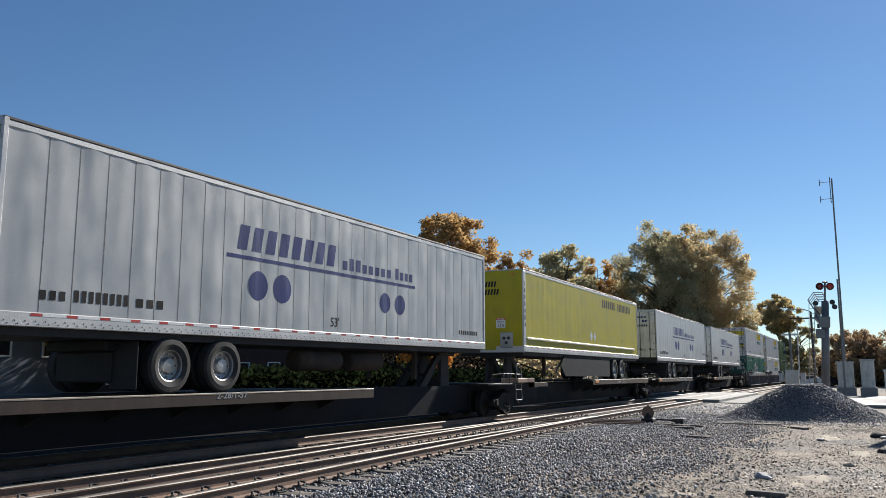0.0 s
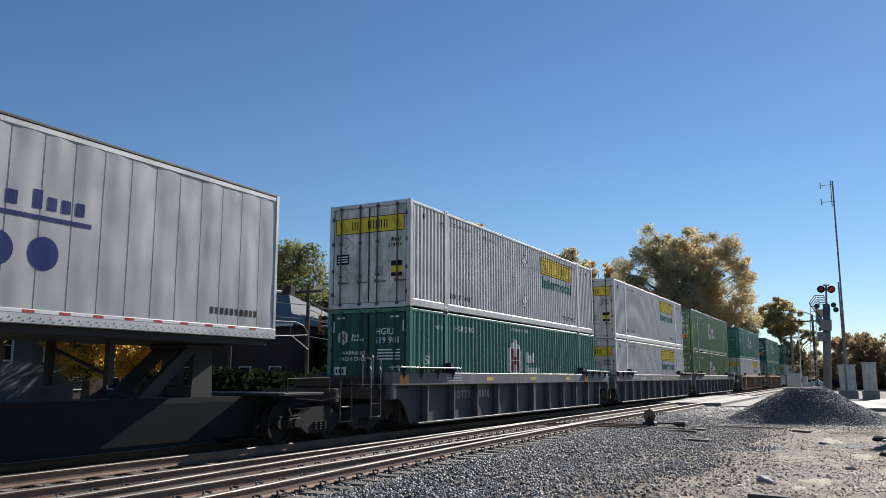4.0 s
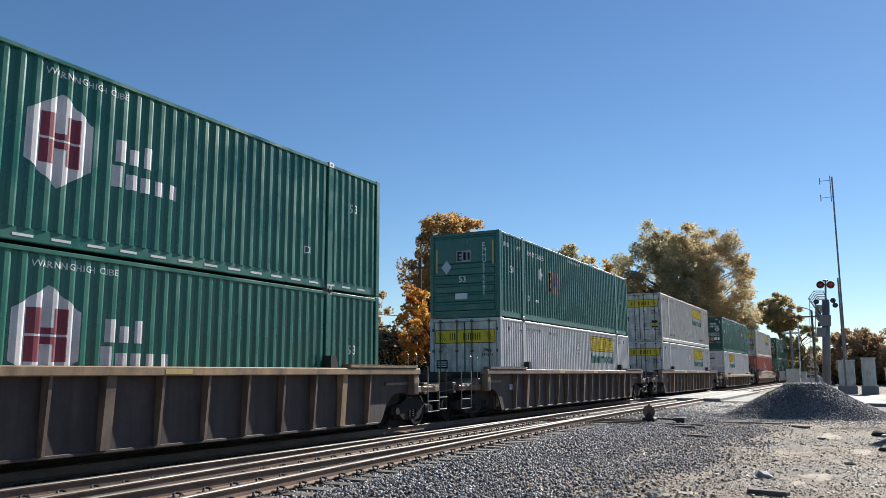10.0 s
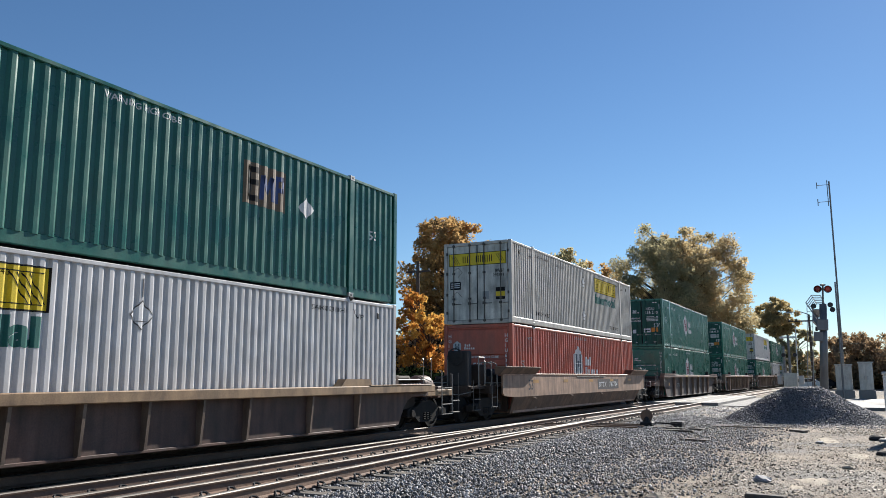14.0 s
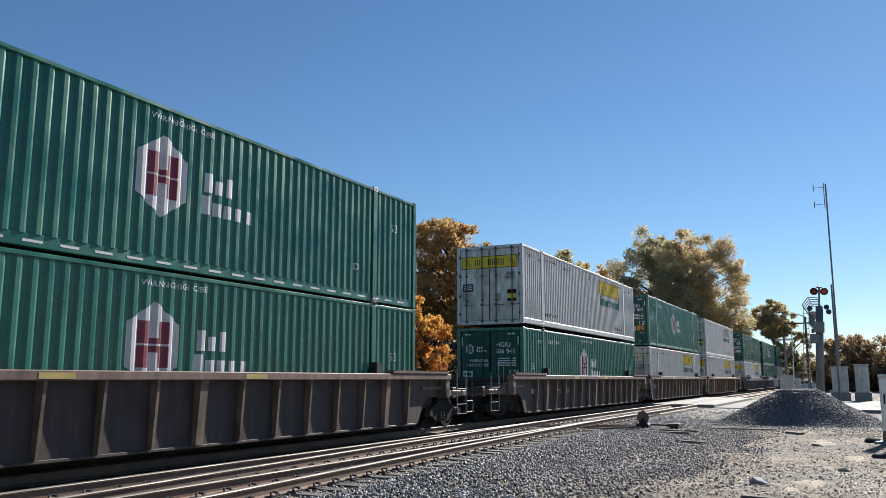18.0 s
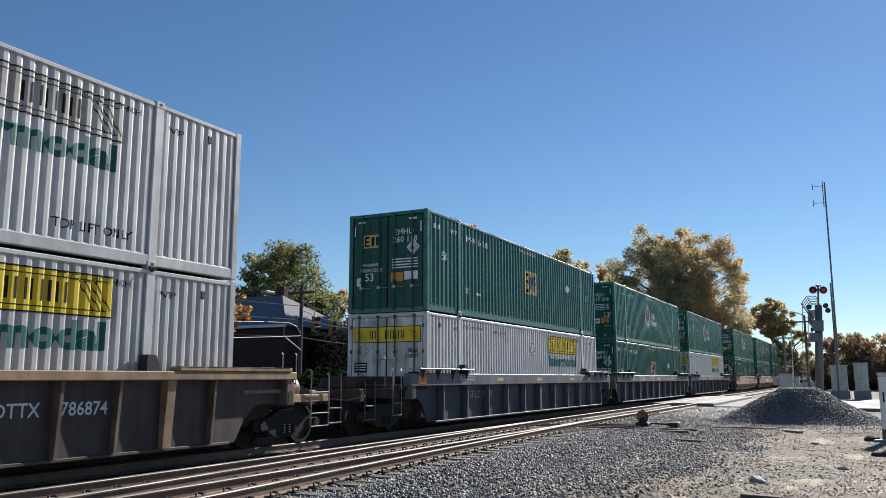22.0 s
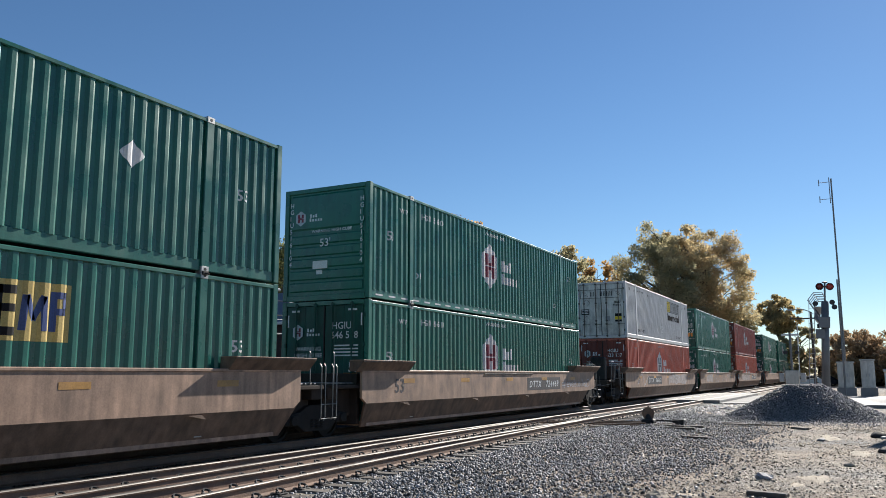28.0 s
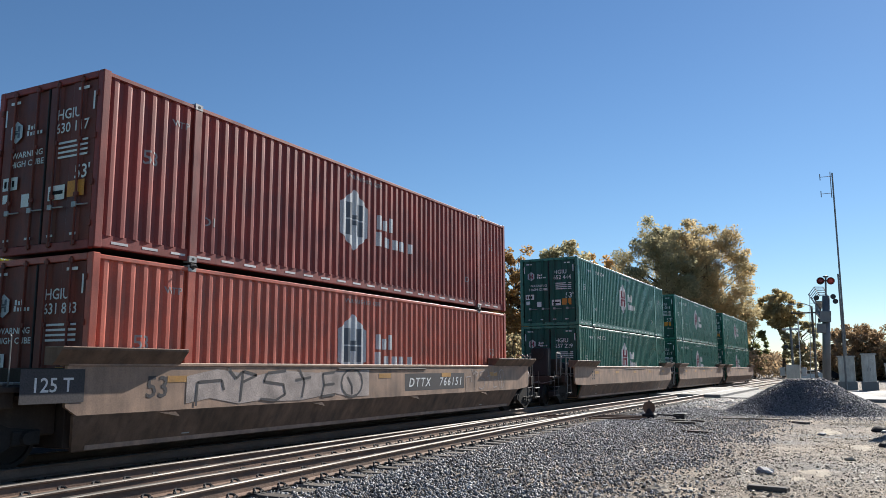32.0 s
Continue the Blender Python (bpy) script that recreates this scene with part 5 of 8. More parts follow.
        part("nose", Shape().block(0.0, 0.05, 0.04, W - 0.04, TB + 0.05, TT - 0.05, 0.015), colour, th)
        part("nose_corner", Shape().block(-0.01, 0.22, -0.012, 0.06, TB + 0.2, TT - 0.08, 0.02), ALU, th)
        part("nose_plate", Shape().block(-0.014, 0.02, -0.008, 1.05, TB - 0.02, TB + 0.20, 0.008), ALU, th)
        part("nose_sill", Shape().block(-0.008, 0.03, 1.06, W - 0.02, TB - 0.02, TB + 0.07, 0.008), ALU, th)
        part("socket_box", Shape().block(-0.05, 0.02, 0.40, 0.88, TB + 0.15, TB + 0.68, 0.015), GALV, th)
        part("socket_panel", Shape().block(-0.06, -0.04, 0.46, 0.82, TB + 0.22, TB + 0.61, 0.005), GALV, th)
        for y, z in ((0.55, 0.48), (0.72, 0.48), (0.64, 0.32)):
            part("coupling_socket", Shape().lathe([(0.0, -0.03), (0.045, -0.03), (0.055, -0.02), (0.055, 0.0)], (-0.06, y, TB + z), "x", 14), BLACK, th)
        for y in (0.35, W - 0.45):
            part("marker_lamp", Shape().block(-0.05, 0.0, y, y + 0.12, TT - 0.22, TT - 0.16, 0.01), PORANGE, th)
    wx = (3.32, 4.60) if rear_left else (11.62, 12.88)
    for x in wx:
        for y in (0.14, W - 0.14):
            w = part("wheel", TYRE_ME, TYRE, th, at=(x, y, 1.585))
            part("rim", RIM_ME, RIM, w)
        for y in (0.46, W - 0.46):
            part("wheel", TYRE_ME, TYRE, th, at=(x, y, 1.585))
        part("axle", Shape().bar((x, 0.15, 1.585), (x, W - 0.15, 1.585), 0.07), BLACK, th)
    part("bogie_slider", Shape().block(wx[0] - 0.9, wx[1] + 0.9, 0.55, W - 0.55, 1.82, 2.0, 0.02), BLACK, th)
    part("suspension", Shape().block(wx[0] - 0.75, wx[1] + 0.75, 0.62, W - 0.62, 1.30, 1.82, 0.03), BLACK, th)
    fl = wx[0] - 0.7 if rear_left else wx[1] + 0.65
    part("mud_flap", Shape().block(fl, fl + 0.02, 0.06, 0.68, 1.2, 1.98, 0.005), BLACK, th)
    lg = 12.6 if rear_left else 3.4
    for y in (0.5, W - 0.62):
        part("landing_leg", Shape().block(lg, lg + 0.12, y, y + 0.12, 1.25, 2.05, 0.01), GRIME, th)
    part("landing_brace", Shape().bar((lg + 0.06, 0.55, 1.4), (lg + 0.06, W - 0.55, 1.9), 0.03), BLACK, th)
    if rear_left:
        for a, b in ((7.3, 8.9), (9.3, 10.7)):
            tk = Shape().lathe([(0.0, 0.0), (0.20, 0.0), (0.24, 0.05), (0.24, b - a - 0.05), (0.20, b - a), (0.0, b - a)], (a, 0.55, 1.72), "x", 18)
            smooth(part("air_tank", tk, GRIME, th))
    else:
        part("side_skirt", Shape().prism([(4.45, TB - 0.02), (3.95, 1.70), (4.5, 1.27), (10.8, 1.24), (10.8, TB - 0.02)], "y", 0.04, 0.07), GREYSK, th)
        part("skirt_stay", Shape().bar((3.56, 0.10, 1.44), (4.41, 0.10, 2.0), 0.035), GRIME, th)
        part("rub_rail", Shape().block(0.25, L - 0.9, -0.05, 0.02, 2.55, 2.63, 0.015), PALE, th)
        studs = Shape()
        for k in range(1, int((L - 0.4) / 0.265)):
            for z in np.arange(TB + 0.65, TT - 0.2, 0.10 if k % 2 else 0.21):
                x = 0.22 + k * 0.265
                studs.box(x - 0.0035, x + 0.0035, depth(x, z) - 0.003, depth(x, z) + 0.004, z - 0.0035, z + 0.0035)
        tagged(part("rivet", studs, colour, th), kind="stuff")
    tagged(th, label, "trailer", "trailers on the train")
    return th


GREYSK = mat("dark_grey_skirt", (0.014, 0.016, 0.021), 0.75, var=0.3, spec=0.15)
PALE = mat("pale_yellow_rail", (0.62, 0.59, 0.42), 0.4, var=0.25)


def dress_white_trailer(th, depth, code=""):
    """Blue name in slanted bars with an underline, two pairs of discs and small marks."""
    tagged(part("blue_name_marking", drape(bars_like(4.75, 8.05, 3.80, 4.28, 8, 0.18), depth), PNAVY, th), kind="stuff")
    part("blue_underline", drape([rect(4.55, 11.7, 3.62, 3.69)], depth), PNAVY, th)
    tagged(part("blue_word_marking", drape(bars_like(8.3, 10.5, 3.78, 4.06, 8, 0.0, (1, 2)) + bars_like(10.65, 11.6, 3.78, 4.06, 4, 0.0, (0,)), depth), PNAVY, th), kind="stuff")
    for cx, r in ((5.45, 0.29), (6.2, 0.29), (10.2, 0.25), (10.92, 0.25)):
        part("blue_disc", drape([disc(cx, 3.14, r)], depth), PNAVY, th)
    tagged(part("web_marking", drape(bars_like(0.72, 1.2, 2.52, 2.66, 3) + bars_like(1.3, 2.35, 2.52, 2.70, 8) + bars_like(2.45, 3.1, 2.52, 2.66, 3), depth), PBLACK, th), kind="stuff")
    tagged(part("size_mark", drape(says("53'", 7.9, 2.46, 0.20), depth), PBLACK, th), kind="stuff")
    tagged(part("number_marking", drape(says(code, 14.55, 2.72, 0.14, width=1.35) if code else bars_like(14.3, 15.6, 2.52, 2.64, 10), depth), PBLACK, th), kind="stuff")
    e = paint_end(bars_like(0.55, 1.25, TT - 0.48, TT - 0.34, 8, 0.2) + bars_like(1.32, 2.05, TT - 0.48, TT - 0.38, 9) + [disc(u, TT - 0.66, 0.07) for u in (0.72, 0.88, 1.85, 2.0)], 0.0)
    tagged(part("door_name_marking", e, PNAVY, th), kind="stuff")
    part("door_web_marking", paint_end(bars_like(0.5, 2.1, TT - 0.98, TT - 0.86, 15), 0.0), PBLACK, th)


def dress_yellow_trailer(th, depth):
    for word in (bars_like(9.7, 11.9, 4.36, 4.72, 7), bars_like(12.3, 14.75, 4.36, 4.72, 9)):
        part("black_name_marking", drape(word, depth), PBLACK, th)
    for x in (7.95, 8.45):
        part("placard_holder", drape([[(x - 0.2, 2.98), (x, 2.76), (x + 0.2, 2.98), (x, 3.2)]], depth), PGREYB, th)
    part("nose_name_marking", paint_end(bars_like(0.75, 1.55, TT - 0.62, TT - 0.42, 7, 0.2) + bars_like(0.62, 1.65, TT - 0.9, TT - 0.70, 9, 0.2), 0.0), PBLACK, th)
    part("nose_sticker", paint_end([rect(1.55, 1.9, TB + 0.85, TB + 1.2)], 0.0), PWHITE, th)
    part("sticker_header", paint_end([rect(1.55, 1.9, TB + 1.12, TB + 1.2)], 0.0, 0.007), PRED, th)
    for word, z, h in (("CAUTION", 1.135, 0.05), ("HEIGHT", 1.04, 0.05), ("13'6", 0.89, 0.11)):
        tagged(part("sticker_lettering", paint_end(says(word, 1.59, TB + z, h, width=0.27), 0.0, 0.009), PWHITE if h < 0.06 and z > 1.1 else PBLACK, th), kind="stuff")
    part("nose_placard", paint_end([[(u - 0.2, TB + 0.62), (u, TB + 0.38), (u + 0.2, TB + 0.62), (u, TB + 0.86)] for u in (0.45, 0.85)], 0.0), PGREYB, th)
    part("unit_number", paint([q for i, c in enumerate("1800484") for q in says(c, 0.04, TT - 0.62 - i * 0.24, 0.17)], -0.012, 0.004), PBLACK, th)
    tagged(part("size_mark", drape(says("41'", 12.8, 2.86, 0.16), depth), PBLACK, th), kind="stuff")


def spine(rear_left, left_outer, right_truck, code, drop=0.0):
    """Low spine wagon unit: a narrow beam, a wide wheel deck and a hitch."""
    th = base("spine_wagon")
    c = CW / 2
    part("spine_beam", Shape().prism([(c - 0.45, 1.0), (c - 0.45, 0.9), (c - 0.36, 0.20), (c + 0.36, 0.20), (c + 0.45, 0.9), (c + 0.45, 1.0)], "x", -1.7, CL + 1.7), GREYSK, th)
    a, b = (-0.75, 9.4) if rear_left else (7.4, 17.3)
    part("wheel_deck", Shape().block(a, b, -0.16, CW + 0.16, 1.03 - drop, 1.10 - drop, 0.012), BLACK, th)
    # pale strip: the sunlit lip of the deck is painted in
    part("deck_edge", Shape().block(a, b, -0.20, -0.155, 1.085 - drop, 1.115 - drop, 0.006), GALVD, th)
    part("deck_web", Shape().block(a, b, -0.195, -0.165, 0.90 - drop, 1.085 - drop, 0.006), GRIME, th)
    for x in np.arange(a + 0.5, b, 1.5):
        part("deck_bracket", Shape().prism([(-0.15, 1.02), (c - 0.4, 1.02), (c - 0.4, 0.55)], "x", x, x + 0.03), BLACK, th)
    part("reflector", Shape().block(a + 0.3, a + 0.8, -0.207, -0.19, 0.97, 1.08, 0.003), PORANGE, th)
    h, f = (15.1, -1) if rear_left else (0.75, 1)
    part("trailer_hitch", Shape().block(h - 0.5, h + 0.5, c - 0.5, c + 0.5, TB - 0.22, TB - 0.125, 0.02), BLACK, th)
    for y in (c - 0.42, c + 0.30):
        post, strut = [(h - 0.28, 1.0), (h + 0.28, 1.0), (h + 0.22, TB - 0.2), (h - 0.22, TB - 0.2)], [(h + f * 0.15, TB - 0.2), (h + f * 0.45, TB - 0.2), (h + f * 1.55, 1.0), (h + f * 1.15, 1.0)]
        part("hitch_post", Shape().prism(post, "y", y, y + 0.12), BLACK, th)
        part("hitch_strut", Shape().prism(strut if f > 0 else strut[::-1], "y", y, y + 0.12), BLACK, th)
    part("hitch_tie", Shape().bar((h + f * 0.25, c, 1.35), (h + f * 1.0, c, 1.35), 0.05).block(h - 0.24, h + 0.24, c - 0.3, c + 0.3, 1.0, 1.22, 0.02), BLACK, th)
    for d, g in ((-0.9, 1), (CL + 0.9, -1)):
        part("end_platform", Shape().block(d - 0.75, d + 0.75, -0.03, CW + 0.03, 1.0, 1.06, 0.01), BLACK, th)
        part("end_handrail", Shape().pipe([(d - g * 0.95, -0.02, 1.06), (d - g * 0.95, -0.02, 1.37), (d + g * 0.53, -0.05, 1.34), (d + g * 0.53, -0.05, 1.06)], 0.014), STEEL if g > 0 and not rear_left else GRIME, th)
        if rear_left:
            continue
        part("grab_loop", Shape().pipe([(d + g * 0.02, -0.05, 1.06), (d + g * 0.04, -0.07, 1.70), (d + g * 0.30, -0.07, 1.68), (d + g * 0.46, -0.07, 1.48), (d + g * 0.52, -0.05, 1.06)], 0.014), STEEL if g > 0 else GRIME, th)
        part("step_stirrup", Shape().pipe([(d - g * 0.06, -0.06, 1.03), (d - g * 0.06, -0.08, 0.5), (d + g * 0.46, -0.08, 0.5), (d + g * 0.46, -0.06, 1.03)], 0.014).bar((d - g * 0.06, -0.08, 0.84), (d + g * 0.46, -0.08, 0.84), 0.012), STEEL if g > 0 else GRIME, th)
    if not rear_left:
        for x0, x1 in ((-0.87, 0.02), (0.06, 0.66)):
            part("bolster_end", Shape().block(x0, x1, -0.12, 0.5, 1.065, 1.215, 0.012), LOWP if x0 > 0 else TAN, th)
        part("jacking_beam", Shape().block(0.62, 2.02, -0.11, 0.08, 0.90, 1.055, 0.015).block(0.62, 0.92, -0.13, 0.1, 0.88, 1.07, 0.015), GRIME, th)
    add_truck(th, -1.75 if rear_left else -1.3)
    if right_truck:
        add_truck(th, CL + 1.75)
    if code:
        tagged(part("reporting_mark", paint(says(code, 4.2 if rear_left else a + 3.8, 0.925, 0.11, 1.3), -0.195, 0.006), PGREYM, th), kind="stuff")
    tagged(th, "low black spine wagon carrying a road trailer", "wagon", "wagons of the train")
    return th


GALVD = mat("scuffed_deck_edge", (0.42, 0.35, 0.27), 0.5, var=0.4, dirt=(0.16, 0.12, 0.09), dirt_amount=0.5)

MOVING = []          # (thing, place along the train, height)
SAG = {}             # tilt of a thing, degrees
SHIFT = {"HGIU 515338": (0.15, 0.0), "JBHU 250413": (0.15, 0.0), "JBHU 293177": (0.0, 0.10), "HGIU 511882": (0.0, 0.06), "HGIU 630117": (-0.08, 0.05), "HGIU 631833": (-0.08, 0.0)}
LOCK_ME = Shape().block(-0.075, 0.075, -0.035, 0.05, -0.045, 0.03, 0.012).bar((-0.02, -0.03, -0.01), (0.03, -0.09, -0.03), 0.012).mesh("stacking_lock")


def train():
    """Things in train order; place: where the load's near left corner stands along x at 0 s."""
    def put(th, x, z=0.0, tilt=0.0):
        th.matrix_basis = pose(x, FACE_Y, z, 0, tilt, 0)
        MOVING.append((th, x, z))
        SAG[th] = tilt
        return th

    whites = "white box trailer with blue discs on a spine wagon"
    for i, (x, kind) in enumerate(((6.76, "w"), (26.16, "y"), (46.72, "w"), (65.80, "w"))):
        if kind == "w":
            th = trailer(TRAIL, True, 3 + i, whites)
            dress_white_trailer(th, dents(3 + i), "ALLZ 531630" if i == 2 else "")
        else:
            th = trailer(YELLOW, False, 9, "mustard yellow box trailer riding on a spine wagon")
            dress_yellow_trailer(th, dents(9, 0.45))
        put(th, x, -0.11 if i == 0 else 0.0, -0.36 if i == 0 else 0.0)
        put(spine(kind == "w", i == 0, i == 3, ("2-28/1-57", "370390  2-28/1-57", "TWIN 28-ALL PURPOSE SPINE CAR", "2-28/1-57")[i], 0.09 if i == 0 else 0.0), x)
    # place, style, left truck, right truck, mark, upper (kind, end, number), lower
    art_r = [("sprayed_paint", scrawl(0.9, 6.2, 0.76, 1.42, 5, 6, 0.085), CHALK, -0.20), ("sprayed_loop", scrawl(2.6, 6.4, 0.80, 1.40, 11, 3, 0.06), CHALK, -0.202), ("sprayed_shadow", scrawl(1.0, 6.4, 0.76, 1.40, 6, 5, 0.022), SPRAYB, -0.205), ("name_plate_backing", [rect(6.75, 9.45, 0.76, 1.30)], SPRAYB, -0.20),
             ("name_marking", bars_like(6.95, 9.25, 0.84, 1.22, 3, 0.3), PWHITE, -0.204)]
    art_t = [("sprayed_fill", ragged(8.4, 13.8, 0.76, 1.42, 8), LILAC, -0.20), ("sprayed_outline", tag_lines(8.6, 13.6, 0.76, 1.38, 0.035), CHALK, -0.204), ("sprayed_paint", scrawl(1.2, 3.2, 0.80, 1.42, 12, 2, 0.04), CHALK, -0.20)]
    art_u = [("sprayed_fill", ragged(1.9, 4.6, 0.76, 1.40, 41), LILAC, -0.20), ("sprayed_outline", tag_lines(2.3, 7.6, 0.77, 1.42, 0.045), PGREYM, -0.204), ("sprayed_line", scrawl(9.4, 11.6, 0.8, 1.42, 19, 3, 0.024), CHALK, -0.20), ("sprayed_tail", scrawl(11.8, 14.0, 1.0, 1.42, 23, 4, 0.016), CHALK, -0.20)]
    art_v = [("sprayed_fill", ragged(1.8, 7.4, 0.76, 1.43, 25), LILAC, -0.20), ("sprayed_outline", tag_lines(2.0, 7.2, 0.76, 1.43, 0.05), SPRAYB, -0.204), ("sprayed_tail", tag_lines(12.6, 15.4, 0.76, 1.40, 0.03), LILAC, -0.20),
             ("end_panel_backing", [rect(-1.28, -0.25, 0.92, 1.40)], SPRAYB, -0.20), ("capacity_mark", says("125 T", -1.12, 1.08, 0.20), PWHITE, -0.203)]
    art_q = [("chalk_scrawl", says("#levels.is.lea", 13.3, 0.90, 0.30, width=3.1, bold=0.0), CHALK, -0.20), ("chalk_tail", swirl(16.0, 16.6, 0.85, 1.2, 35, 1, 0.02), CHALK, -0.20)]
    art_n = [("chalk_scrawl", swirl(12.6, 13.8, 1.22, 1.42, 45, 5, 0.02), CHALK, -0.27)]
    art_a = [("chalk_scrawl", swirl(6.0, 7.3, 1.20, 1.46, 55, 6, 0.034), CHALK, -0.27), ("chalk_tag", swirl(2.4, 4.4, 1.2, 1.45, 57, 9, 0.03), CHALK, -0.27)]
    art_b = [("chalk_tag", leaning(says("125ERCULT.", 3.2, 1.21, 0.26, width=1.3, bold=-0.01), 1.21), PWHITE, -0.27), ("chalk_scrawl", leaning(says("DUZER!", 5.65, 1.21, 0.26, width=1.3, bold=-0.01), 1.21), PWHITE, -0.27), ("faint_scrawl", scrawl(9.0, 10.8, 1.24, 1.38, 59, 6, 0.012), CHALK, -0.27)]
    art_m = [("reporting_mark", says("DTTX", 11.43, 0.84, 0.20, width=0.72) + says("786874", 12.47, 0.84, 0.20, width=0.84), PWHITE, -0.05)]
    art_f = [("chalk_scrawl", swirl(1.3, 2.0, 0.75, 1.0, 65, 4, 0.016), CHALK, -0.05)]
    rows = [
        (87.35, "grey", "outer", "none", "DTTX 888810", ("white", "doors", "JBHU 278114"), ("hub", "doors", "HGIU 519901"), None, None),
        (106.99, "grey", "joint", "none", "", ("white", "doors", "JBHU 297056"), ("white", "doors", "JBHU 247945"), art_a, None),
        (126.72, "grey", "joint", "outer", "DTTX 888810", ("olive", "doors", "HGIU 638877"), ("olive", "doors", "HGIU 640241"), art_n, None),
        (150.57, "rib", "outer", "outer", "", ("hub", "front", "HGIU 515338"), ("white", "doors", "JBHU 250413"), None, None),
        (174.40, "rib", "outer", "outer", "DTTX 620988", ("hub", "doors", "HGIU 512645"), ("hub", "front", "HGIU 648161"), art_f, None),
        (197.99, "rib", "outer", "outer", "", ("emp", "front", "EMHU 275695"), ("white", "doors", "JBHU 247673"), None, OXIDE),
        (221.96, "rib", "outer", "outer", "DTTX 780168", ("white", "doors", "JBHU 297021"), ("white", "doors", "JBHU 225180"), art_f, OXIDE),
        (245.46, "low", "outer", "outer", "", ("emp", "doors", "EMHU 648484"), ("white", "front", "JBHU 270740"), None, OXIDE),
        (269.32, "plain", "outer", "outer", "DTTX 747704", ("white", "doors", "JBHU 293191"), ("red", "front", "HGIU 633615"), None, TAN),
        (293.16, "sparse", "outer", "outer", "DTTX 680051", ("hub", "doors", "HGIU 518210"), ("hub", "front", "HGIU 506137"), None, OXIDE),
        (316.80, "rib", "outer", "outer", "", ("hub", "doors", "HGIU 506029"), ("hub", "doors", "HGIU 650057"), None, OXIDE),
        (340.80, "rib", "outer", "none", "DTTX 88874", ("white", "doors", "JBHU 293177"), ("hub", "doors", "HGIU 506941"), None, OXIDE),
        (360.48, "rib", "joint", "none", "125T@-0.25", ("hub", "doors", "HGIU 511882"), ("white", "doors", "JBHU 289311"), None, OXIDE),
        (379.98, "rib", "joint", "outer", "125T", ("white", "doors", "JBHU 297203"), ("white", "doors", "JBHU 256830"), art_m, None),
        (403.84, "grey", "outer", "none", "SFLC 9079", ("emp", "doors", "EMHU 260118"), ("white", "doors", "JBHU 250907"), art_n, None),
        (423.51, "grey", "joint", "none", "", ("hub", "doors", "HGIU 517358"), ("emp", "doors", "EMHU 264204"), art_b, None),
        (443.12, "grey", "joint", "outer", "SFLC 9079", ("hub", "doors", "HGIU 644937"), ("white", "doors", "JBHU 271340"), art_a, None),
        (467.11, "plain", "outer", "none", "DTTX 724469", ("hub", "doors", "HGIU 648880"), ("emp", "doors", "EMHU 264707"), None, None),
        (486.85, "plain", "joint", "none", "", ("emp", "front", "EMHU 263351"), ("emp", "doors", "EMHU 651756"), art_r, TAN),
        (506.38, "plain", "joint", "outer", "DTTX 724469@9.9", ("hub", "front", "HGIU 516104"), ("hub", "doors", "HGIU 646518"), art_q, None),
        (530.37, "plain", "outer", "none", "DTTX 766151@3.35", ("white", "doors", "JBHU 293316"), ("red", "doors", "HGIU 633137"), art_t, TAN),
        (549.88, "plain", "joint", "none", "", ("hub", "doors", "HGIU 518171"), ("hub", "doors", "HGIU 502836"), art_u, None),
        (569.61, "plain", "joint", "outer", "DTTX 766151", ("maroon", "doors", "HGIU 630117"), ("red", "doors", "HGIU 631833"), art_v, None),
        (593.46, "plain", "outer", "none", "", ("hub", "doors", "HGIU 652444"), ("hub", "doors", "HGIU 657229"), None, None),
        (613.20, "plain", "joint", "none", "", ("hub", "doors", "HGIU 652081"), ("hub", "doors", "HGIU 640377"), None, None),
        (632.95, "plain", "joint", "outer", "", ("hub", "doors", "HGIU 655120"), ("hub", "doors", "HGIU 641902"), None, None),
    ]
    for x, style, le, ri, code, up, lo, art, tint in rows:
        put(well(style, le, ri, code, art=art, tint=tint), x)
        for (kind, end, number), top, z in ((lo, False, 0.31), (up, True, 0.31 + CH)):
            dx, dz = SHIFT.get(number, (0.0, 0.0))
            th = load(kind, end, number, top, (x + dx, FACE_Y, z + dz))
            if top:
                for px in POSTS:
                    part("stacking_lock", LOCK_ME, BLACK, th, at=(px + 0.095, 0.0, -dz))
            MOVING.append((th, x + dx, z + dz))


def motions():
    """The train rolls towards -x: metres gone by at each time."""
    gone = ((0, 0.0), (4, 69.24), (8, 138.95), (12, 208.99), (16, 279.14), (20, 349.32), (24, 419.58), (28, 490.20), (32, 561.20))
    for th, x, z in MOVING:
        walk(th, [(t, pose(x - d, FACE_Y, z, 0, SAG.get(th, 0.0), 0)) for t, d in gone])
    # wheelsets turn while their wagon is near
    ts, ds = [g[0] for g in gone], [g[1] for g in gone]
    place = {th: x for th, x, z in MOVING}
    for ob, wx, tx, th in WHEELS:
        start, end = place[th] + tx - 62.0, place[th] + tx - 4.0
        t0, t1 = max(0.0, float(np.interp(start, ds, ts))), min(32.0, float(np.interp(end, ds, ts)))
        if t1 - t0 < 0.05:
            continue
        n = int((t1 - t0) / 0.034) + 1
        when = [t0 + (t1 - t0) * i / n for i in range(n + 1)]
        rows = [(t, pose(wx, 0, 0.42, 0, -math.degrees(float(np.interp(t, ts, ds)) / 0.42), 0)) for t in when]
        rows = ([(0.0, rows[0][1])] if t0 > 0 else []) + rows + ([(32.0, rows[-1][1])] if t1 < 32 else [])
        walk(ob, rows)

# ---- ground, tracks and roads ----
A_Y, C_Y = 9.40, 7.90          # rails of the empty track; B and D turn out of it towards the camera


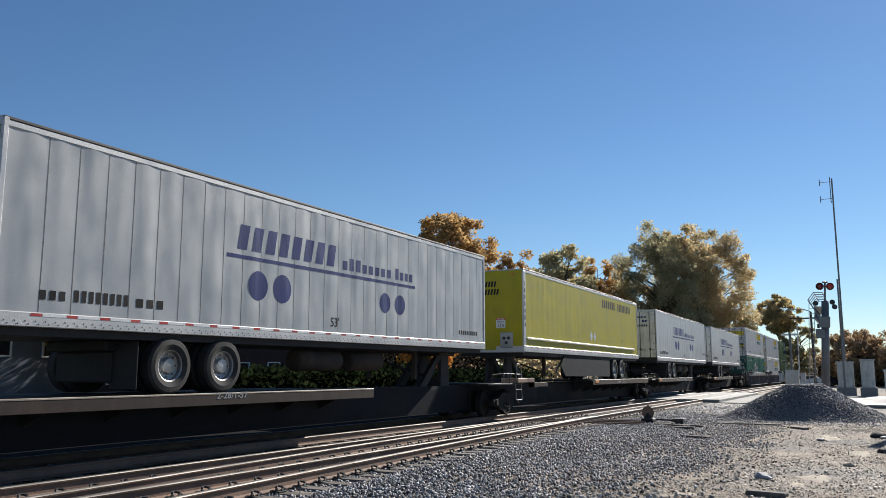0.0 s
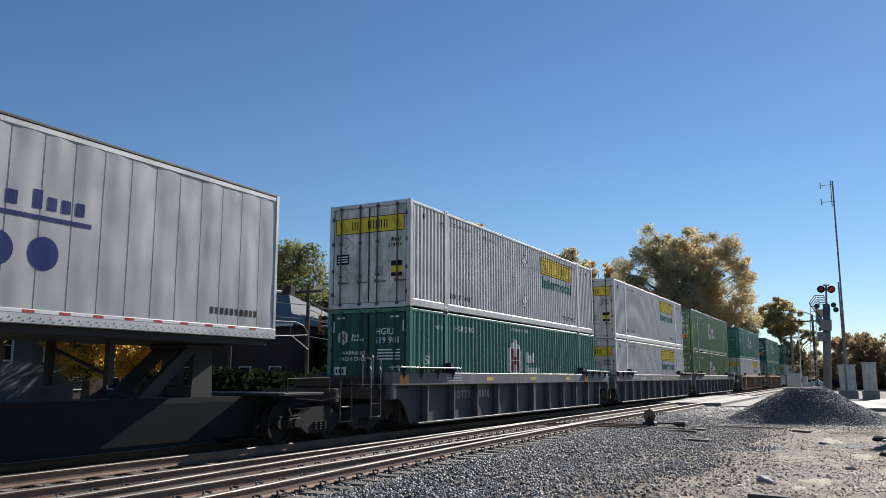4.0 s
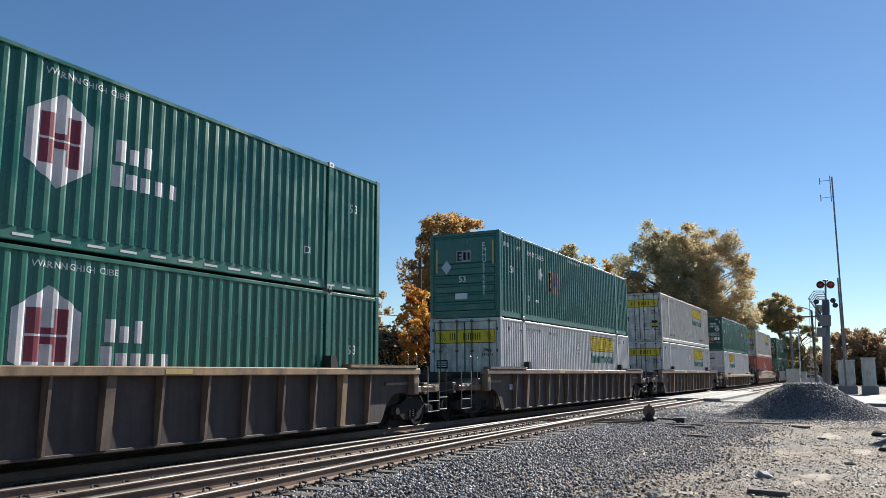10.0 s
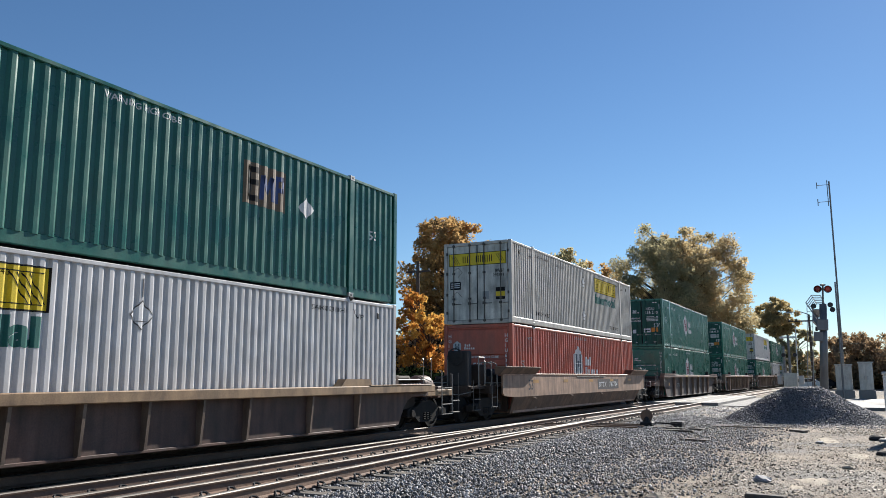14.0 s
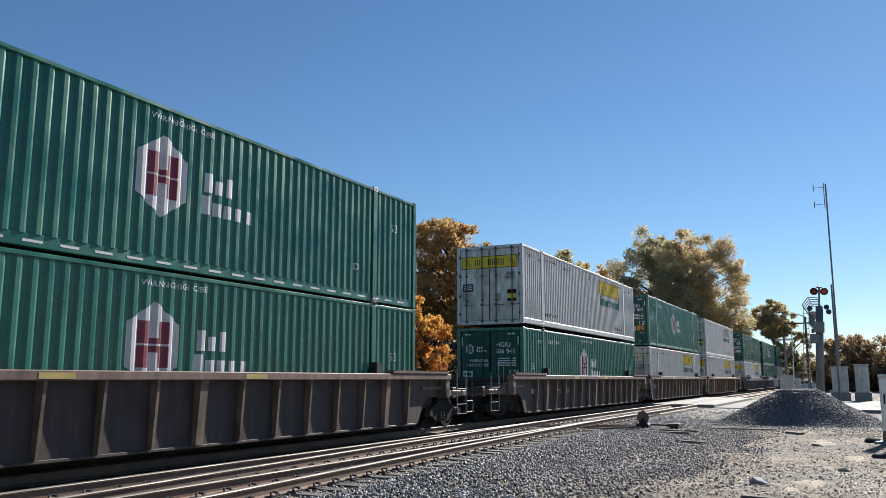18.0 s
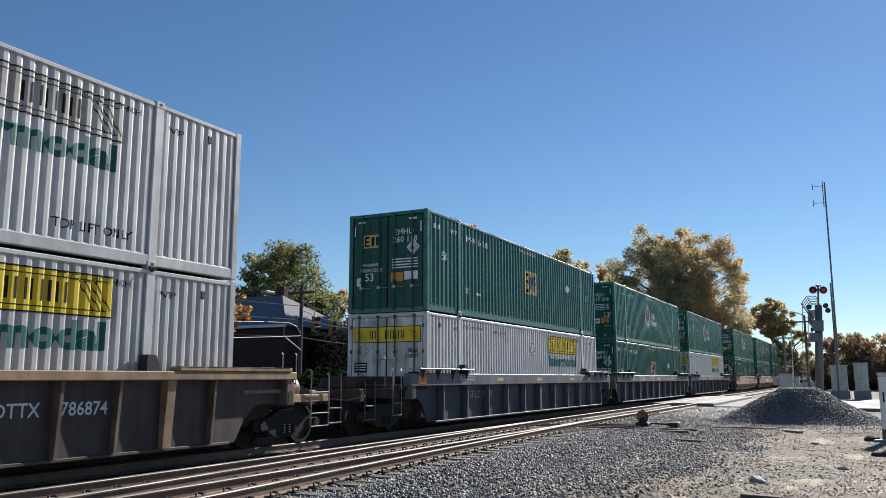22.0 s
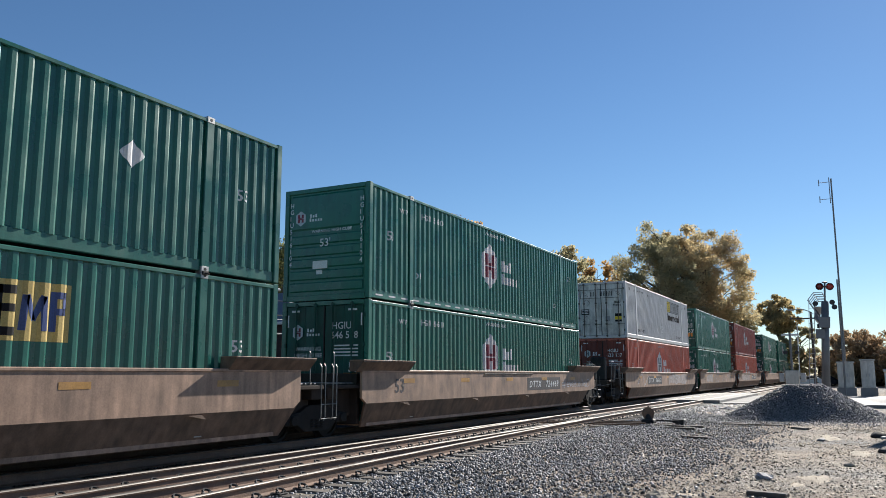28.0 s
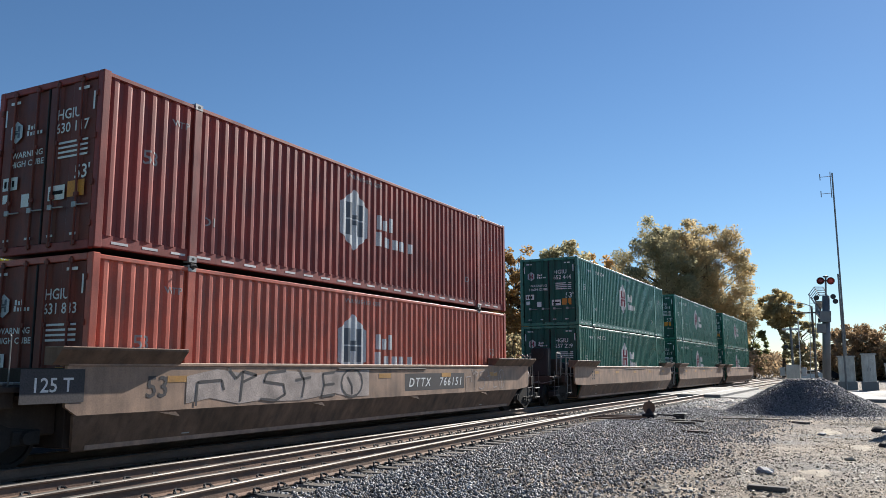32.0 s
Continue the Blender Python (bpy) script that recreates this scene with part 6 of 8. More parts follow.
def turnout(x):
    return 0.95 * (max(0.0, 30.0 - x) / 23.5) ** 1.65


def bed(x, y):
    """Height of the ground."""
    z = -0.34
    if y > 3.0:
        k = min(1.0, max(0.0, (y - 4.4) / 1.9))
        z = -0.34 + 0.135 * k * k * (3 - 2 * k)
    if y > 14.6:
        k = min(1.0, (y - 14.6) / 2.0)
        z = -0.205 - 0.145 * k
    if 45.0 < x < 65.0 and -70 < y < 14.6:
        z = min(z, -0.30) if y < 5 else z
    d = abs(x) + abs(y)
    if d < 200 and not (6.4 < y < 14.6):
        z += 0.035 * noise.noise((x * 0.35, y * 0.35, 0)) + 0.02 * noise.noise((x * 1.3, y * 1.3, 3))
    return z


def dirt_ground():
    """Bare dirt with gravel worked into it."""
    m = bpy.data.materials.new("gravelly_dirt")
    m.use_nodes = True
    t, n = m.node_tree, m.node_tree.nodes
    bs = n["Principled BSDF"]
    bs.inputs["Roughness"].default_value = 0.9
    tc = n.new("ShaderNodeTexCoord")

    def tex(kind, scale, **kw):
        x = n.new(kind)
        x.inputs["Scale"].default_value = scale
        t.links.new(tc.outputs["Object"], x.inputs["Vector"])
        return x

    patch, mid, grain, stone = tex("ShaderNodeTexNoise", 0.28), tex("ShaderNodeTexNoise", 2.0), tex("ShaderNodeTexNoise", 60.0), tex("ShaderNodeTexVoronoi", 34.0)
    patch.inputs["Detail"].default_value = 6.0

    def rng(src, a, b, lo=0.0, hi=1.0):
        r = n.new("ShaderNodeMapRange")
        for k, v in zip((1, 2, 3, 4), (a, b, lo, hi)):
            r.inputs[k].default_value = v
        t.links.new(src, r.inputs[0])
        return r.outputs[0]

    def mix(fac, a, b):
        x = n.new("ShaderNodeMix")
        x.data_type = "RGBA"
        t.links.new(fac, x.inputs["Factor"])
        for key, v in (("A", a), ("B", b)):
            if isinstance(v, tuple):
                x.inputs[key].default_value = (*v, 1)
            else:
                t.links.new(v, x.inputs[key])
        return x.outputs["Result"]

    soil = mix(rng(mid.outputs[0], 0.3, 0.7), (0.255, 0.187, 0.132), (0.465, 0.38, 0.277))
    grit = mix(rng(stone.outputs["Color"], 0.0, 1.0), (0.085, 0.077, 0.07), (0.40, 0.365, 0.32))
    c = mix(rng(patch.outputs[0], 0.38, 0.60), grit, soil)
    chip = tex("ShaderNodeTexVoronoi", 75.0)
    c = mix(rng(chip.outputs["Color"], 0.35, 0.95, 0.0, 0.5), c, (0.12, 0.11, 0.105))
    c2 = n.new("ShaderNodeVectorMath")
    c2.operation = "SCALE"
    t.links.new(c, c2.inputs[0])
    t.links.new(rng(grain.outputs[0], 0.3, 0.7, 0.7, 1.2), c2.inputs["Scale"])
    t.links.new(c2.outputs[0], bs.inputs["Base Color"])
    bp = n.new("ShaderNodeBump")
    bp.inputs["Strength"].default_value, bp.inputs["Distance"].default_value = 0.6, 0.03
    both = n.new("ShaderNodeMath")
    both.operation = "ADD"
    t.links.new(stone.outputs["Distance"], both.inputs[0])
    t.links.new(chip.outputs["Distance"], both.inputs[1])
    t.links.new(both.outputs[0], bp.inputs["Height"])
    t.links.new(bp.outputs[0], bs.inputs["Normal"])
    return m


DIRT = dirt_ground()
SAND = mat("pale_bare_sand", (0.46, 0.385, 0.29), 0.9, var=0.3, scale=2.0, fine=70, fvar=0.25, bump=0.4, spec=0.2, dirt=(0.25, 0.20, 0.15), dirt_amount=0.5)
STONE = mat("grey_ballast_stone", (0.19, 0.192, 0.20), 0.62, var=0.3, scale=0.5, fine=60, fvar=0.2, bump=0.2, island=0.85)
TROD = mat("trodden_gravel_stone", (0.20, 0.169, 0.134), 0.68, var=0.3, scale=0.5, fine=60, fvar=0.2, bump=0.2, island=0.8)
STONEW = mat("mixed_gravel_stone", (0.29, 0.233, 0.17), 0.8, var=0.3, scale=0.5, fine=60, fvar=0.2, bump=0.2, island=0.65)
DARKST = mat("dark_crushed_stone", (0.195, 0.19, 0.196), 0.7, var=0.3, scale=0.5, fine=60, fvar=0.2, bump=0.2, island=0.7)
# Near-black stone: for the train's bed the shade is put into the colour
BLACKST = mat("oil_stained_ballast", (0.03, 0.028, 0.028), 0.8, var=0.3, scale=0.5, fine=60, fvar=0.2, bump=0.2, island=0.7, spec=0.1)
ASPH = mat("pale_worn_asphalt", (0.20, 0.19, 0.18), 0.75, var=0.2, scale=0.4, fine=120, fvar=0.25, bump=0.3, dirt=(0.12, 0.115, 0.11), dirt_amount=0.5)
CONC = mat("crossing_concrete", (0.25, 0.24, 0.225), 0.7, var=0.2, scale=0.6, fine=90, fvar=0.15, bump=0.2, dirt=(0.25, 0.23, 0.21), dirt_amount=0.4)


def ground():
    xs = np.concatenate([[-900, -400, -150, -60, -25], np.arange(-10, 70, 0.5), np.arange(70, 130, 3), [150, 200, 300, 500, 900, 2000]])
    ys = np.concatenate([[-900, -300, -100, -40], np.arange(-15, 18, 0.4), np.arange(18, 70, 3), [100, 200, 400, 900]])
    s = Shape()
    vs = [(x, y, bed(x, y)) for x in xs for y in ys]
    m = len(ys)
    s.add(vs, [(i * m + j, (i + 1) * m + j, (i + 1) * m + j + 1, i * m + j + 1) for i in range(len(xs) - 1) for j in range(m - 1)])
    ob = part("ground", s, DIRT)
    smooth(ob)
    tagged(ob, "bare gravelly dirt beside the railway, pale where worn", "ground", kind="structure")


def sand_patches():
    """Pale bare sand worn through the gravel."""
    rng = random.Random(12)
    for cx, cy, rx, ry in ((14.95, 0.80, 0.52, 0.30), (14.0, 1.05, 0.30, 0.12), (20.1, 0.15, 0.9, 0.28), (24.6, 1.0, 1.5, 0.36), (12.3, 2.4, 0.4, 0.2)):
        n, rings = 30, 5
        ph = [rng.uniform(0, 6.3) for _ in range(4)]
        vs = [(cx, cy, bed(cx, cy) + 0.011)]
        for r in range(1, rings + 1):
            for k in range(n):
                a = 2 * math.pi * k / n
                q = r / rings * (1 + 0.22 * math.sin(3 * a + ph[0]) + 0.14 * math.sin(7 * a + ph[1]) + 0.08 * math.sin(12 * a + ph[2]))
                x, y = cx + rx * q * math.cos(a), cy + ry * q * math.sin(a)
                vs.append((x, y, bed(x, y) + 0.011 - 0.02 * (r / rings) ** 3))
        fs = [(0, 1 + k, 1 + (k + 1) % n) for k in range(n)]
        fs += [(1 + r * n + k, 1 + (r + 1) * n + k, 1 + (r + 1) * n + (k + 1) % n, 1 + r * n + (k + 1) % n) for r in range(rings - 1) for k in range(n)]
        ob = part("sand_patch", Shape().add(vs, fs), SAND)
        smooth(ob)
        tagged(ob, "patch of pale bare sand between the stones", "ground", kind="structure")


def stones(name, n, size, spot, material, label, seed, skew=1.0, half=False):
    """Many small angular stones as one mesh; spot(rng) gives x, y, z or None."""
    rng = np.random.default_rng(seed)
    pts = spot(rng, n)
    n = len(pts)
    octa = np.array([(1, 0.2, 0), (-1, 0, 0.2), (0, 1, 0.1), (0.2, -1, 0), (0, 0.1, 1), (0.1, 0, -1)], np.float32)
    faces = np.array([(0, 2, 4), (2, 1, 4), (1, 3, 4), (3, 0, 4), (2, 0, 5), (1, 2, 5), (3, 1, 5), (0, 3, 5)], np.int32)
    v = octa[None] * rng.uniform(0.55, 1.1, (n, 6, 1)) + rng.uniform(-0.25, 0.25, (n, 6, 3))
    v = v * ((size[0] + (size[1] - size[0]) * rng.random((n, 1, 1)) ** skew) / 1.8) * rng.uniform(0.6, 1.2, (n, 1, 3))
    if half:
        v, faces = v[:, :5] * np.array([1.15, 1.15, 0.75], np.float32), faces[:4]
        v[:, :4, 2] -= 0.15 * np.abs(v[:, 4:5, 2])
    q = rng.normal(size=(n, 4))
    if half:
        q[:, 1:3] *= 0.15
    q /= np.linalg.norm(q, axis=1)[:, None]
    w, x, y, z = q.T
    R = np.stack([np.stack([1 - 2 * (y * y + z * z), 2 * (x * y - z * w), 2 * (x * z + y * w)], -1),
                  np.stack([2 * (x * y + z * w), 1 - 2 * (x * x + z * z), 2 * (y * z - x * w)], -1),
                  np.stack([2 * (x * z - y * w), 2 * (y * z + x * w), 1 - 2 * (x * x + y * y)], -1)], 1)
    v = np.einsum("nij,nkj->nki", R, v) + pts[:, None, :]
    f = faces[None] + (np.arange(n) * v.shape[1])[:, None, None]
    me = fast_mesh(name, v.reshape(-1, 3), f.reshape(-1, 3), material, 3)
    return tagged(new(name, me), label, "gravel", kind="stuff")


def heights(x, y, lift):
    return np.array([bed(a, b) for a, b in zip(x, y)]) + lift


def ballast():
    def near(rng, n):
        x = 5.0 + 29 * rng.random(n) ** 1.5
        y = rng.uniform(2.0, 10.4, n)
        k = np.array([noise.noise((a * 0.5, b * 0.8, 6.1)) for a, b in zip(x, y)])
        keep = rng.random(n) < np.clip((y - 2.2 + 1.6 * k) / 3.2, 0.04, 1)
        x, y = x[keep], y[keep]
        d = np.array([turnout(a) for a in x])
        ok = np.ones(len(x), bool)
        for line in (A_Y, C_Y, A_Y - d, C_Y - d):
            ok &= np.abs(y - line) > 0.11
        off = (x - 2.0 + 0.26) % 0.52 - 0.26
        ok &= (np.abs(off) > 0.125) | (y < C_Y - d - 0.66) | (rng.random(len(x)) < 0.08)
        x, y = x[ok], y[ok]
        lift = np.where(y < C_Y - d[ok] - 0.62, 0.022, np.where(y < C_Y - d[ok] - 0.2, -0.012, 0.0))
        return np.stack([x, y, heights(x, y, rng.uniform(-0.015, 0.02, len(x))) + lift], 1)

    def bare(x, y):
        """Trodden patches with hardly a stone on them."""
        out = np.zeros(len(x), bool)
        for cx, cy, rx, ry in ((15.0, 0.88, 1.5, 0.42), (24.5, 0.25, 3.0, 0.75), (14.2, 2.85, 0.9, 0.35), (19.5, 1.5, 1.6, 0.3), (11.5, 0.6, 0.8, 0.4), (27.5, 1.6, 1.8, 0.5)):
            a = 0.35 * np.sin(7 * x + cx) + 0.25 * np.sin(13 * y + 5 * x)
            out |= ((x - cx) / rx) ** 2 + ((y - cy) / ry) ** 2 < 1 + a
        return out & (np.random.default_rng(3).random(len(x)) < 0.72)

    def scatter(rng, n):
        x = 7.0 + 24 * rng.random(n) ** 1.5
        y = rng.uniform(-2.0, 5.6, n)
        k = np.array([noise.noise((a * 0.28 + 5, b * 0.28, 1.7)) for a, b in zip(x, y)])
        keep = rng.random(n) < np.clip(0.50 - 0.2 * (y / 5) + 1.2 * k, 0.10, 1.0)
        keep &= ~bare(x, y)
        x, y = x[keep], y[keep]
        return np.stack([x, y, heights(x, y, rng.uniform(-0.012, 0.012, len(x)))], 1)

    def mixed(rng, n):
        x = 6.5 + 26 * rng.random(n) ** 1.25
        y = rng.uniform(-1.2, 5.4, n)
        k = np.array([noise.noise((a * 0.22 + 5, b * 0.35, 1.7)) for a, b in zip(x, y)])
        keep = rng.random(n) < np.clip(0.66 + (y - 1.6) / 4.0 + 1.8 * k, 0.16, 1.0)
        keep &= ~bare(x, y)
        x, y = x[keep], y[keep]
        return np.stack([x, y, heights(x, y, rng.uniform(-0.02, 0.008, len(x)))], 1)

    def far(rng, n):
        x = rng.uniform(30, 48, n)
        y = rng.uniform(3.6, 10.3, n)
        return np.stack([x, y, heights(x, y, 0.0)], 1)

    def pile(rng, n):
        a, r = rng.uniform(0, 2 * math.pi, n), np.sqrt(rng.random(n))
        x, y = 34.6 + 2.75 * r * np.cos(a), 2.1 + 3.1 * r * np.sin(a)
        return np.stack([x, y, mound(x, y) + rng.uniform(-0.02, 0.02, n)], 1)

    def skirt(rng, n):
        a, r = rng.uniform(0, 2 * math.pi, n), 0.8 + 0.75 * rng.random(n)
        x, y = 34.4 + 2.9 * r * np.cos(a), 2.4 + 3.4 * r * np.sin(a)
        return np.stack([x, y, heights(x, y, 0.0)], 1)

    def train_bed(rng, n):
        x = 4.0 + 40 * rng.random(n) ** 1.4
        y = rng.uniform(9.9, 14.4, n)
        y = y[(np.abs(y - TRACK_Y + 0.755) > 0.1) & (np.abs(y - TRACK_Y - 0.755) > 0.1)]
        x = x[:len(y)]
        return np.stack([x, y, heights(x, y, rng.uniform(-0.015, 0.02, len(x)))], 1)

    stones("ballast", 97000, (0.032, 0.076), near, STONE, "crushed grey ballast stones along the empty track", 1)
    stones("loose_gravel", 185000, (0.012, 0.062), scatter, STONEW, "loose pale and grey gravel scattered on the dirt", 2, 3.2, True)
    stones("mixed_gravel", 105000, (0.022, 0.07), mixed, TROD, "grey-brown crushed stones trodden into the dirt", 8, 1.6, True)
    stones("far_ballast", 9000, (0.06, 0.11), far, STONE, "crushed grey ballast further along the track", 3, 1.0, True)
    stones("train_ballast", 14000, (0.05, 0.09), train_bed, BLACKST, "near-black ballast under the train, shade in its colour", 6)
    s = Shape()
    n = 28
    vs = [(34.6 + 2.75 * r / 8 * math.cos(2 * math.pi * k / n), 2.1 + 3.15 * r / 8 * math.sin(2 * math.pi * k / n), 0.0) for r in range(9) for k in range(n)]
    vs = [(x, y, float(mound(np.array([x]), np.array([y]))[0]) - 0.03) for x, y, z in vs]
    s.add(vs, [(r * n + k, r * n + (k + 1) % n, (r + 1) * n + (k + 1) % n, (r + 1) * n + k) for r in range(8) for k in range(n)])
    core = part("stone_mound", s, DARKST)
    tagged(core, "heap of dark crushed stone dumped beside the crossing", "gravel pile")
    stones("heaped_stones", 22000, (0.04, 0.10), pile, DARKST, "dark crushed stones heaped up loosely", 4)
    stones("spilled_stones", 4000, (0.04, 0.10), skirt, DARKST, "dark stones spilled round the heap", 5)


def mound(x, y):
    u, v = (x - 34.6) / 2.75, (y - 2.1) / 3.15
    r = np.sqrt(u * u + v * v)
    h = np.clip(1 - r, 0, 1)
    h = np.minimum(1.0, 1.28 * h) ** 1.1 * 1.30
    bump = np.array([0.10 * noise.noise((a * 0.9, b * 0.9, 9)) for a, b in zip(x, y)])
    return -0.36 + h + bump * np.clip(h * 3, 0, 1)


RAIL_SEC = [(-0.070, -0.172), (0.070, -0.172), (0.070, -0.160), (0.012, -0.140), (0.010, -0.045), (0.034, -0.035), (0.038, -0.016), (-0.038, -0.016), (-0.034, -0.035), (-0.010, -0.045), (-0.012, -0.140), (-0.070, -0.160)]
RAIL_HEAD = [(-0.038, -0.016), (-0.032, -0.006), (-0.021, 0.0), (0.021, 0.0), (0.032, -0.006), (0.038, -0.016)]


def rail(parent, path, name="rail"):
    s = Shape()
    n = len(RAIL_SEC)
    vs = [(x, y + a, b) for x, y in path for a, b in RAIL_SEC]
    fs = [(i * n + j, i * n + (j + 1) % n, (i + 1) * n + (j + 1) % n, (i + 1) * n + j) for i in range(len(path) - 1) for j in range(n) if j != 6]
    s.add(vs, fs)
    r = part(name, s, RAILSIDE, parent)
    h = Shape()
    k = len(path)
    h.add([(x, y + a, b) for a, b in RAIL_HEAD for x, y in path], [(j * k + i, j * k + i + 1, (j + 1) * k + i + 1, (j + 1) * k + i) for j in range(5) for i in range(k - 1)])
    part("running_surface", h, RAILTOP, r, "bright polished running surface")
    return r


TIE_ME = {}


def tie(parent, x, y0, y1, rng):
    L = round(y1 - y0, 1)
    if L not in TIE_ME:
        TIE_ME[L] = Shape().block(-0.115, 0.115, 0, L, -0.40, -0.175, 0.012).mesh("sleeper")
    o = part("sleeper", TIE_ME[L], TIE, parent, at=(x + rng.uniform(-0.02, 0.02), y0 + rng.uniform(-0.06, 0.06), rng.uniform(-0.012, 0.004)))
    o.rotation_euler = (0, 0, rng.uniform(-0.012, 0.012))


CLIP_ME = None


def tracks():
    global CLIP_ME
    rng = random.Random(7)
    near, train_t = base("empty_railway_track"), base("train_track")
    tagged(near, "empty railway track with a turnout, rusty rails on wooden sleepers", "railway track", kind="structure")
    tagged(train_t, "railway track under the passing train", "railway track", kind="structure")
    xs = [-40 + i * 2 for i in range(30)] + [20 + i for i in range(12)] + [40, 60, 100, 200, 400, 900]
    rail(near, [(x, A_Y) for x in xs])
    rail(near, [(x, C_Y) for x in xs if x <= 22] + [(26, C_Y + 0.055)], "switch_rail")
    rail(near, [(x, A_Y - turnout(x)) for x in xs if x <= 24] + [(26, A_Y - 0.06)], "switch_rail")
    rail(near, [(x, C_Y - turnout(x)) for x in xs])
    for y in (-0.755, 0.755):
        rail(train_t, [(x, TRACK_Y + y) for x in (-60, 0, 60, 200, 500, 900)])
    x = 2.0
    while x < 62:
        if not 46.5 < x < 63:
            long = x < 30
            tie(near, x, C_Y - turnout(x) - 0.62 if long else 7.35, 10.05 if long else 9.95, rng)
        x += 0.52
    x = 3.0
    while x < 60:
        tie(train_t, x, TRACK_Y - 1.3, TRACK_Y + 1.3, rng)
        x += 0.56
    s = Shape()
    s.block(-0.10, 0.10, -0.19, 0.19, -0.176, -0.160, 0.004)
    for d in (-1, 1):
        pts = [(-0.05, d * 0.13, -0.16), (-0.05, d * 0.10, -0.115), (0.0, d * 0.075, -0.105), (0.05, d * 0.10, -0.115), (0.04, d * 0.15, -0.13), (-0.01, d * 0.16, -0.16)]
        s.pipe(pts, 0.017, 5)
        s.block(-0.085, -0.055, d * 0.12 - 0.015, d * 0.12 + 0.015, -0.165, -0.13, 0.004).block(0.055, 0.085, d * 0.14 - 0.015, d * 0.14 + 0.015, -0.165, -0.13, 0.004)
    CLIP_ME = s.mesh("rail_fastening")
    x = 2.0
    while x < 36:
        for y in [C_Y - turnout(x), A_Y] + ([C_Y, A_Y - turnout(x)] if x < 24 else []):
            if not (y == A_Y and x > 30):
                part("rail_fastening", CLIP_ME, BLACK, near, at=(x, y, 0))
        x += 0.52
    # slide plates and rods at the switch points
    for i in range(6):
        part("slide_plate", Shape().block(22.3 + i * 0.52, 22.5 + i * 0.52, C_Y - 0.35, C_Y + 0.3, -0.172, -0.15, 0.006), RAILSIDE, near)
    for xx in (24.6, 25.4):
        part("switch_rod", Shape().bar((xx, 6.1, -0.12), (xx, A_Y - 0.1, -0.12), 0.022), RAILSIDE, near)


def roads():
    s = Shape().prism([(46.0, -70.0), (64.0, -70.0), (64.0, 7.0), (46.0, 7.0)], "z", -0.55, -0.16)
    tagged(part("road", s, ASPH), "pale worn asphalt road over the level crossing", "road", kind="structure")
    s = Shape().prism([(46.0, 14.6), (64.0, 14.6), (64.0, 80.0), (46.0, 80.0)], "z", -0.55, -0.16)
    tagged(part("road", s, ASPH), "asphalt road beyond the level crossing", "road", kind="structure")
    c = base("level_crossing")
    tagged(c, "concrete level crossing panels flush with the rails", "level crossing", kind="structure")
    for y0, y1 in ((7.0, C_Y - 0.045), (C_Y + 0.10, A_Y - 0.10), (A_Y + 0.045, TRACK_Y - 0.81), (TRACK_Y - 0.66, TRACK_Y + 0.66), (TRACK_Y + 0.80, 14.6)):
        for k in range(6):
            part("crossing_panel", Shape().block(46.0 + k * 3.0 + 0.01, 49.0 + k * 3.0 - 0.01, y0, y1, -0.3, -0.012, 0.012), CONC, c)
    # Added strip: the darkness behind the train is put into its colour
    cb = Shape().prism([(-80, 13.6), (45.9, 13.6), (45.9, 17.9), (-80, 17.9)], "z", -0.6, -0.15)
    tagged(part("cinder_strip", cb, BLACKBED), "added near-black ground strip between the train and the street", "ground", kind="structure")
    st = Shape().prism([(-80, 18.0), (46.0, 18.0), (46.0, 25.5), (-80, 25.5)], "z", -0.5, -0.22)
    tagged(part("street", st, ASPH), "pale street running behind the train", "road", kind="structure")
    kerb = Shape().block(-80, 45.8, 25.5, 25.7, -0.5, -0.08, 0.02)
    tagged(part("kerb", kerb, CONC), "pale concrete kerb along the street", "kerb", kind="structure")
    g = Shape().prism([(-80, 25.7), (200, 25.7), (200, 90), (-80, 90)], "z", -0.5, -0.12)
    tagged(part("lawn", g, GRASS), "dull green lawn before the houses", "lawn", kind="structure")


# near black, standing for the shade behind the train
BLACKBED = mat("dark_oily_cinder", (0.014, 0.014, 0.015), 0.95, spec=0.05, var=0.35, scale=1.0, fine=50, fvar=0.3, bump=0.6)
GRASS = mat("autumn_grass", (0.075, 0.085, 0.03), 0.9, var=0.3, scale=0.5, fine=50, fvar=0.3, bump=0.6, dirt=(0.16, 0.11, 0.05), dirt_amount=0.5)
COREFILL = mat("dark_twig_tangle", (0.018, 0.016, 0.011), 0.95, var=0.4, scale=3, fine=20, fvar=0.4, spec=0.1, bump=0.8)
BARK = mat("grey_brown_bark", (0.075, 0.058, 0.045), 0.9, var=0.3, scale=2, fine=25, fvar=0.3, bump=0.7)
L_GREEN = leaf_mat("dark_green_leaves", (0.12, 0.15, 0.07), (0.30, 0.29, 0.13))
# Near-black tint: the dark band behind the train is put into the leaves
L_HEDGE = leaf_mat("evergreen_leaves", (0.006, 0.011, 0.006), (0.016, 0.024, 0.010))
L_LOCUST = leaf_mat("yellow_green_leaves", (0.17, 0.21, 0.03), (0.42, 0.36, 0.06))
L_ORANGE = leaf_mat("orange_leaves", (0.50, 0.22, 0.06), (0.66, 0.40, 0.10))
L_MAPLE = leaf_mat("orange_gold_maple_leaves", (0.50, 0.20, 0.065), (0.66, 0.37, 0.12), (0.66, 0.44, 0.08), (2.2, 6.0))
L_PINK = leaf_mat("salmon_leaves", (0.50, 0.20, 0.10), (0.55, 0.34, 0.10))
L_OAK = leaf_mat("russet_leaves", (0.35, 0.23, 0.11), (0.58, 0.38, 0.16))
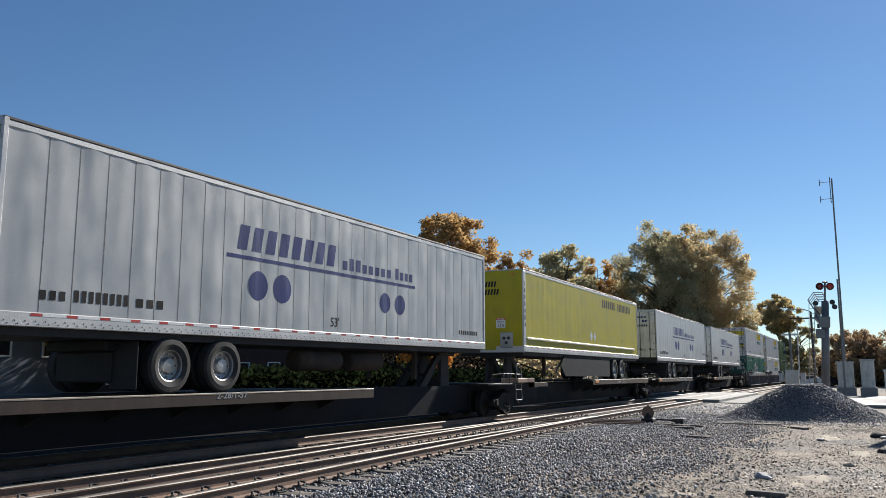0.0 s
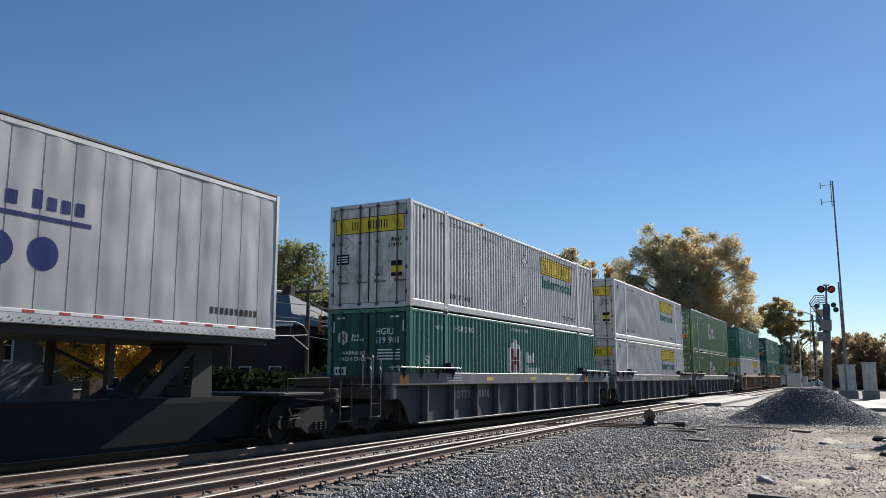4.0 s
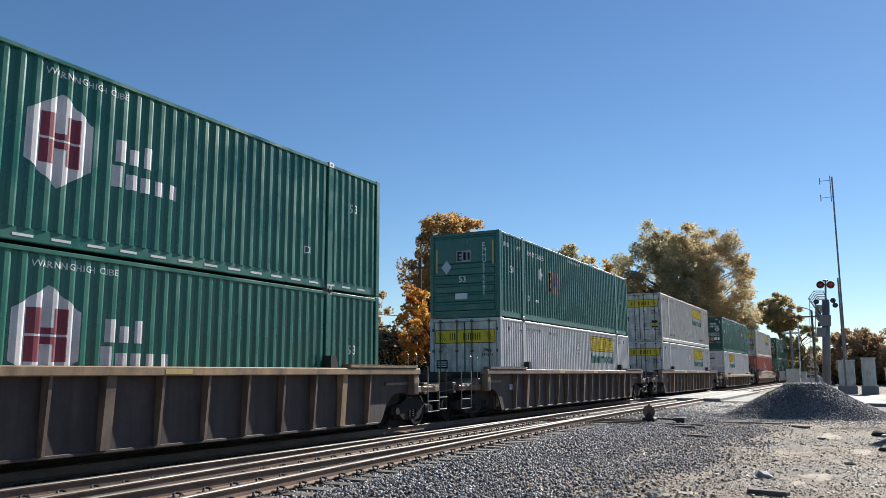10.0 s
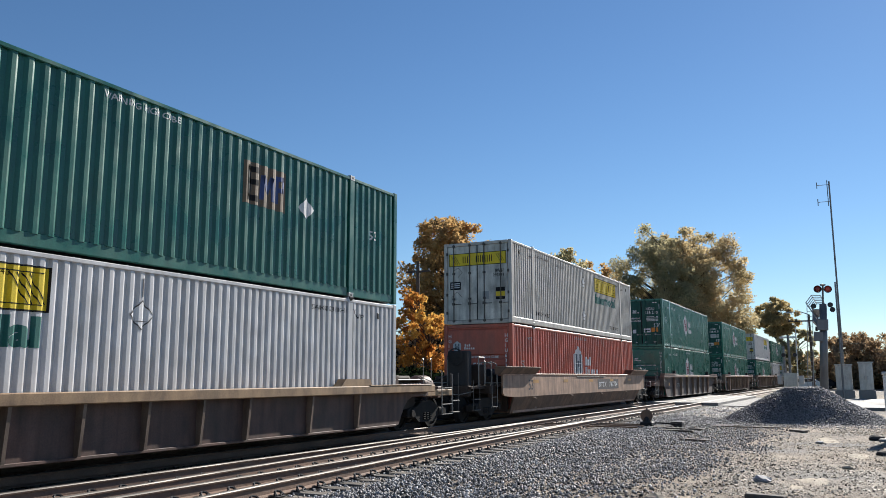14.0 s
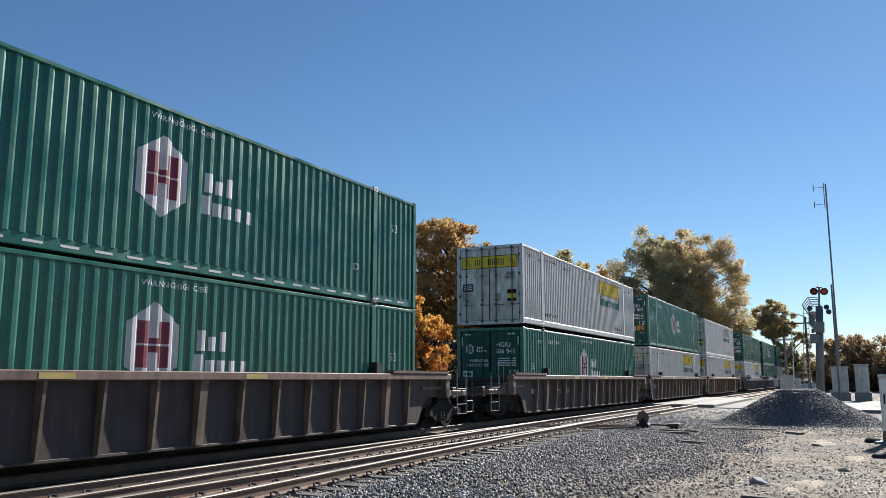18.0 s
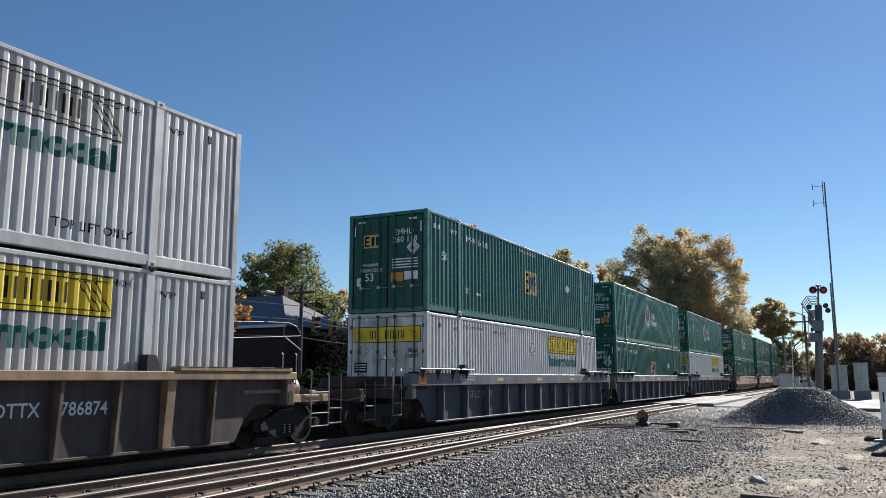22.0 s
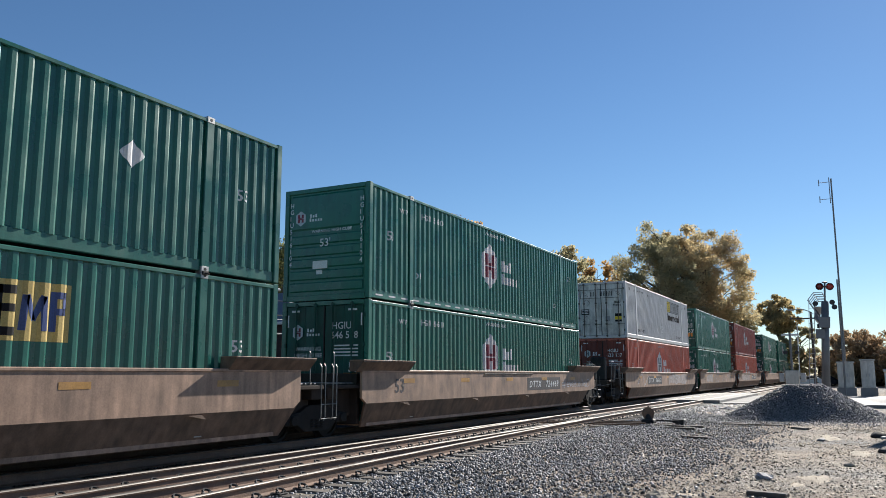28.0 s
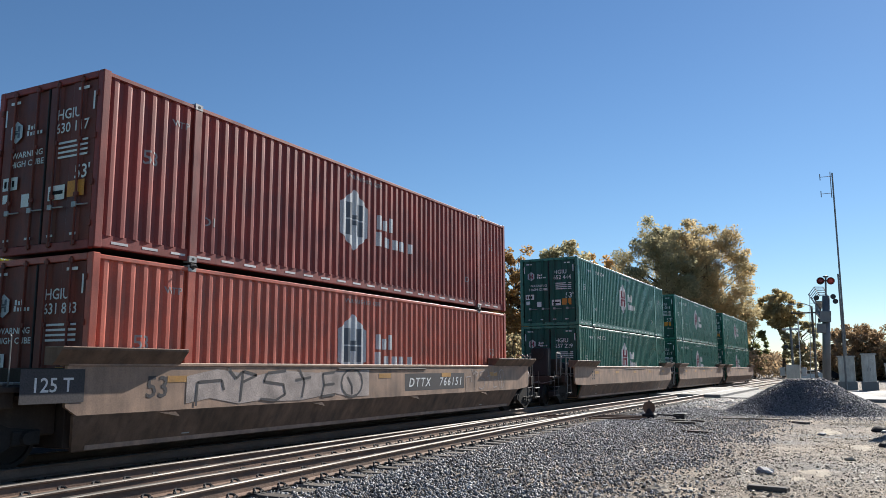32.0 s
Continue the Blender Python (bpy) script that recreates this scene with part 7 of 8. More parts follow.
L_GOLD = leaf_mat("olive_gold_leaves", (0.39, 0.34, 0.20), (0.66, 0.51, 0.29))
L_OLIVE = leaf_mat("olive_grey_leaves", (0.33, 0.32, 0.20), (0.57, 0.49, 0.29))
L_FAR = leaf_mat("pale_gold_leaves", (0.35, 0.31, 0.18), (0.62, 0.49, 0.26))
L_RUST = leaf_mat("rust_leaves", (0.27, 0.21, 0.145), (0.48, 0.33, 0.19))


def tree(x, y, top, wide, leaf, label, seed, n=9000, size=0.22, clear=0.25, clumps=70, ground_z=-0.3, tight=1.0, flat=0.8, full=0.7):
    """A tapered trunk, limbs out to many tufts of small leaves, a domed crown with an uneven outline.
    clear: share of the height below the crown; tight: size of the tufts; flat: their height to width; full: share of tufts inside."""
    rng = random.Random(seed)
    r2 = np.random.default_rng(seed)
    th = base("tree", pose(x, y, ground_z))
    h = top - ground_z
    tr = Shape()
    base_r = 0.018 * h + 0.06
    trunk = [Vector((0, 0, -0.2))]
    for i in range(1, 7):
        trunk.append(Vector((rng.uniform(-1, 1) * 0.012 * h * i, rng.uniform(-1, 1) * 0.012 * h * i, h * 0.78 * i / 6)))
    for i in range(6):
        tr.bar(trunk[i], trunk[i + 1], base_r * (1 - 0.145 * i) * (1.25 if i == 0 else 1), 9, base_r * (1 - 0.145 * (i + 1)))
    part("trunk", tr, BARK, th)
    low = h * clear
    belly = low + (h - low) * 0.42
    rx = wide / 2
    heads = []
    tries = 0
    while len(heads) < clumps and tries < 20000:
        tries += 1
        p = Vector((rng.uniform(-1, 1), rng.uniform(-1, 1), rng.uniform(-1, 1)))
        way = p.normalized()
        far = (math.hypot(p.x, p.y) ** 2.6 + abs(p.z) ** 2.6) ** (1 / 2.6)
        reach = 0.94 + 0.16 * noise.noise(way * 1.7 + Vector((seed * 3.1, 0, 0))) + 0.10 * noise.noise(way * 4.0 + Vector((0, seed * 2.3, 0)))
        if far < reach and (far > 0.6 * reach or rng.random() < full):
            k = rx * (1.0 + 0.5 * min(0.0, p.z))
            heads.append(Vector((p.x * k, p.y * k, belly + p.z * (h - belly if p.z > 0 else belly - low))))
    limbs = Shape()
    step = max(1, len(heads) // 110)
    for p in heads[::step]:
        z0 = min(h * 0.74, max(h * clear * 0.7, p.z - (Vector((p.x, p.y, 0)).length) * rng.uniform(0.5, 0.9)))
        k = min(5, int(z0 / (h * 0.78) * 6))
        a = trunk[k].lerp(trunk[k + 1], z0 / (h * 0.78) * 6 - k)
        mid = a.lerp(p, 0.55) + Vector((rng.uniform(-1, 1), rng.uniform(-1, 1), rng.uniform(-0.2, 1.0))) * 0.05 * h
        r = base_r * rng.uniform(0.12, 0.26)
        limbs.bar(a, mid, r, 5, r * 0.6, False).bar(mid, p, r * 0.6, 4, r * 0.2, False)
        for _ in range(2):
            q = p + Vector((rng.gauss(0, 1), rng.gauss(0, 1), rng.gauss(0.3, 1))) * rx * 0.08
            limbs.bar(mid.lerp(p, rng.uniform(0.4, 1)), q, r * 0.25, 4, r * 0.08, False)
    part("branchwork", limbs, BARK, th)
    per = n // len(heads)
    c = np.repeat(np.array([list(p) for p in heads]), per, 0)
    spread = np.repeat(r2.uniform(0.12, 0.22, len(heads)) * tight, per)[:, None] * np.array([rx, rx, rx * flat])
    way = r2.normal(size=(len(c), 3))
    way /= np.linalg.norm(way, axis=1)[:, None]
    pos = c + way * (r2.random((len(c), 1)) ** 0.5) * spread
    u = r2.normal(size=(len(c), 3))
    u /= np.linalg.norm(u, axis=1)[:, None]
    w = np.cross(u, r2.normal(size=(len(c), 3)))
    w /= np.linalg.norm(w, axis=1)[:, None]
    sz = size * r2.uniform(0.5, 1.2, (len(c), 1))
    q = np.stack([pos - u * sz * 0.5, pos + w * sz * 0.32 + u * sz * 0.05, pos + u * sz * 0.55, pos - w * sz * 0.32], 1)
    f = np.arange(len(c) * 4, dtype=np.int32).reshape(-1, 4)
    part("crown", fast_mesh("crown", q.reshape(-1, 3), f, leaf, 4), leaf, th)
    return tagged(th, label, "tree")


def hedge(x0, y0, x1, y1, top, deep, leaf, label, seed, n=5000, size=0.2, core=0.0):
    """A row of brush: stems and a ragged wall of leaves."""
    rng = np.random.default_rng(seed)
    th = base("hedge", pose(x0, y0, -0.3))
    d = np.array([x1 - x0, y1 - y0])
    L = float(np.hypot(*d))
    d = d / L
    nrm = np.array([-d[1], d[0]])
    st = Shape()
    for k in np.linspace(0.2, L - 0.2, max(4, int(L * 1.2))):
        a = d * k
        st.bar((a[0], a[1], -0.1), (a[0] + rng.uniform(-0.4, 0.4), a[1] + rng.uniform(-0.4, 0.4), top * 0.7), 0.05, 5, 0.02, False)
    part("stem_thicket", st, BARK, th)
    # Added solid dark slab: closes the bright gaps between the leaves
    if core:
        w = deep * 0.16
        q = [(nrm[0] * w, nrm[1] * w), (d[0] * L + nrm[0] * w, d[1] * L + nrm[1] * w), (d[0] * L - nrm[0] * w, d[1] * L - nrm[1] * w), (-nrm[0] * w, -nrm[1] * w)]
        part("inner_thicket", Shape().prism(q, "z", 0.0, top * core), COREFILL, th)
    k = rng.uniform(0, L, n)
    hmax = top * (0.72 + 0.28 * np.array([noise.noise((v * 0.45, seed, 0)) for v in k]) + 0.16 * np.array([noise.noise((v * 1.6, seed, 4)) for v in k]))
    z = hmax * rng.random(n) ** 0.6 + 0.1
    o = rng.normal(0, deep / 3, n)
    pos = np.stack([d[0] * k + nrm[0] * o, d[1] * k + nrm[1] * o, z], 1)
    u = rng.normal(size=(n, 3))
    u /= np.linalg.norm(u, axis=1)[:, None]
    w = np.cross(u, rng.normal(size=(n, 3)))
    w /= np.linalg.norm(w, axis=1)[:, None]
    sz = size * rng.uniform(0.5, 1.3, (n, 1))
    q = np.stack([pos - u * sz * 0.5, pos + w * sz * 0.35, pos + u * sz * 0.5, pos - w * sz * 0.35], 1)
    part("foliage", fast_mesh("foliage", q.reshape(-1, 3), np.arange(n * 4, dtype=np.int32).reshape(-1, 4), leaf, 4), leaf, th)
    return tagged(th, label, "hedge")


def planting():
    tree(15.4, 25.9, 6.5, 6.2, L_LOCUST, "yellow-green locust tree hanging over the street", 1, 26000, 0.12, 0.32, 80, -0.3, 1.5, 0.3)
    tree(26.9, 33.5, 8.3, 5.2, L_MAPLE, "orange maple in full autumn colour behind the street", 2, 24000, 0.15, 0.12, 250, -0.3, 1.1)
    tree(31.0, 34.3, 9.0, 6.3, L_MAPLE, "tall orange maple, golden below, bare twigs showing", 3, 31000, 0.15, 0.12, 325)
    tree(32.7, 31.8, 7.9, 2.2, L_PINK, "thin salmon-coloured maple half bare", 4, 1800, 0.19, 0.3, 50)
    tree(37.0, 33.6, 7.0, 3.5, L_PINK, "small salmon-orange maple beside the street", 5, 3000, 0.22, 0.60, 62)
    tree(59.0, 46.5, 14.0, 10.6, L_GREEN, "broad dark green tree behind a house", 6, 42000, 0.31, 0.08, 325, -0.3, 1.0)
    tree(66.5, 44.0, 10.2, 7.0, L_OAK, "russet tree behind the houses", 7, 9000, 0.36, 0.15, 137)
    tree(60.9, 30.7, 16.0, 7.9, L_OAK, "large russet oak with bare limbs showing", 8, 48000, 0.31, 0.14, 340, -0.3, 1.15)
    tree(69.1, 28.2, 12.6, 6.0, L_OAK, "russet oak beside a larger one", 9, 19000, 0.31, 0.10, 175, -0.3, 1.15)
    tree(48.3, 26.3, 7.6, 4.8, L_ORANGE, "small golden maple under the oaks", 10, 7500, 0.27, 0.1, 112)
    tree(94.0, 32.0, 16.7, 10.0, L_OLIVE, "olive-grey tree far behind the train", 11, 15000, 0.48, 0.1, 212)
    tree(103.0, 30.2, 16.4, 9.0, L_OAK, "dull brown tree far behind the train", 12, 15000, 0.44, 0.1, 190)
    tree(101.6, 22.0, 19.9, 12.2, L_OLIVE, "tall broad tree turning from green to gold", 13, 62000, 0.32, 0.02, 375, -0.3, 1.0)
    tree(109.7, 17.2, 20.6, 12.6, L_GOLD, "broad olive-gold tree by the crossing road", 14, 64000, 0.32, 0.02, 375, -0.3, 1.0)
    tree(104.3, 19.8, 20.5, 10.4, L_GOLD, "olive-gold tree between two broader ones", 27, 36000, 0.34, 0.02, 260)
    tree(139.0, 11.4, 14.0, 7.4, L_FAR, "distant gold tree with a dark trunk", 15, 12000, 0.46, 0.56, 110)
    tree(139.0, 8.6, 9.4, 6.0, L_OLIVE, "small dull tree under a taller gold one", 25, 6000, 0.50, 0.1, 87)
    tree(137.0, 15.5, 8.9, 5.4, L_GREEN, "small dark tree in the distance", 16, 5000, 0.50, 0.1, 75)
    tree(126.0, 0.6, 7.6, 9.5, L_RUST, "low broad rust-brown tree beyond the crossing", 17, 14000, 0.45, 0.0, 200)
    tree(124.0, -5.6, 7.2, 11.0, L_RUST, "broad brown tree at the end of the hedge", 26, 14000, 0.45, 0.0, 200)
    hedge(112.0, 20.0, 150.0, 12.5, 5.6, 3.5, L_RUST, "rusty brush along the far side of the line", 18, 7000, 0.4)
    hedge(132.0, 5.5, 116.0, -22.0, 6.4, 5.0, L_RUST, "tall rust-brown hedge beyond the crossing", 19, 20000, 0.34, 0.66)
    hedge(47.0, 34.5, 62.0, 28.0, 6.6, 3.5, L_RUST, "tangle of brown autumn brush by the street", 20, 14000, 0.24, 0.7)
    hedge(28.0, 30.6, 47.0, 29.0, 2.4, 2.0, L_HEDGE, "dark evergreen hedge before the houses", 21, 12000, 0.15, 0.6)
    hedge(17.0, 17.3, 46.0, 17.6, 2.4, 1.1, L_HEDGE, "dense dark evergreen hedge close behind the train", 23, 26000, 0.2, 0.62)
    hedge(62.0, 26.0, 112.0, 18.0, 6.0, 3.0, L_GOLD, "overgrown brush behind the train", 22, 9000, 0.34)


# ---- houses, poles, signals ----
BRICKW = mat("dark_brick_wall", (0.055, 0.033, 0.028), 0.85, var=0.3, scale=1, fine=30, fvar=0.25, bump=0.4)
SLATE = mat("blue_grey_slates", (0.11, 0.12, 0.14), 0.6, var=0.25, scale=2, fine=40, fvar=0.25, bump=0.4)
SIDING = mat("slate_blue_siding", (0.13, 0.16, 0.20), 0.7, var=0.2)
SHINGLE = mat("dark_slate_shingles", (0.014, 0.018, 0.026), 0.8, var=0.3, scale=2, fine=40, fvar=0.25, bump=0.5)
GABLE = mat("pale_grey_gable", (0.40, 0.41, 0.43), 0.7, var=0.15)
TRIM = mat("white_trim_paint", (0.72, 0.72, 0.70), 0.6, var=0.1)
GLASS = mat("dark_window_glass", (0.02, 0.025, 0.03), 0.08, 0.0, var=0.1, spec=0.8, bump=0.0)
WOODP = mat("weathered_pole_wood", (0.085, 0.068, 0.055), 0.85, var=0.3, fine=30, bump=0.4)
CABIN = mat("pale_grey_cabinet", (0.62, 0.60, 0.54), 0.5, 0.2, var=0.15, streak=0.2, dirt=(0.25, 0.22, 0.2), dirt_amount=0.35)
MAST = mat("grey_signal_steel", (0.19, 0.19, 0.19), 0.5, 0.4, var=0.2)
LAMPRED = mat("unlit_red_lens", (0.28, 0.02, 0.015), 0.2, var=0.1)
LIT = mat("lit_red_lens", (0.50, 0.05, 0.035), 0.3, var=0.05, emit=0.03)
HOOD = mat("black_signal_hood", (0.02, 0.02, 0.022), 0.5, var=0.2)
AMBERC = mat("yellow_signal_case", (0.30, 0.16, 0.02), 0.5, var=0.2)


def house(x, y, w, d, wall_h, roof_h, wall, label, ridge="x", gable=None, rz=0.0, sill=0.9):
    """A house: walls, pitched roof, windows with frames, a porch."""
    th = base("house", pose(x, y, -0.25, 0, 0, rz))
    part("wall", Shape().block(0, w, 0, d, 0, wall_h, 0.02), wall, th)
    rf = Shape()
    if ridge == "hip":
        e, r = 0.45, min(w, d) / 2 - 0.5
        rf.add([(-e, -e, wall_h - 0.1), (w + e, -e, wall_h - 0.1), (w + e, d + e, wall_h - 0.1), (-e, d + e, wall_h - 0.1),
                (r, d / 2, wall_h + roof_h), (w - r, d / 2, wall_h + roof_h)],
               [(0, 1, 5, 4), (1, 2, 5), (2, 3, 4, 5), (3, 0, 4), (3, 2, 1, 0)])
        part("chimney", Shape().block(w * 0.6, w * 0.6 + 0.7, d / 2 + 0.3, d / 2 + 0.9, wall_h + roof_h * 0.5, wall_h + roof_h + 0.7, 0.02), wall, th)
    elif ridge == "x":
        rf.prism([(-0.4, wall_h - 0.15), (d / 2, wall_h + roof_h), (d + 0.4, wall_h - 0.15), (d + 0.4, wall_h - 0.02), (d / 2, wall_h + roof_h + 0.18), (-0.4, wall_h - 0.02)], "x", -0.4, w + 0.4)
        part("gable_wall", Shape().prism([(0, wall_h), (d, wall_h), (d / 2, wall_h + roof_h)], "x", 0.0, 0.1), gable or wall, th)
        part("gable_wall", Shape().prism([(0, wall_h), (d, wall_h), (d / 2, wall_h + roof_h)], "x", w - 0.1, w), gable or wall, th)
    else:
        rf.prism([(-0.4, wall_h - 0.15), (w / 2, wall_h + roof_h), (w + 0.4, wall_h - 0.15), (w + 0.4, wall_h - 0.02), (w / 2, wall_h + roof_h + 0.18), (-0.4, wall_h - 0.02)], "y", -0.4, d + 0.4)
        part("gable_wall", Shape().prism([(0, wall_h), (w, wall_h), (w / 2, wall_h + roof_h)], "y", 0.0, 0.1), gable or wall, th)
    part("roof", rf, SLATE if ridge == "hip" else SHINGLE, th)
    n = max(2, int(w / 2.6))
    for st in range(max(1, int(wall_h / 2.7))):
        for i in range(n):
            cx, z0 = (i + 0.5) * w / n, sill + st * 2.7
            win = part("window", Shape().box(cx - 0.45, cx + 0.45, -0.02, 0.03, z0, z0 + 1.4), GLASS, th)
            fr = Shape()
            for a, b, c, e in ((-0.55, -0.45, -0.08, 1.48), (0.45, 0.55, -0.08, 1.48), (-0.45, 0.45, -0.08, 0.0), (-0.45, 0.45, 1.40, 1.48), (-0.45, 0.45, 0.68, 0.72)):
                fr.box(cx + a, cx + b, -0.05, 0.02, z0 + c, z0 + e)
            part("window_frame", fr, TRIM, win)
    part("eaves_trim", Shape().block(-0.4, w + 0.4, -0.44, -0.38, wall_h - 0.2, wall_h, 0.01), TRIM, th)
    return tagged(th, label, "house")


def pole(x, y, top, r, label, name="utility_pole", arms=(), material=None):
    th = base(name, pose(x, y, -0.3))
    material = material or WOODP
    part("pole", Shape().bar((0, 0, 0), (0, 0, top + 0.3), r, 10, r * 0.75), material, th)
    for z, a, b in arms:
        part("crossarm", Shape().block(-0.06, 0.06, a, b, z + 0.3, z + 0.42, 0.01), material, th)
        for v in (a + 0.1, b - 0.1):
            part("insulator", Shape().lathe([(0.0, 0.0), (0.05, 0.0), (0.06, 0.06), (0.03, 0.12), (0.0, 0.13)], (0, v, z + 0.42), "z", 8), GALV, th)
    return tagged(th, label, "pole")


def wire(pts, sag, r, label, n=14):
    s = Shape()
    for (a, b) in zip(pts, pts[1:]):
        a, b = Vector(a), Vector(b)
        line = [a.lerp(b, i / n) - Vector((0, 0, sag * 4 * (i / n) * (1 - i / n))) for i in range(n + 1)]
        s.pipe(line, r, 5)
    return tagged(part("overhead_wire", s, HOOD), label, "wire")


def street_side():
    house(20.4, 36.5, 8.2, 7.5, 3.95, 2.2, SIDING, "blue-grey house with white-trimmed windows behind maples", "x", None, 0.0, 2.45)
    house(44.6, 45.8, 10.8, 8.0, 5.3, 2.55, BRICKW, "dark brick house under a slate hip roof", "hip", None, -90)
    house(33.5, 44.0, 8.0, 8.0, 3.6, 3.0, BRICKW, "low brick house under autumn trees", "y")
    g = house(77.0, 27.0, 7.0, 6.0, 2.9, 1.6, GABLE, "small pale outbuilding with a white eaves board", "x")
    pole(35.9, 27.1, 6.5, 0.13, "dark wooden street pole beside the signals", arms=((6.0, -0.9, 0.9),))
    lp = pole(29.6, 26.9, 5.0, 0.09, "dark lamp post with a slanting arm", "street_lamp", material=HOOD)
    part("lamp_arm", Shape().pipe([(0, 0, 5.2), (0.6, -0.6, 5.75), (1.3, -1.35, 5.85)], 0.04), HOOD, lp)
    part("lamp_head", Shape().block(1.1, 1.8, -1.6, -1.2, 5.78, 5.92, 0.04), GALV, lp)
    pole(8.0, 27.4, 8.0, 0.16, "wooden utility pole by the street", arms=((7.2, -1.0, 1.0),))
    pole(49.8, 27.7, 9.6, 0.16, "wooden utility pole by the road", arms=((8.8, -1.0, 1.0),))
    for z, r, dy in ((5.30, 0.022, 0.0), (4.55, 0.035, 0.1), (3.62, 0.03, 0.2)):
        wire([(-12, 27.0 + dy, z + 0.6), (8.0, 27.2 + dy, z + 0.25), (35.9, 27.0 + dy, z), (49.8, 27.6 + dy, z + 0.1)], 0.25, r, "black cable strung between street poles")
    sp = Shape().lathe([(0.0, 0.0), (0.10, 0.05), (0.13, 0.15), (0.13, 1.1), (0.10, 1.25), (0.0, 1.3)], (16.6, 27.2, 3.55), "x", 12)
    tagged(part("cable_splice", sp, HOOD), "black cable splice case hung on a wire", "splice case")
    # road signals hung on a span by the junction
    for i, (x, y) in enumerate(((38.6, 28.16), (42.4, 29.66))):
        th = base("traffic_light", pose(x, y, 4.02, 0, 0, 40 * i))
        part("case", Shape().block(-0.15, 0.15, -0.12, 0.12, 0.0, 0.95, 0.03), AMBERC, th)
        for k in range(3):
            part("visor", Shape().lathe([(0.10, 0.0), (0.12, -0.02), (0.12, -0.22), (0.11, -0.22)], (0, -0.12, 0.18 + 0.3 * k), "y", 12), HOOD, th)
        part("hanger", Shape().bar((0, 0, 0.95), (0, 0, 1.5), 0.02), GALV, th)
        tagged(th, "yellow-cased traffic light hung over the junction", "traffic light", "traffic lights")
    wire([(35.9, 27.1, 5.6), (44.8, 30.6, 5.45), (52.0, 33.0, 5.7)], 0.08, 0.02, "span wire carrying the traffic lights")
    wire([(35.9, 27.1, 5.1), (44.8, 30.6, 4.95), (52.0, 33.0, 5.2)], 0.05, 0.02, "lower span wire of the traffic lights")
    ma = base("signal_mast_arm", pose(35.9, 27.0, 0.0))
    part("upper_arm", Shape().pipe([(-8.0, 0, 4.0), (-3.4, 0, 4.24), (-1.2, 0, 4.32), (-0.5, 0, 4.15), (-0.12, 0, 3.75)], 0.022, 8), MAST, ma)
    part("lower_arm", Shape().pipe([(-8.0, 0, 3.19), (-3.4, 0, 3.45), (-0.12, 0, 3.66)], 0.022, 8), MAST, ma)
    part("brace", Shape().bar((-1.6, 0, 3.6), (-0.1, 0, 2.9), 0.022).bar((-1.6, 0, 4.3), (-1.6, 0, 3.56), 0.02), MAST, ma)
    tagged(ma, "galvanised signal arms reaching from the street pole", "signal arm")


def flasher(parent, x, y, z, face, lens=None, size=1.0):
    """A round crossing lamp: backing disc, hood and lens, looking along face (a heading in degrees)."""
    d = part("backing_disc", Shape().lathe([(0.0, 0.0), (0.30, 0.0), (0.30, -0.02), (0.15, -0.03), (0.0, -0.03)], (0, 0, 0), "y", 20), HOOD, parent, at=(x, y, z))
    d.rotation_euler = (0, 0, radians(face))
    d.scale = (size, size, size)
    part("hood", Shape().lathe([(0.24, -0.02), (0.26, -0.03), (0.26, -0.26), (0.25, -0.26), (0.24, -0.03)], (0, 0, 0), "y", 16), HOOD, d)
    part("lens", Shape().lathe([(0.0, -0.075), (0.15, -0.06), (0.24, -0.03)], (0, 0, 0), "y", 16), lens or LAMPRED, d)
    return d


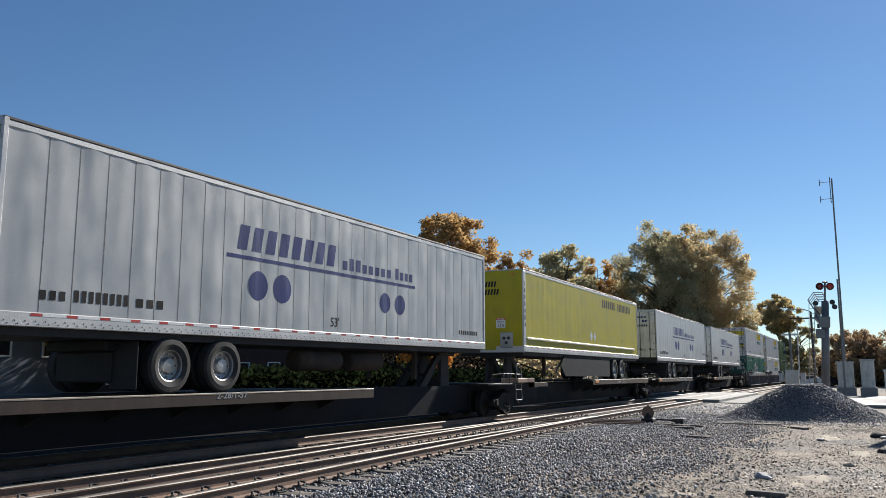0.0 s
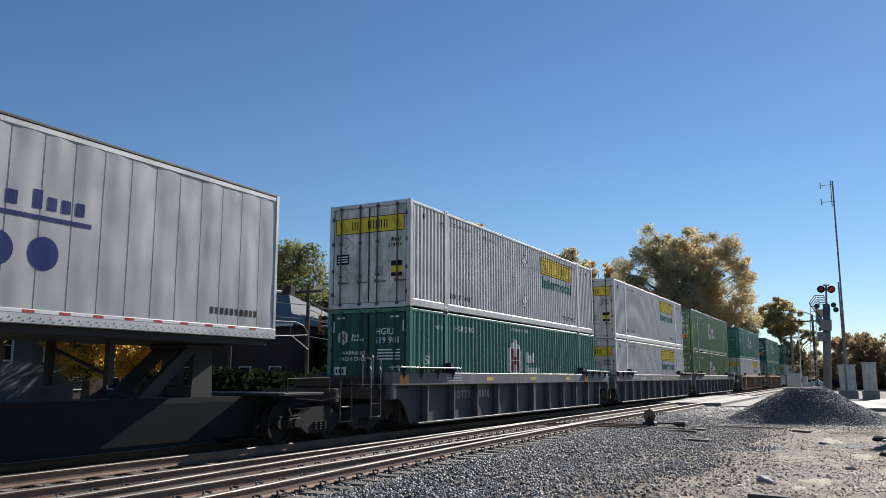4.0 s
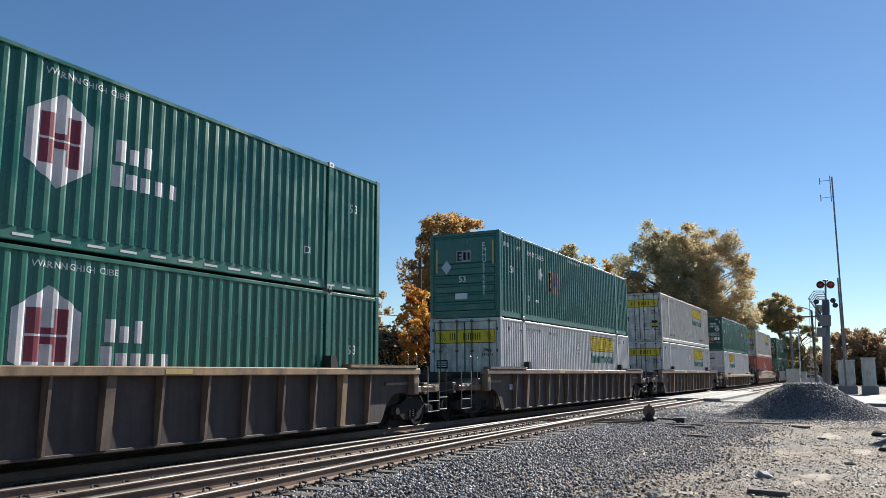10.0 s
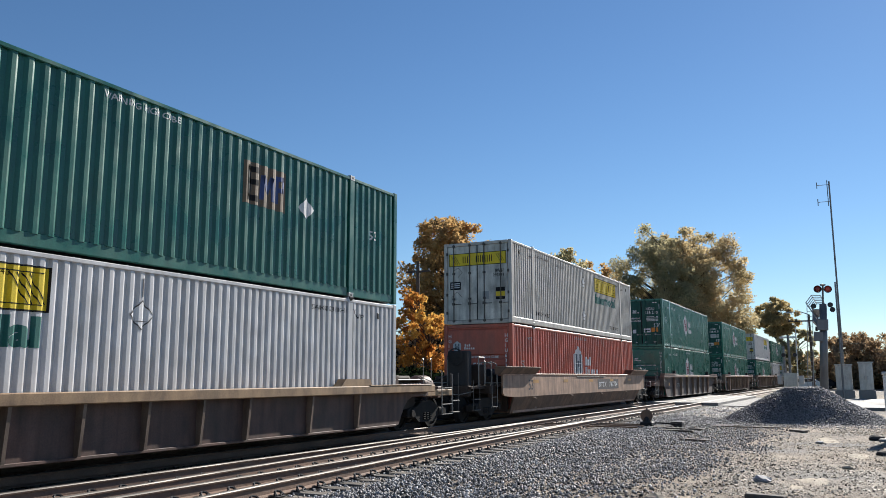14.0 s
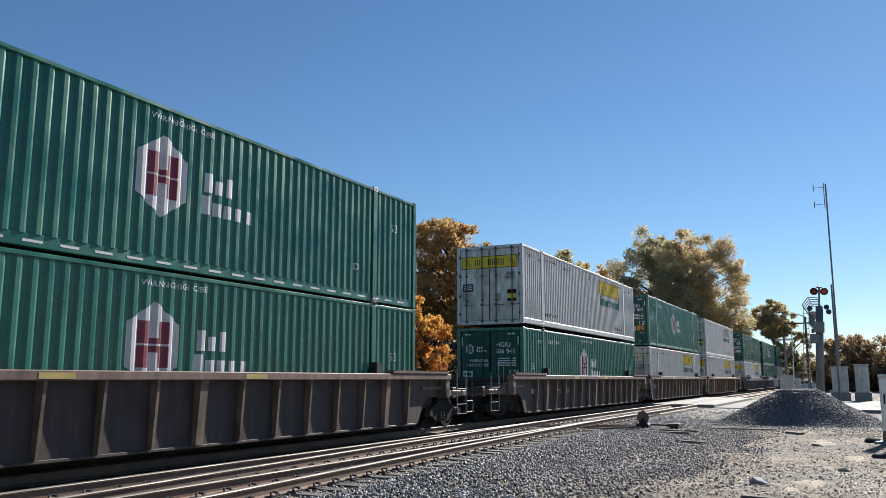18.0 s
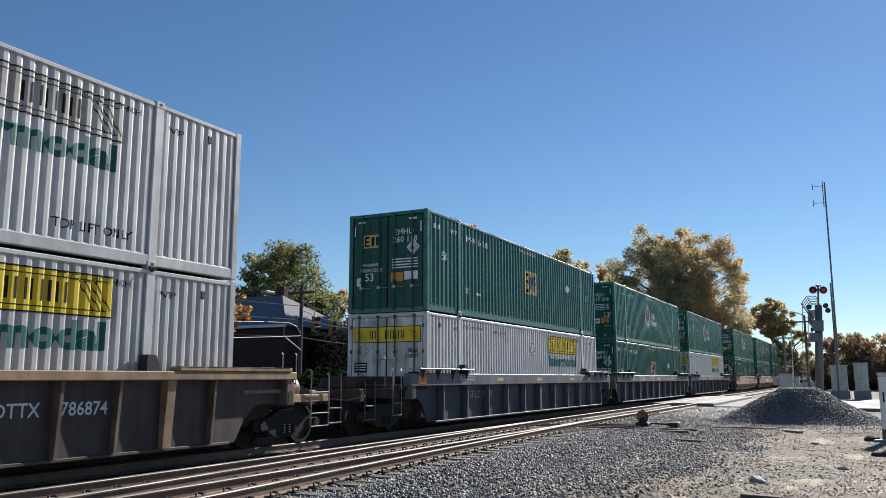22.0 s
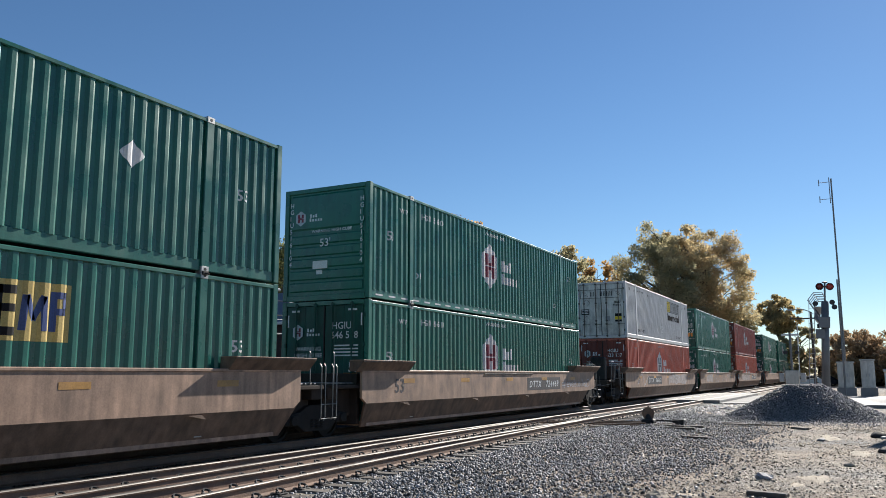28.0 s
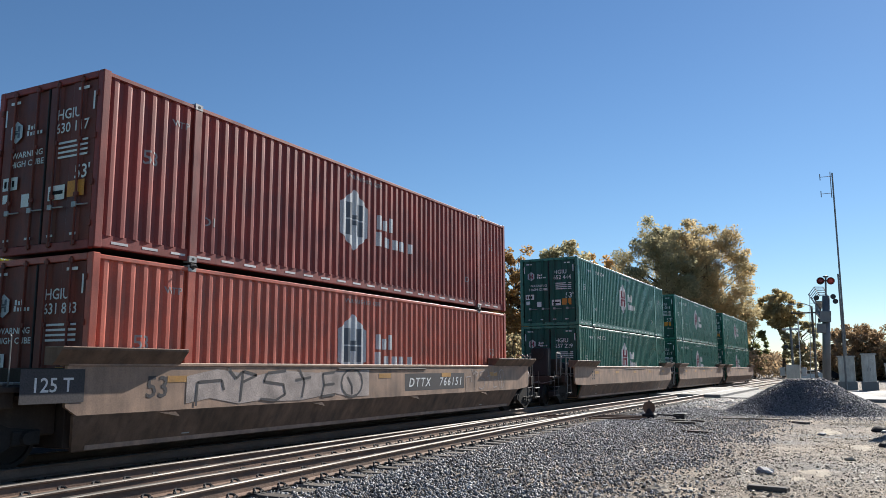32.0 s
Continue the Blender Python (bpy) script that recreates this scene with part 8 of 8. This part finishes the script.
def crossing_side():
    """Crossing signals, cabinets and poles round the level crossing."""
    th = base("crossing_signal", pose(57.0, 2.2, -0.3, 3.2))
    smooth(part("mast", Shape().bar((0, 0, 0), (0, 0, 6.3), 0.26, 16, 0.22), MAST, th))
    part("mast_base", Shape().lathe([(0.0, 0), (0.5, 0), (0.5, 0.12), (0.3, 0.35), (0.26, 0.9)], (0, 0, 0), "z", 16), MAST, th)
    ca = Shape()
    for dy, dz in ((-0.22, 5.2), (0.22, 5.2), (-0.22, 6.0), (0.22, 6.0)):
        ca.bar((0, dy + 0.40, dz), (8.0, dy + 0.40, dz), 0.05)
    for k in range(8):
        ca.bar((k, 0.18, 5.2), (k + 1, 0.18, 6.0), 0.03).bar((k, 0.62, 5.2), (k + 1, 0.62, 6.0), 0.03)
    part("cantilever_arm", ca, MAST, th)
    rl = Shape()
    loop = [(0.15, 6.86), (0.68, 6.86), (1.02, 6.36), (0.45, 5.45)]
    for k in range(6):
        rl.pipe([(k * 1.4, y, z) for y, z in loop], 0.028)
    for y, z in loop:
        rl.bar((0, y, z), (7.0, y, z), 0.025)
    part("walkway_rail", rl, GALV, th)
    part("walkway", Shape().block(0.0, 7.0, 0.2, 0.62, 5.92, 5.97, 0.01), GALV, th)
    part("top_pipe", Shape().bar((-0.1, 0, 6.0), (-0.1, 0, 7.5), 0.06).bar((-0.1, -0.32, 7.27), (-0.1, 0.32, 7.27), 0.04), MAST, th)
    for y, ln in ((0.30, LAMPRED), (-0.30, LIT)):
        flasher(th, -0.15, y, 7.25, -90, ln, 0.8)
    for y, z in ((-0.42, 6.25), (-0.55, 5.95), (0.55, 6.15), (0.32, 4.7)):
        flasher(th, -0.1, y, z, 90 if z > 5.6 else 180, None, 0.55)
    part("bell", Shape().lathe([(0.0, 0.0), (0.16, 0.0), (0.18, 0.08), (0.0, 0.12)], (-0.1, 0.0, 7.48), "z", 14), MAST, th)
    part("junction_box", Shape().block(-0.42, -0.2, -0.3, 0.35, 4.6, 5.3, 0.02), MAST, th)
    part("junction_box", Shape().block(-0.40, -0.2, 0.0, 0.55, 3.9, 4.5, 0.02), MAST, th)
    lad = Shape()
    for dy in (0.62, 0.95):
        lad.bar((0.1, dy, 0.5), (0.1, dy, 6.4), 0.02)
    for k in range(18):
        lad.bar((0.1, 0.62, 0.7 + k * 0.32), (0.1, 0.95, 0.7 + k * 0.32), 0.014)
    part("ladder", lad, GALV, th)
    tagged(th, "grey cantilever crossing signal with red flashing lamps", "crossing signal")
    for x, y, w, h, lab in ((64.0, 1.10, 1.05, 2.55, "weathered grey equipment cabinet by the crossing"), (64.0, -0.30, 0.88, 2.70, "pale grey equipment cabinet with a bright roof edge")):
        cb = base("signal_cabinet", pose(x, y, -0.3))
        part("body", Shape().block(0, 1.0, -w / 2, w / 2, 0.72, h - 0.1, 0.02), CABIN, cb)
        part("roof", Shape().block(-0.06, 1.06, -w / 2 - 0.06, w / 2 + 0.06, h - 0.1, h, 0.02), CABIN, cb)
        # made tall so that its pale face stands for a strip of road
        part("plinth", Shape().block(-0.1, 1.1, -w / 2 - 0.1, w / 2 + 0.1, 0, 0.72, 0.02), CONC, cb)
        for s in (-1, 1):
            d = part("door", Shape().block(-0.025, 0.0, min(0, s * (w / 2 - 0.06)) + 0.01, max(0, s * (w / 2 - 0.06)) - 0.01, 0.78, h - 0.2, 0.006), CABIN, cb)
            part("handle", Shape().block(-0.06, -0.02, s * 0.10 - 0.02, s * 0.10 + 0.02, 1.45, 1.70, 0.005), GALV, d)
        for k in range(5):
            part("louvre", Shape().block(-0.035, -0.02, -w / 4 - 0.1, -w / 4 + 0.1, h - 0.7 + k * 0.06, h - 0.66 + k * 0.06, 0.004), CABIN, cb)
        tagged(cb, lab, "cabinet", "cabinets by the crossing")
    an = pole(66.0, 1.1, 16.0, 0.075, "tall thin antenna mast with two dipoles", "antenna_mast", material=MAST)
    for z in (15.85, 14.55):
        part("dipole_arm", Shape().bar((0, 0, z + 0.2), (0, 0.85, z + 0.2), 0.02), MAST, an)
        part("dipole", Shape().bar((0, 0.85, z - 0.05), (0, 0.85, z + 0.45), 0.03), MAST, an)
    part("upper_tube", Shape().bar((0, 0.14, 14.4), (0, 0.14, 16.4), 0.03), MAST, an)
    pole(62.0, 1.15, 7.9, 0.07, "thick grey steel pole beside the antenna mast", "steel_pole", material=MAST)
    up = pole(75.0, 3.6, 6.6, 0.12, "wooden pole beside the line", arms=((6.0, -0.4, 1.65),))
    part("lamp_arm", Shape().pipe([(0, 0, 6.9), (0, 0.6, 7.15), (0, 1.4, 7.15)], 0.04), GALV, up)
    part("lamp_head", Shape().block(-0.1, 0.1, 1.3, 1.8, 7.05, 7.2, 0.03), GALV, up)
    # gate mechanism with its counterweight on the far side of the road
    gm = base("crossing_gate", pose(66.5, 4.75, -0.3))
    part("post", Shape().bar((0, 0, 0), (0, 0, 4.8), 0.09, 10), MAST, gm)
    part("mechanism_box", Shape().block(-0.3, 0.3, -0.48, 0.48, 0.85, 1.95, 0.03), CABIN, gm)
    for y in (-0.75, 0.75):
        part("counterweight", Shape().block(-0.15, 0.15, y - 0.18, y + 0.18, 1.1, 1.75, 0.04), ALU, gm)
        part("weight_arm", Shape().bar((0, y * 0.6, 1.4), (0, y, 1.45), 0.05), GALV, gm)
    part("gate_arm", Shape().bar((0.2, -0.5, 1.5), (0.2, -0.55, 5.4), 0.04), TRIM, gm)
    part("crossarm", Shape().block(-0.05, 0.05, -0.6, 0.6, 4.55, 4.7, 0.01), TRIM, gm)
    for y in (-0.4, 0.4):
        flasher(gm, 0.0, y, 3.3, 90, None, 0.5)
    tagged(gm, "raised level crossing gate with grey mechanism box", "crossing gate")
    # things by the right of the yard
    bp = base("marker_post", pose(25.0, -0.65, -0.34))
    part("post", Shape().block(-0.06, 0.06, -0.14, 0.14, 0, 1.75, 0.02), TRIM, bp)
    part("cap", Shape().block(-0.08, 0.08, -0.16, 0.16, 1.75, 1.85, 0.02), CABIN, bp)
    part("footing", Shape().block(-0.28, 0.24, -0.30, 0.36, -0.08, 0.07, 0.03), DARKST, bp)
    part("rust_band", Shape().block(-0.065, 0.065, -0.145, 0.145, 0.07, 0.34, 0.01), RAILSIDE, bp)
    part("painted_mark", Shape().box(-0.064, -0.059, 0.02, 0.06, 1.05, 1.32), PBLACK, bp)
    tagged(bp, "white marker post standing on the gravel", "post")
    # switch stand
    ss = base("switch_stand", pose(26.4, 6.23, -0.22))
    for dx in (-0.28, 0.28):
        part("headblock", Shape().block(dx - 0.12, dx + 0.12, -0.75, 0.9, -0.1, 0.05, 0.015), TIE, ss)
    part("base", Shape().block(-0.22, 0.22, -0.2, 0.2, 0.05, 0.18, 0.03), BLACK, ss)
    part("housing", Shape().lathe([(0.16, 0.0), (0.13, 0.06), (0.09, 0.16), (0.05, 0.22), (0.0, 0.24)], (0, 0, 0.16), "z", 14), BLACK, ss)
    part("target", Shape().lathe([(0.0, -0.012), (0.19, -0.012), (0.20, 0.0), (0.19, 0.012), (0.0, 0.012)], (-0.06, 0, 0.36), "x", 24), RAILSIDE, ss)
    part("spindle", Shape().bar((0, 0, 0.3), (0, 0, 0.60), 0.03), BLACK, ss)
    part("hand_lever", Shape().pipe([(0.1, 0.0, 0.15), (0.35, -0.5, 0.12), (0.4, -0.85, 0.1)], 0.025), BLACK, ss)
    part("connecting_rod", Shape().bar((0, 0.2, 0.08), (0, 1.7, 0.08), 0.025), RAILSIDE, ss)
    tagged(ss, "low black switch stand with a round target on timbers", "switch stand")
    bx = base("junction_box", pose(27.3, 5.45, -0.27))
    part("box", Shape().block(-0.2, 0.2, -0.17, 0.17, 0.0, 0.17, 0.02), HOOD, bx)
    part("lid", Shape().block(-0.22, 0.22, -0.19, 0.19, 0.17, 0.20, 0.01), HOOD, bx)
    tagged(bx, "small black trackside junction box", "junction box")
    rng = random.Random(4)
    for x, y, l, a in ((26.0, 5.6, 1.2, 80), (25.4, 5.3, 1.4, 84), (30.4, 4.4, 1.1, 95), (29.4, 3.6, 2.2, 88), (28.2, 1.9, 0.7, 40), (27.0, 5.0, 0.9, 70), (12.65, 1.34, 0.55, 80), (22.6, 4.1, 0.8, 70)):
        pl = Shape().block(-l / 2, l / 2, -0.09, 0.09, 0, 0.07, 0.012)
        ob = part("timber", pl, TIE)
        ob.matrix_basis = pose(x, y, bed(x, y) - 0.005, 0, 0, a)
        tagged(ob, "broken dark timber lying on the gravel", "timber", "timbers on the ground")
    for x, y, s, m in ((14.4, 1.56, 0.10, DARKST), (14.7, 1.66, 0.06, DARKST), (11.75, 2.70, 0.11, STONEW), (25.2, -0.24, 0.14, BLACKST), (20.5, -0.36, 0.12, BLACKST), (20.8, -0.56, 0.14, BLACKST), (23.4, 1.1, 0.07, DARKST), (17.2, 0.35, 0.07, STONEW)):
        bm = bmesh.new()
        bmesh.ops.create_icosphere(bm, subdivisions=2, radius=s)
        sd = rng.uniform(0, 99)
        for v in bm.verts:
            k = 1 + 0.5 * noise.noise(v.co / s * 0.9 + Vector((sd, 0, 0)))
            v.co = Vector((v.co.x * k * 1.3, v.co.y * k * 1.5, v.co.z * k * 0.7))
        me = bpy.data.meshes.new("rock")
        bm.to_mesh(me)
        bm.free()
        ob = part("rock", me, m)
        ob.location = (x, y, bed(x, y) + s * 0.3)
        tagged(ob, "rough rock lying on the dirt", "rock", "rocks on the dirt")


def far_vehicles():
    """Cars waiting beyond the crossing, far off."""
    for x, y, rz, m in ((118.0, 6.9, 90, TRIM), (124.0, 5.4, 80, GREYSK)):
        c = base("car", pose(x, y, -0.3, 0, 0, rz))
        bm = Shape().prism([(-2.2, 0.35), (2.2, 0.35), (2.25, 0.8), (1.3, 0.95), (0.7, 1.42), (-1.2, 1.45), (-2.0, 0.95), (-2.25, 0.85)], "y", -0.88, 0.88)
        part("body", bm, m, c)
        part("windscreen", Shape().prism([(1.25, 0.98), (0.72, 1.38), (0.60, 1.38), (1.1, 0.98)], "y", -0.8, 0.8), GLASS, c)
        part("side_window", Shape().prism([(-1.6, 0.98), (0.9, 0.98), (0.6, 1.36), (-1.15, 1.38)], "y", -0.885, 0.885), GLASS, c)
        for px in (-1.4, 1.4):
            for py in (-0.85, 0.85):
                w = part("wheel", Shape().lathe([(0.2, -0.1), (0.33, -0.1), (0.33, 0.1), (0.2, 0.1)], (0, 0, 0), "y", 16), TYRE, c, at=(px, py, 0.33))
                part("rim", Shape().lathe([(0.0, -0.09), (0.2, -0.08), (0.2, 0.08), (0.0, 0.09)], (0, 0, 0), "y", 12), RIM, w)
        for py in (-0.6, 0.6):
            part("headlight", Shape().block(2.15, 2.26, py - 0.2, py + 0.2, 0.6, 0.75, 0.02), ALU, c)
        tagged(c, "car waiting beyond the level crossing", "car", "waiting cars")


ground()
sand_patches()
tracks()
roads()
train()
street_side()
crossing_side()
far_vehicles()
planting()
ballast()
motions()
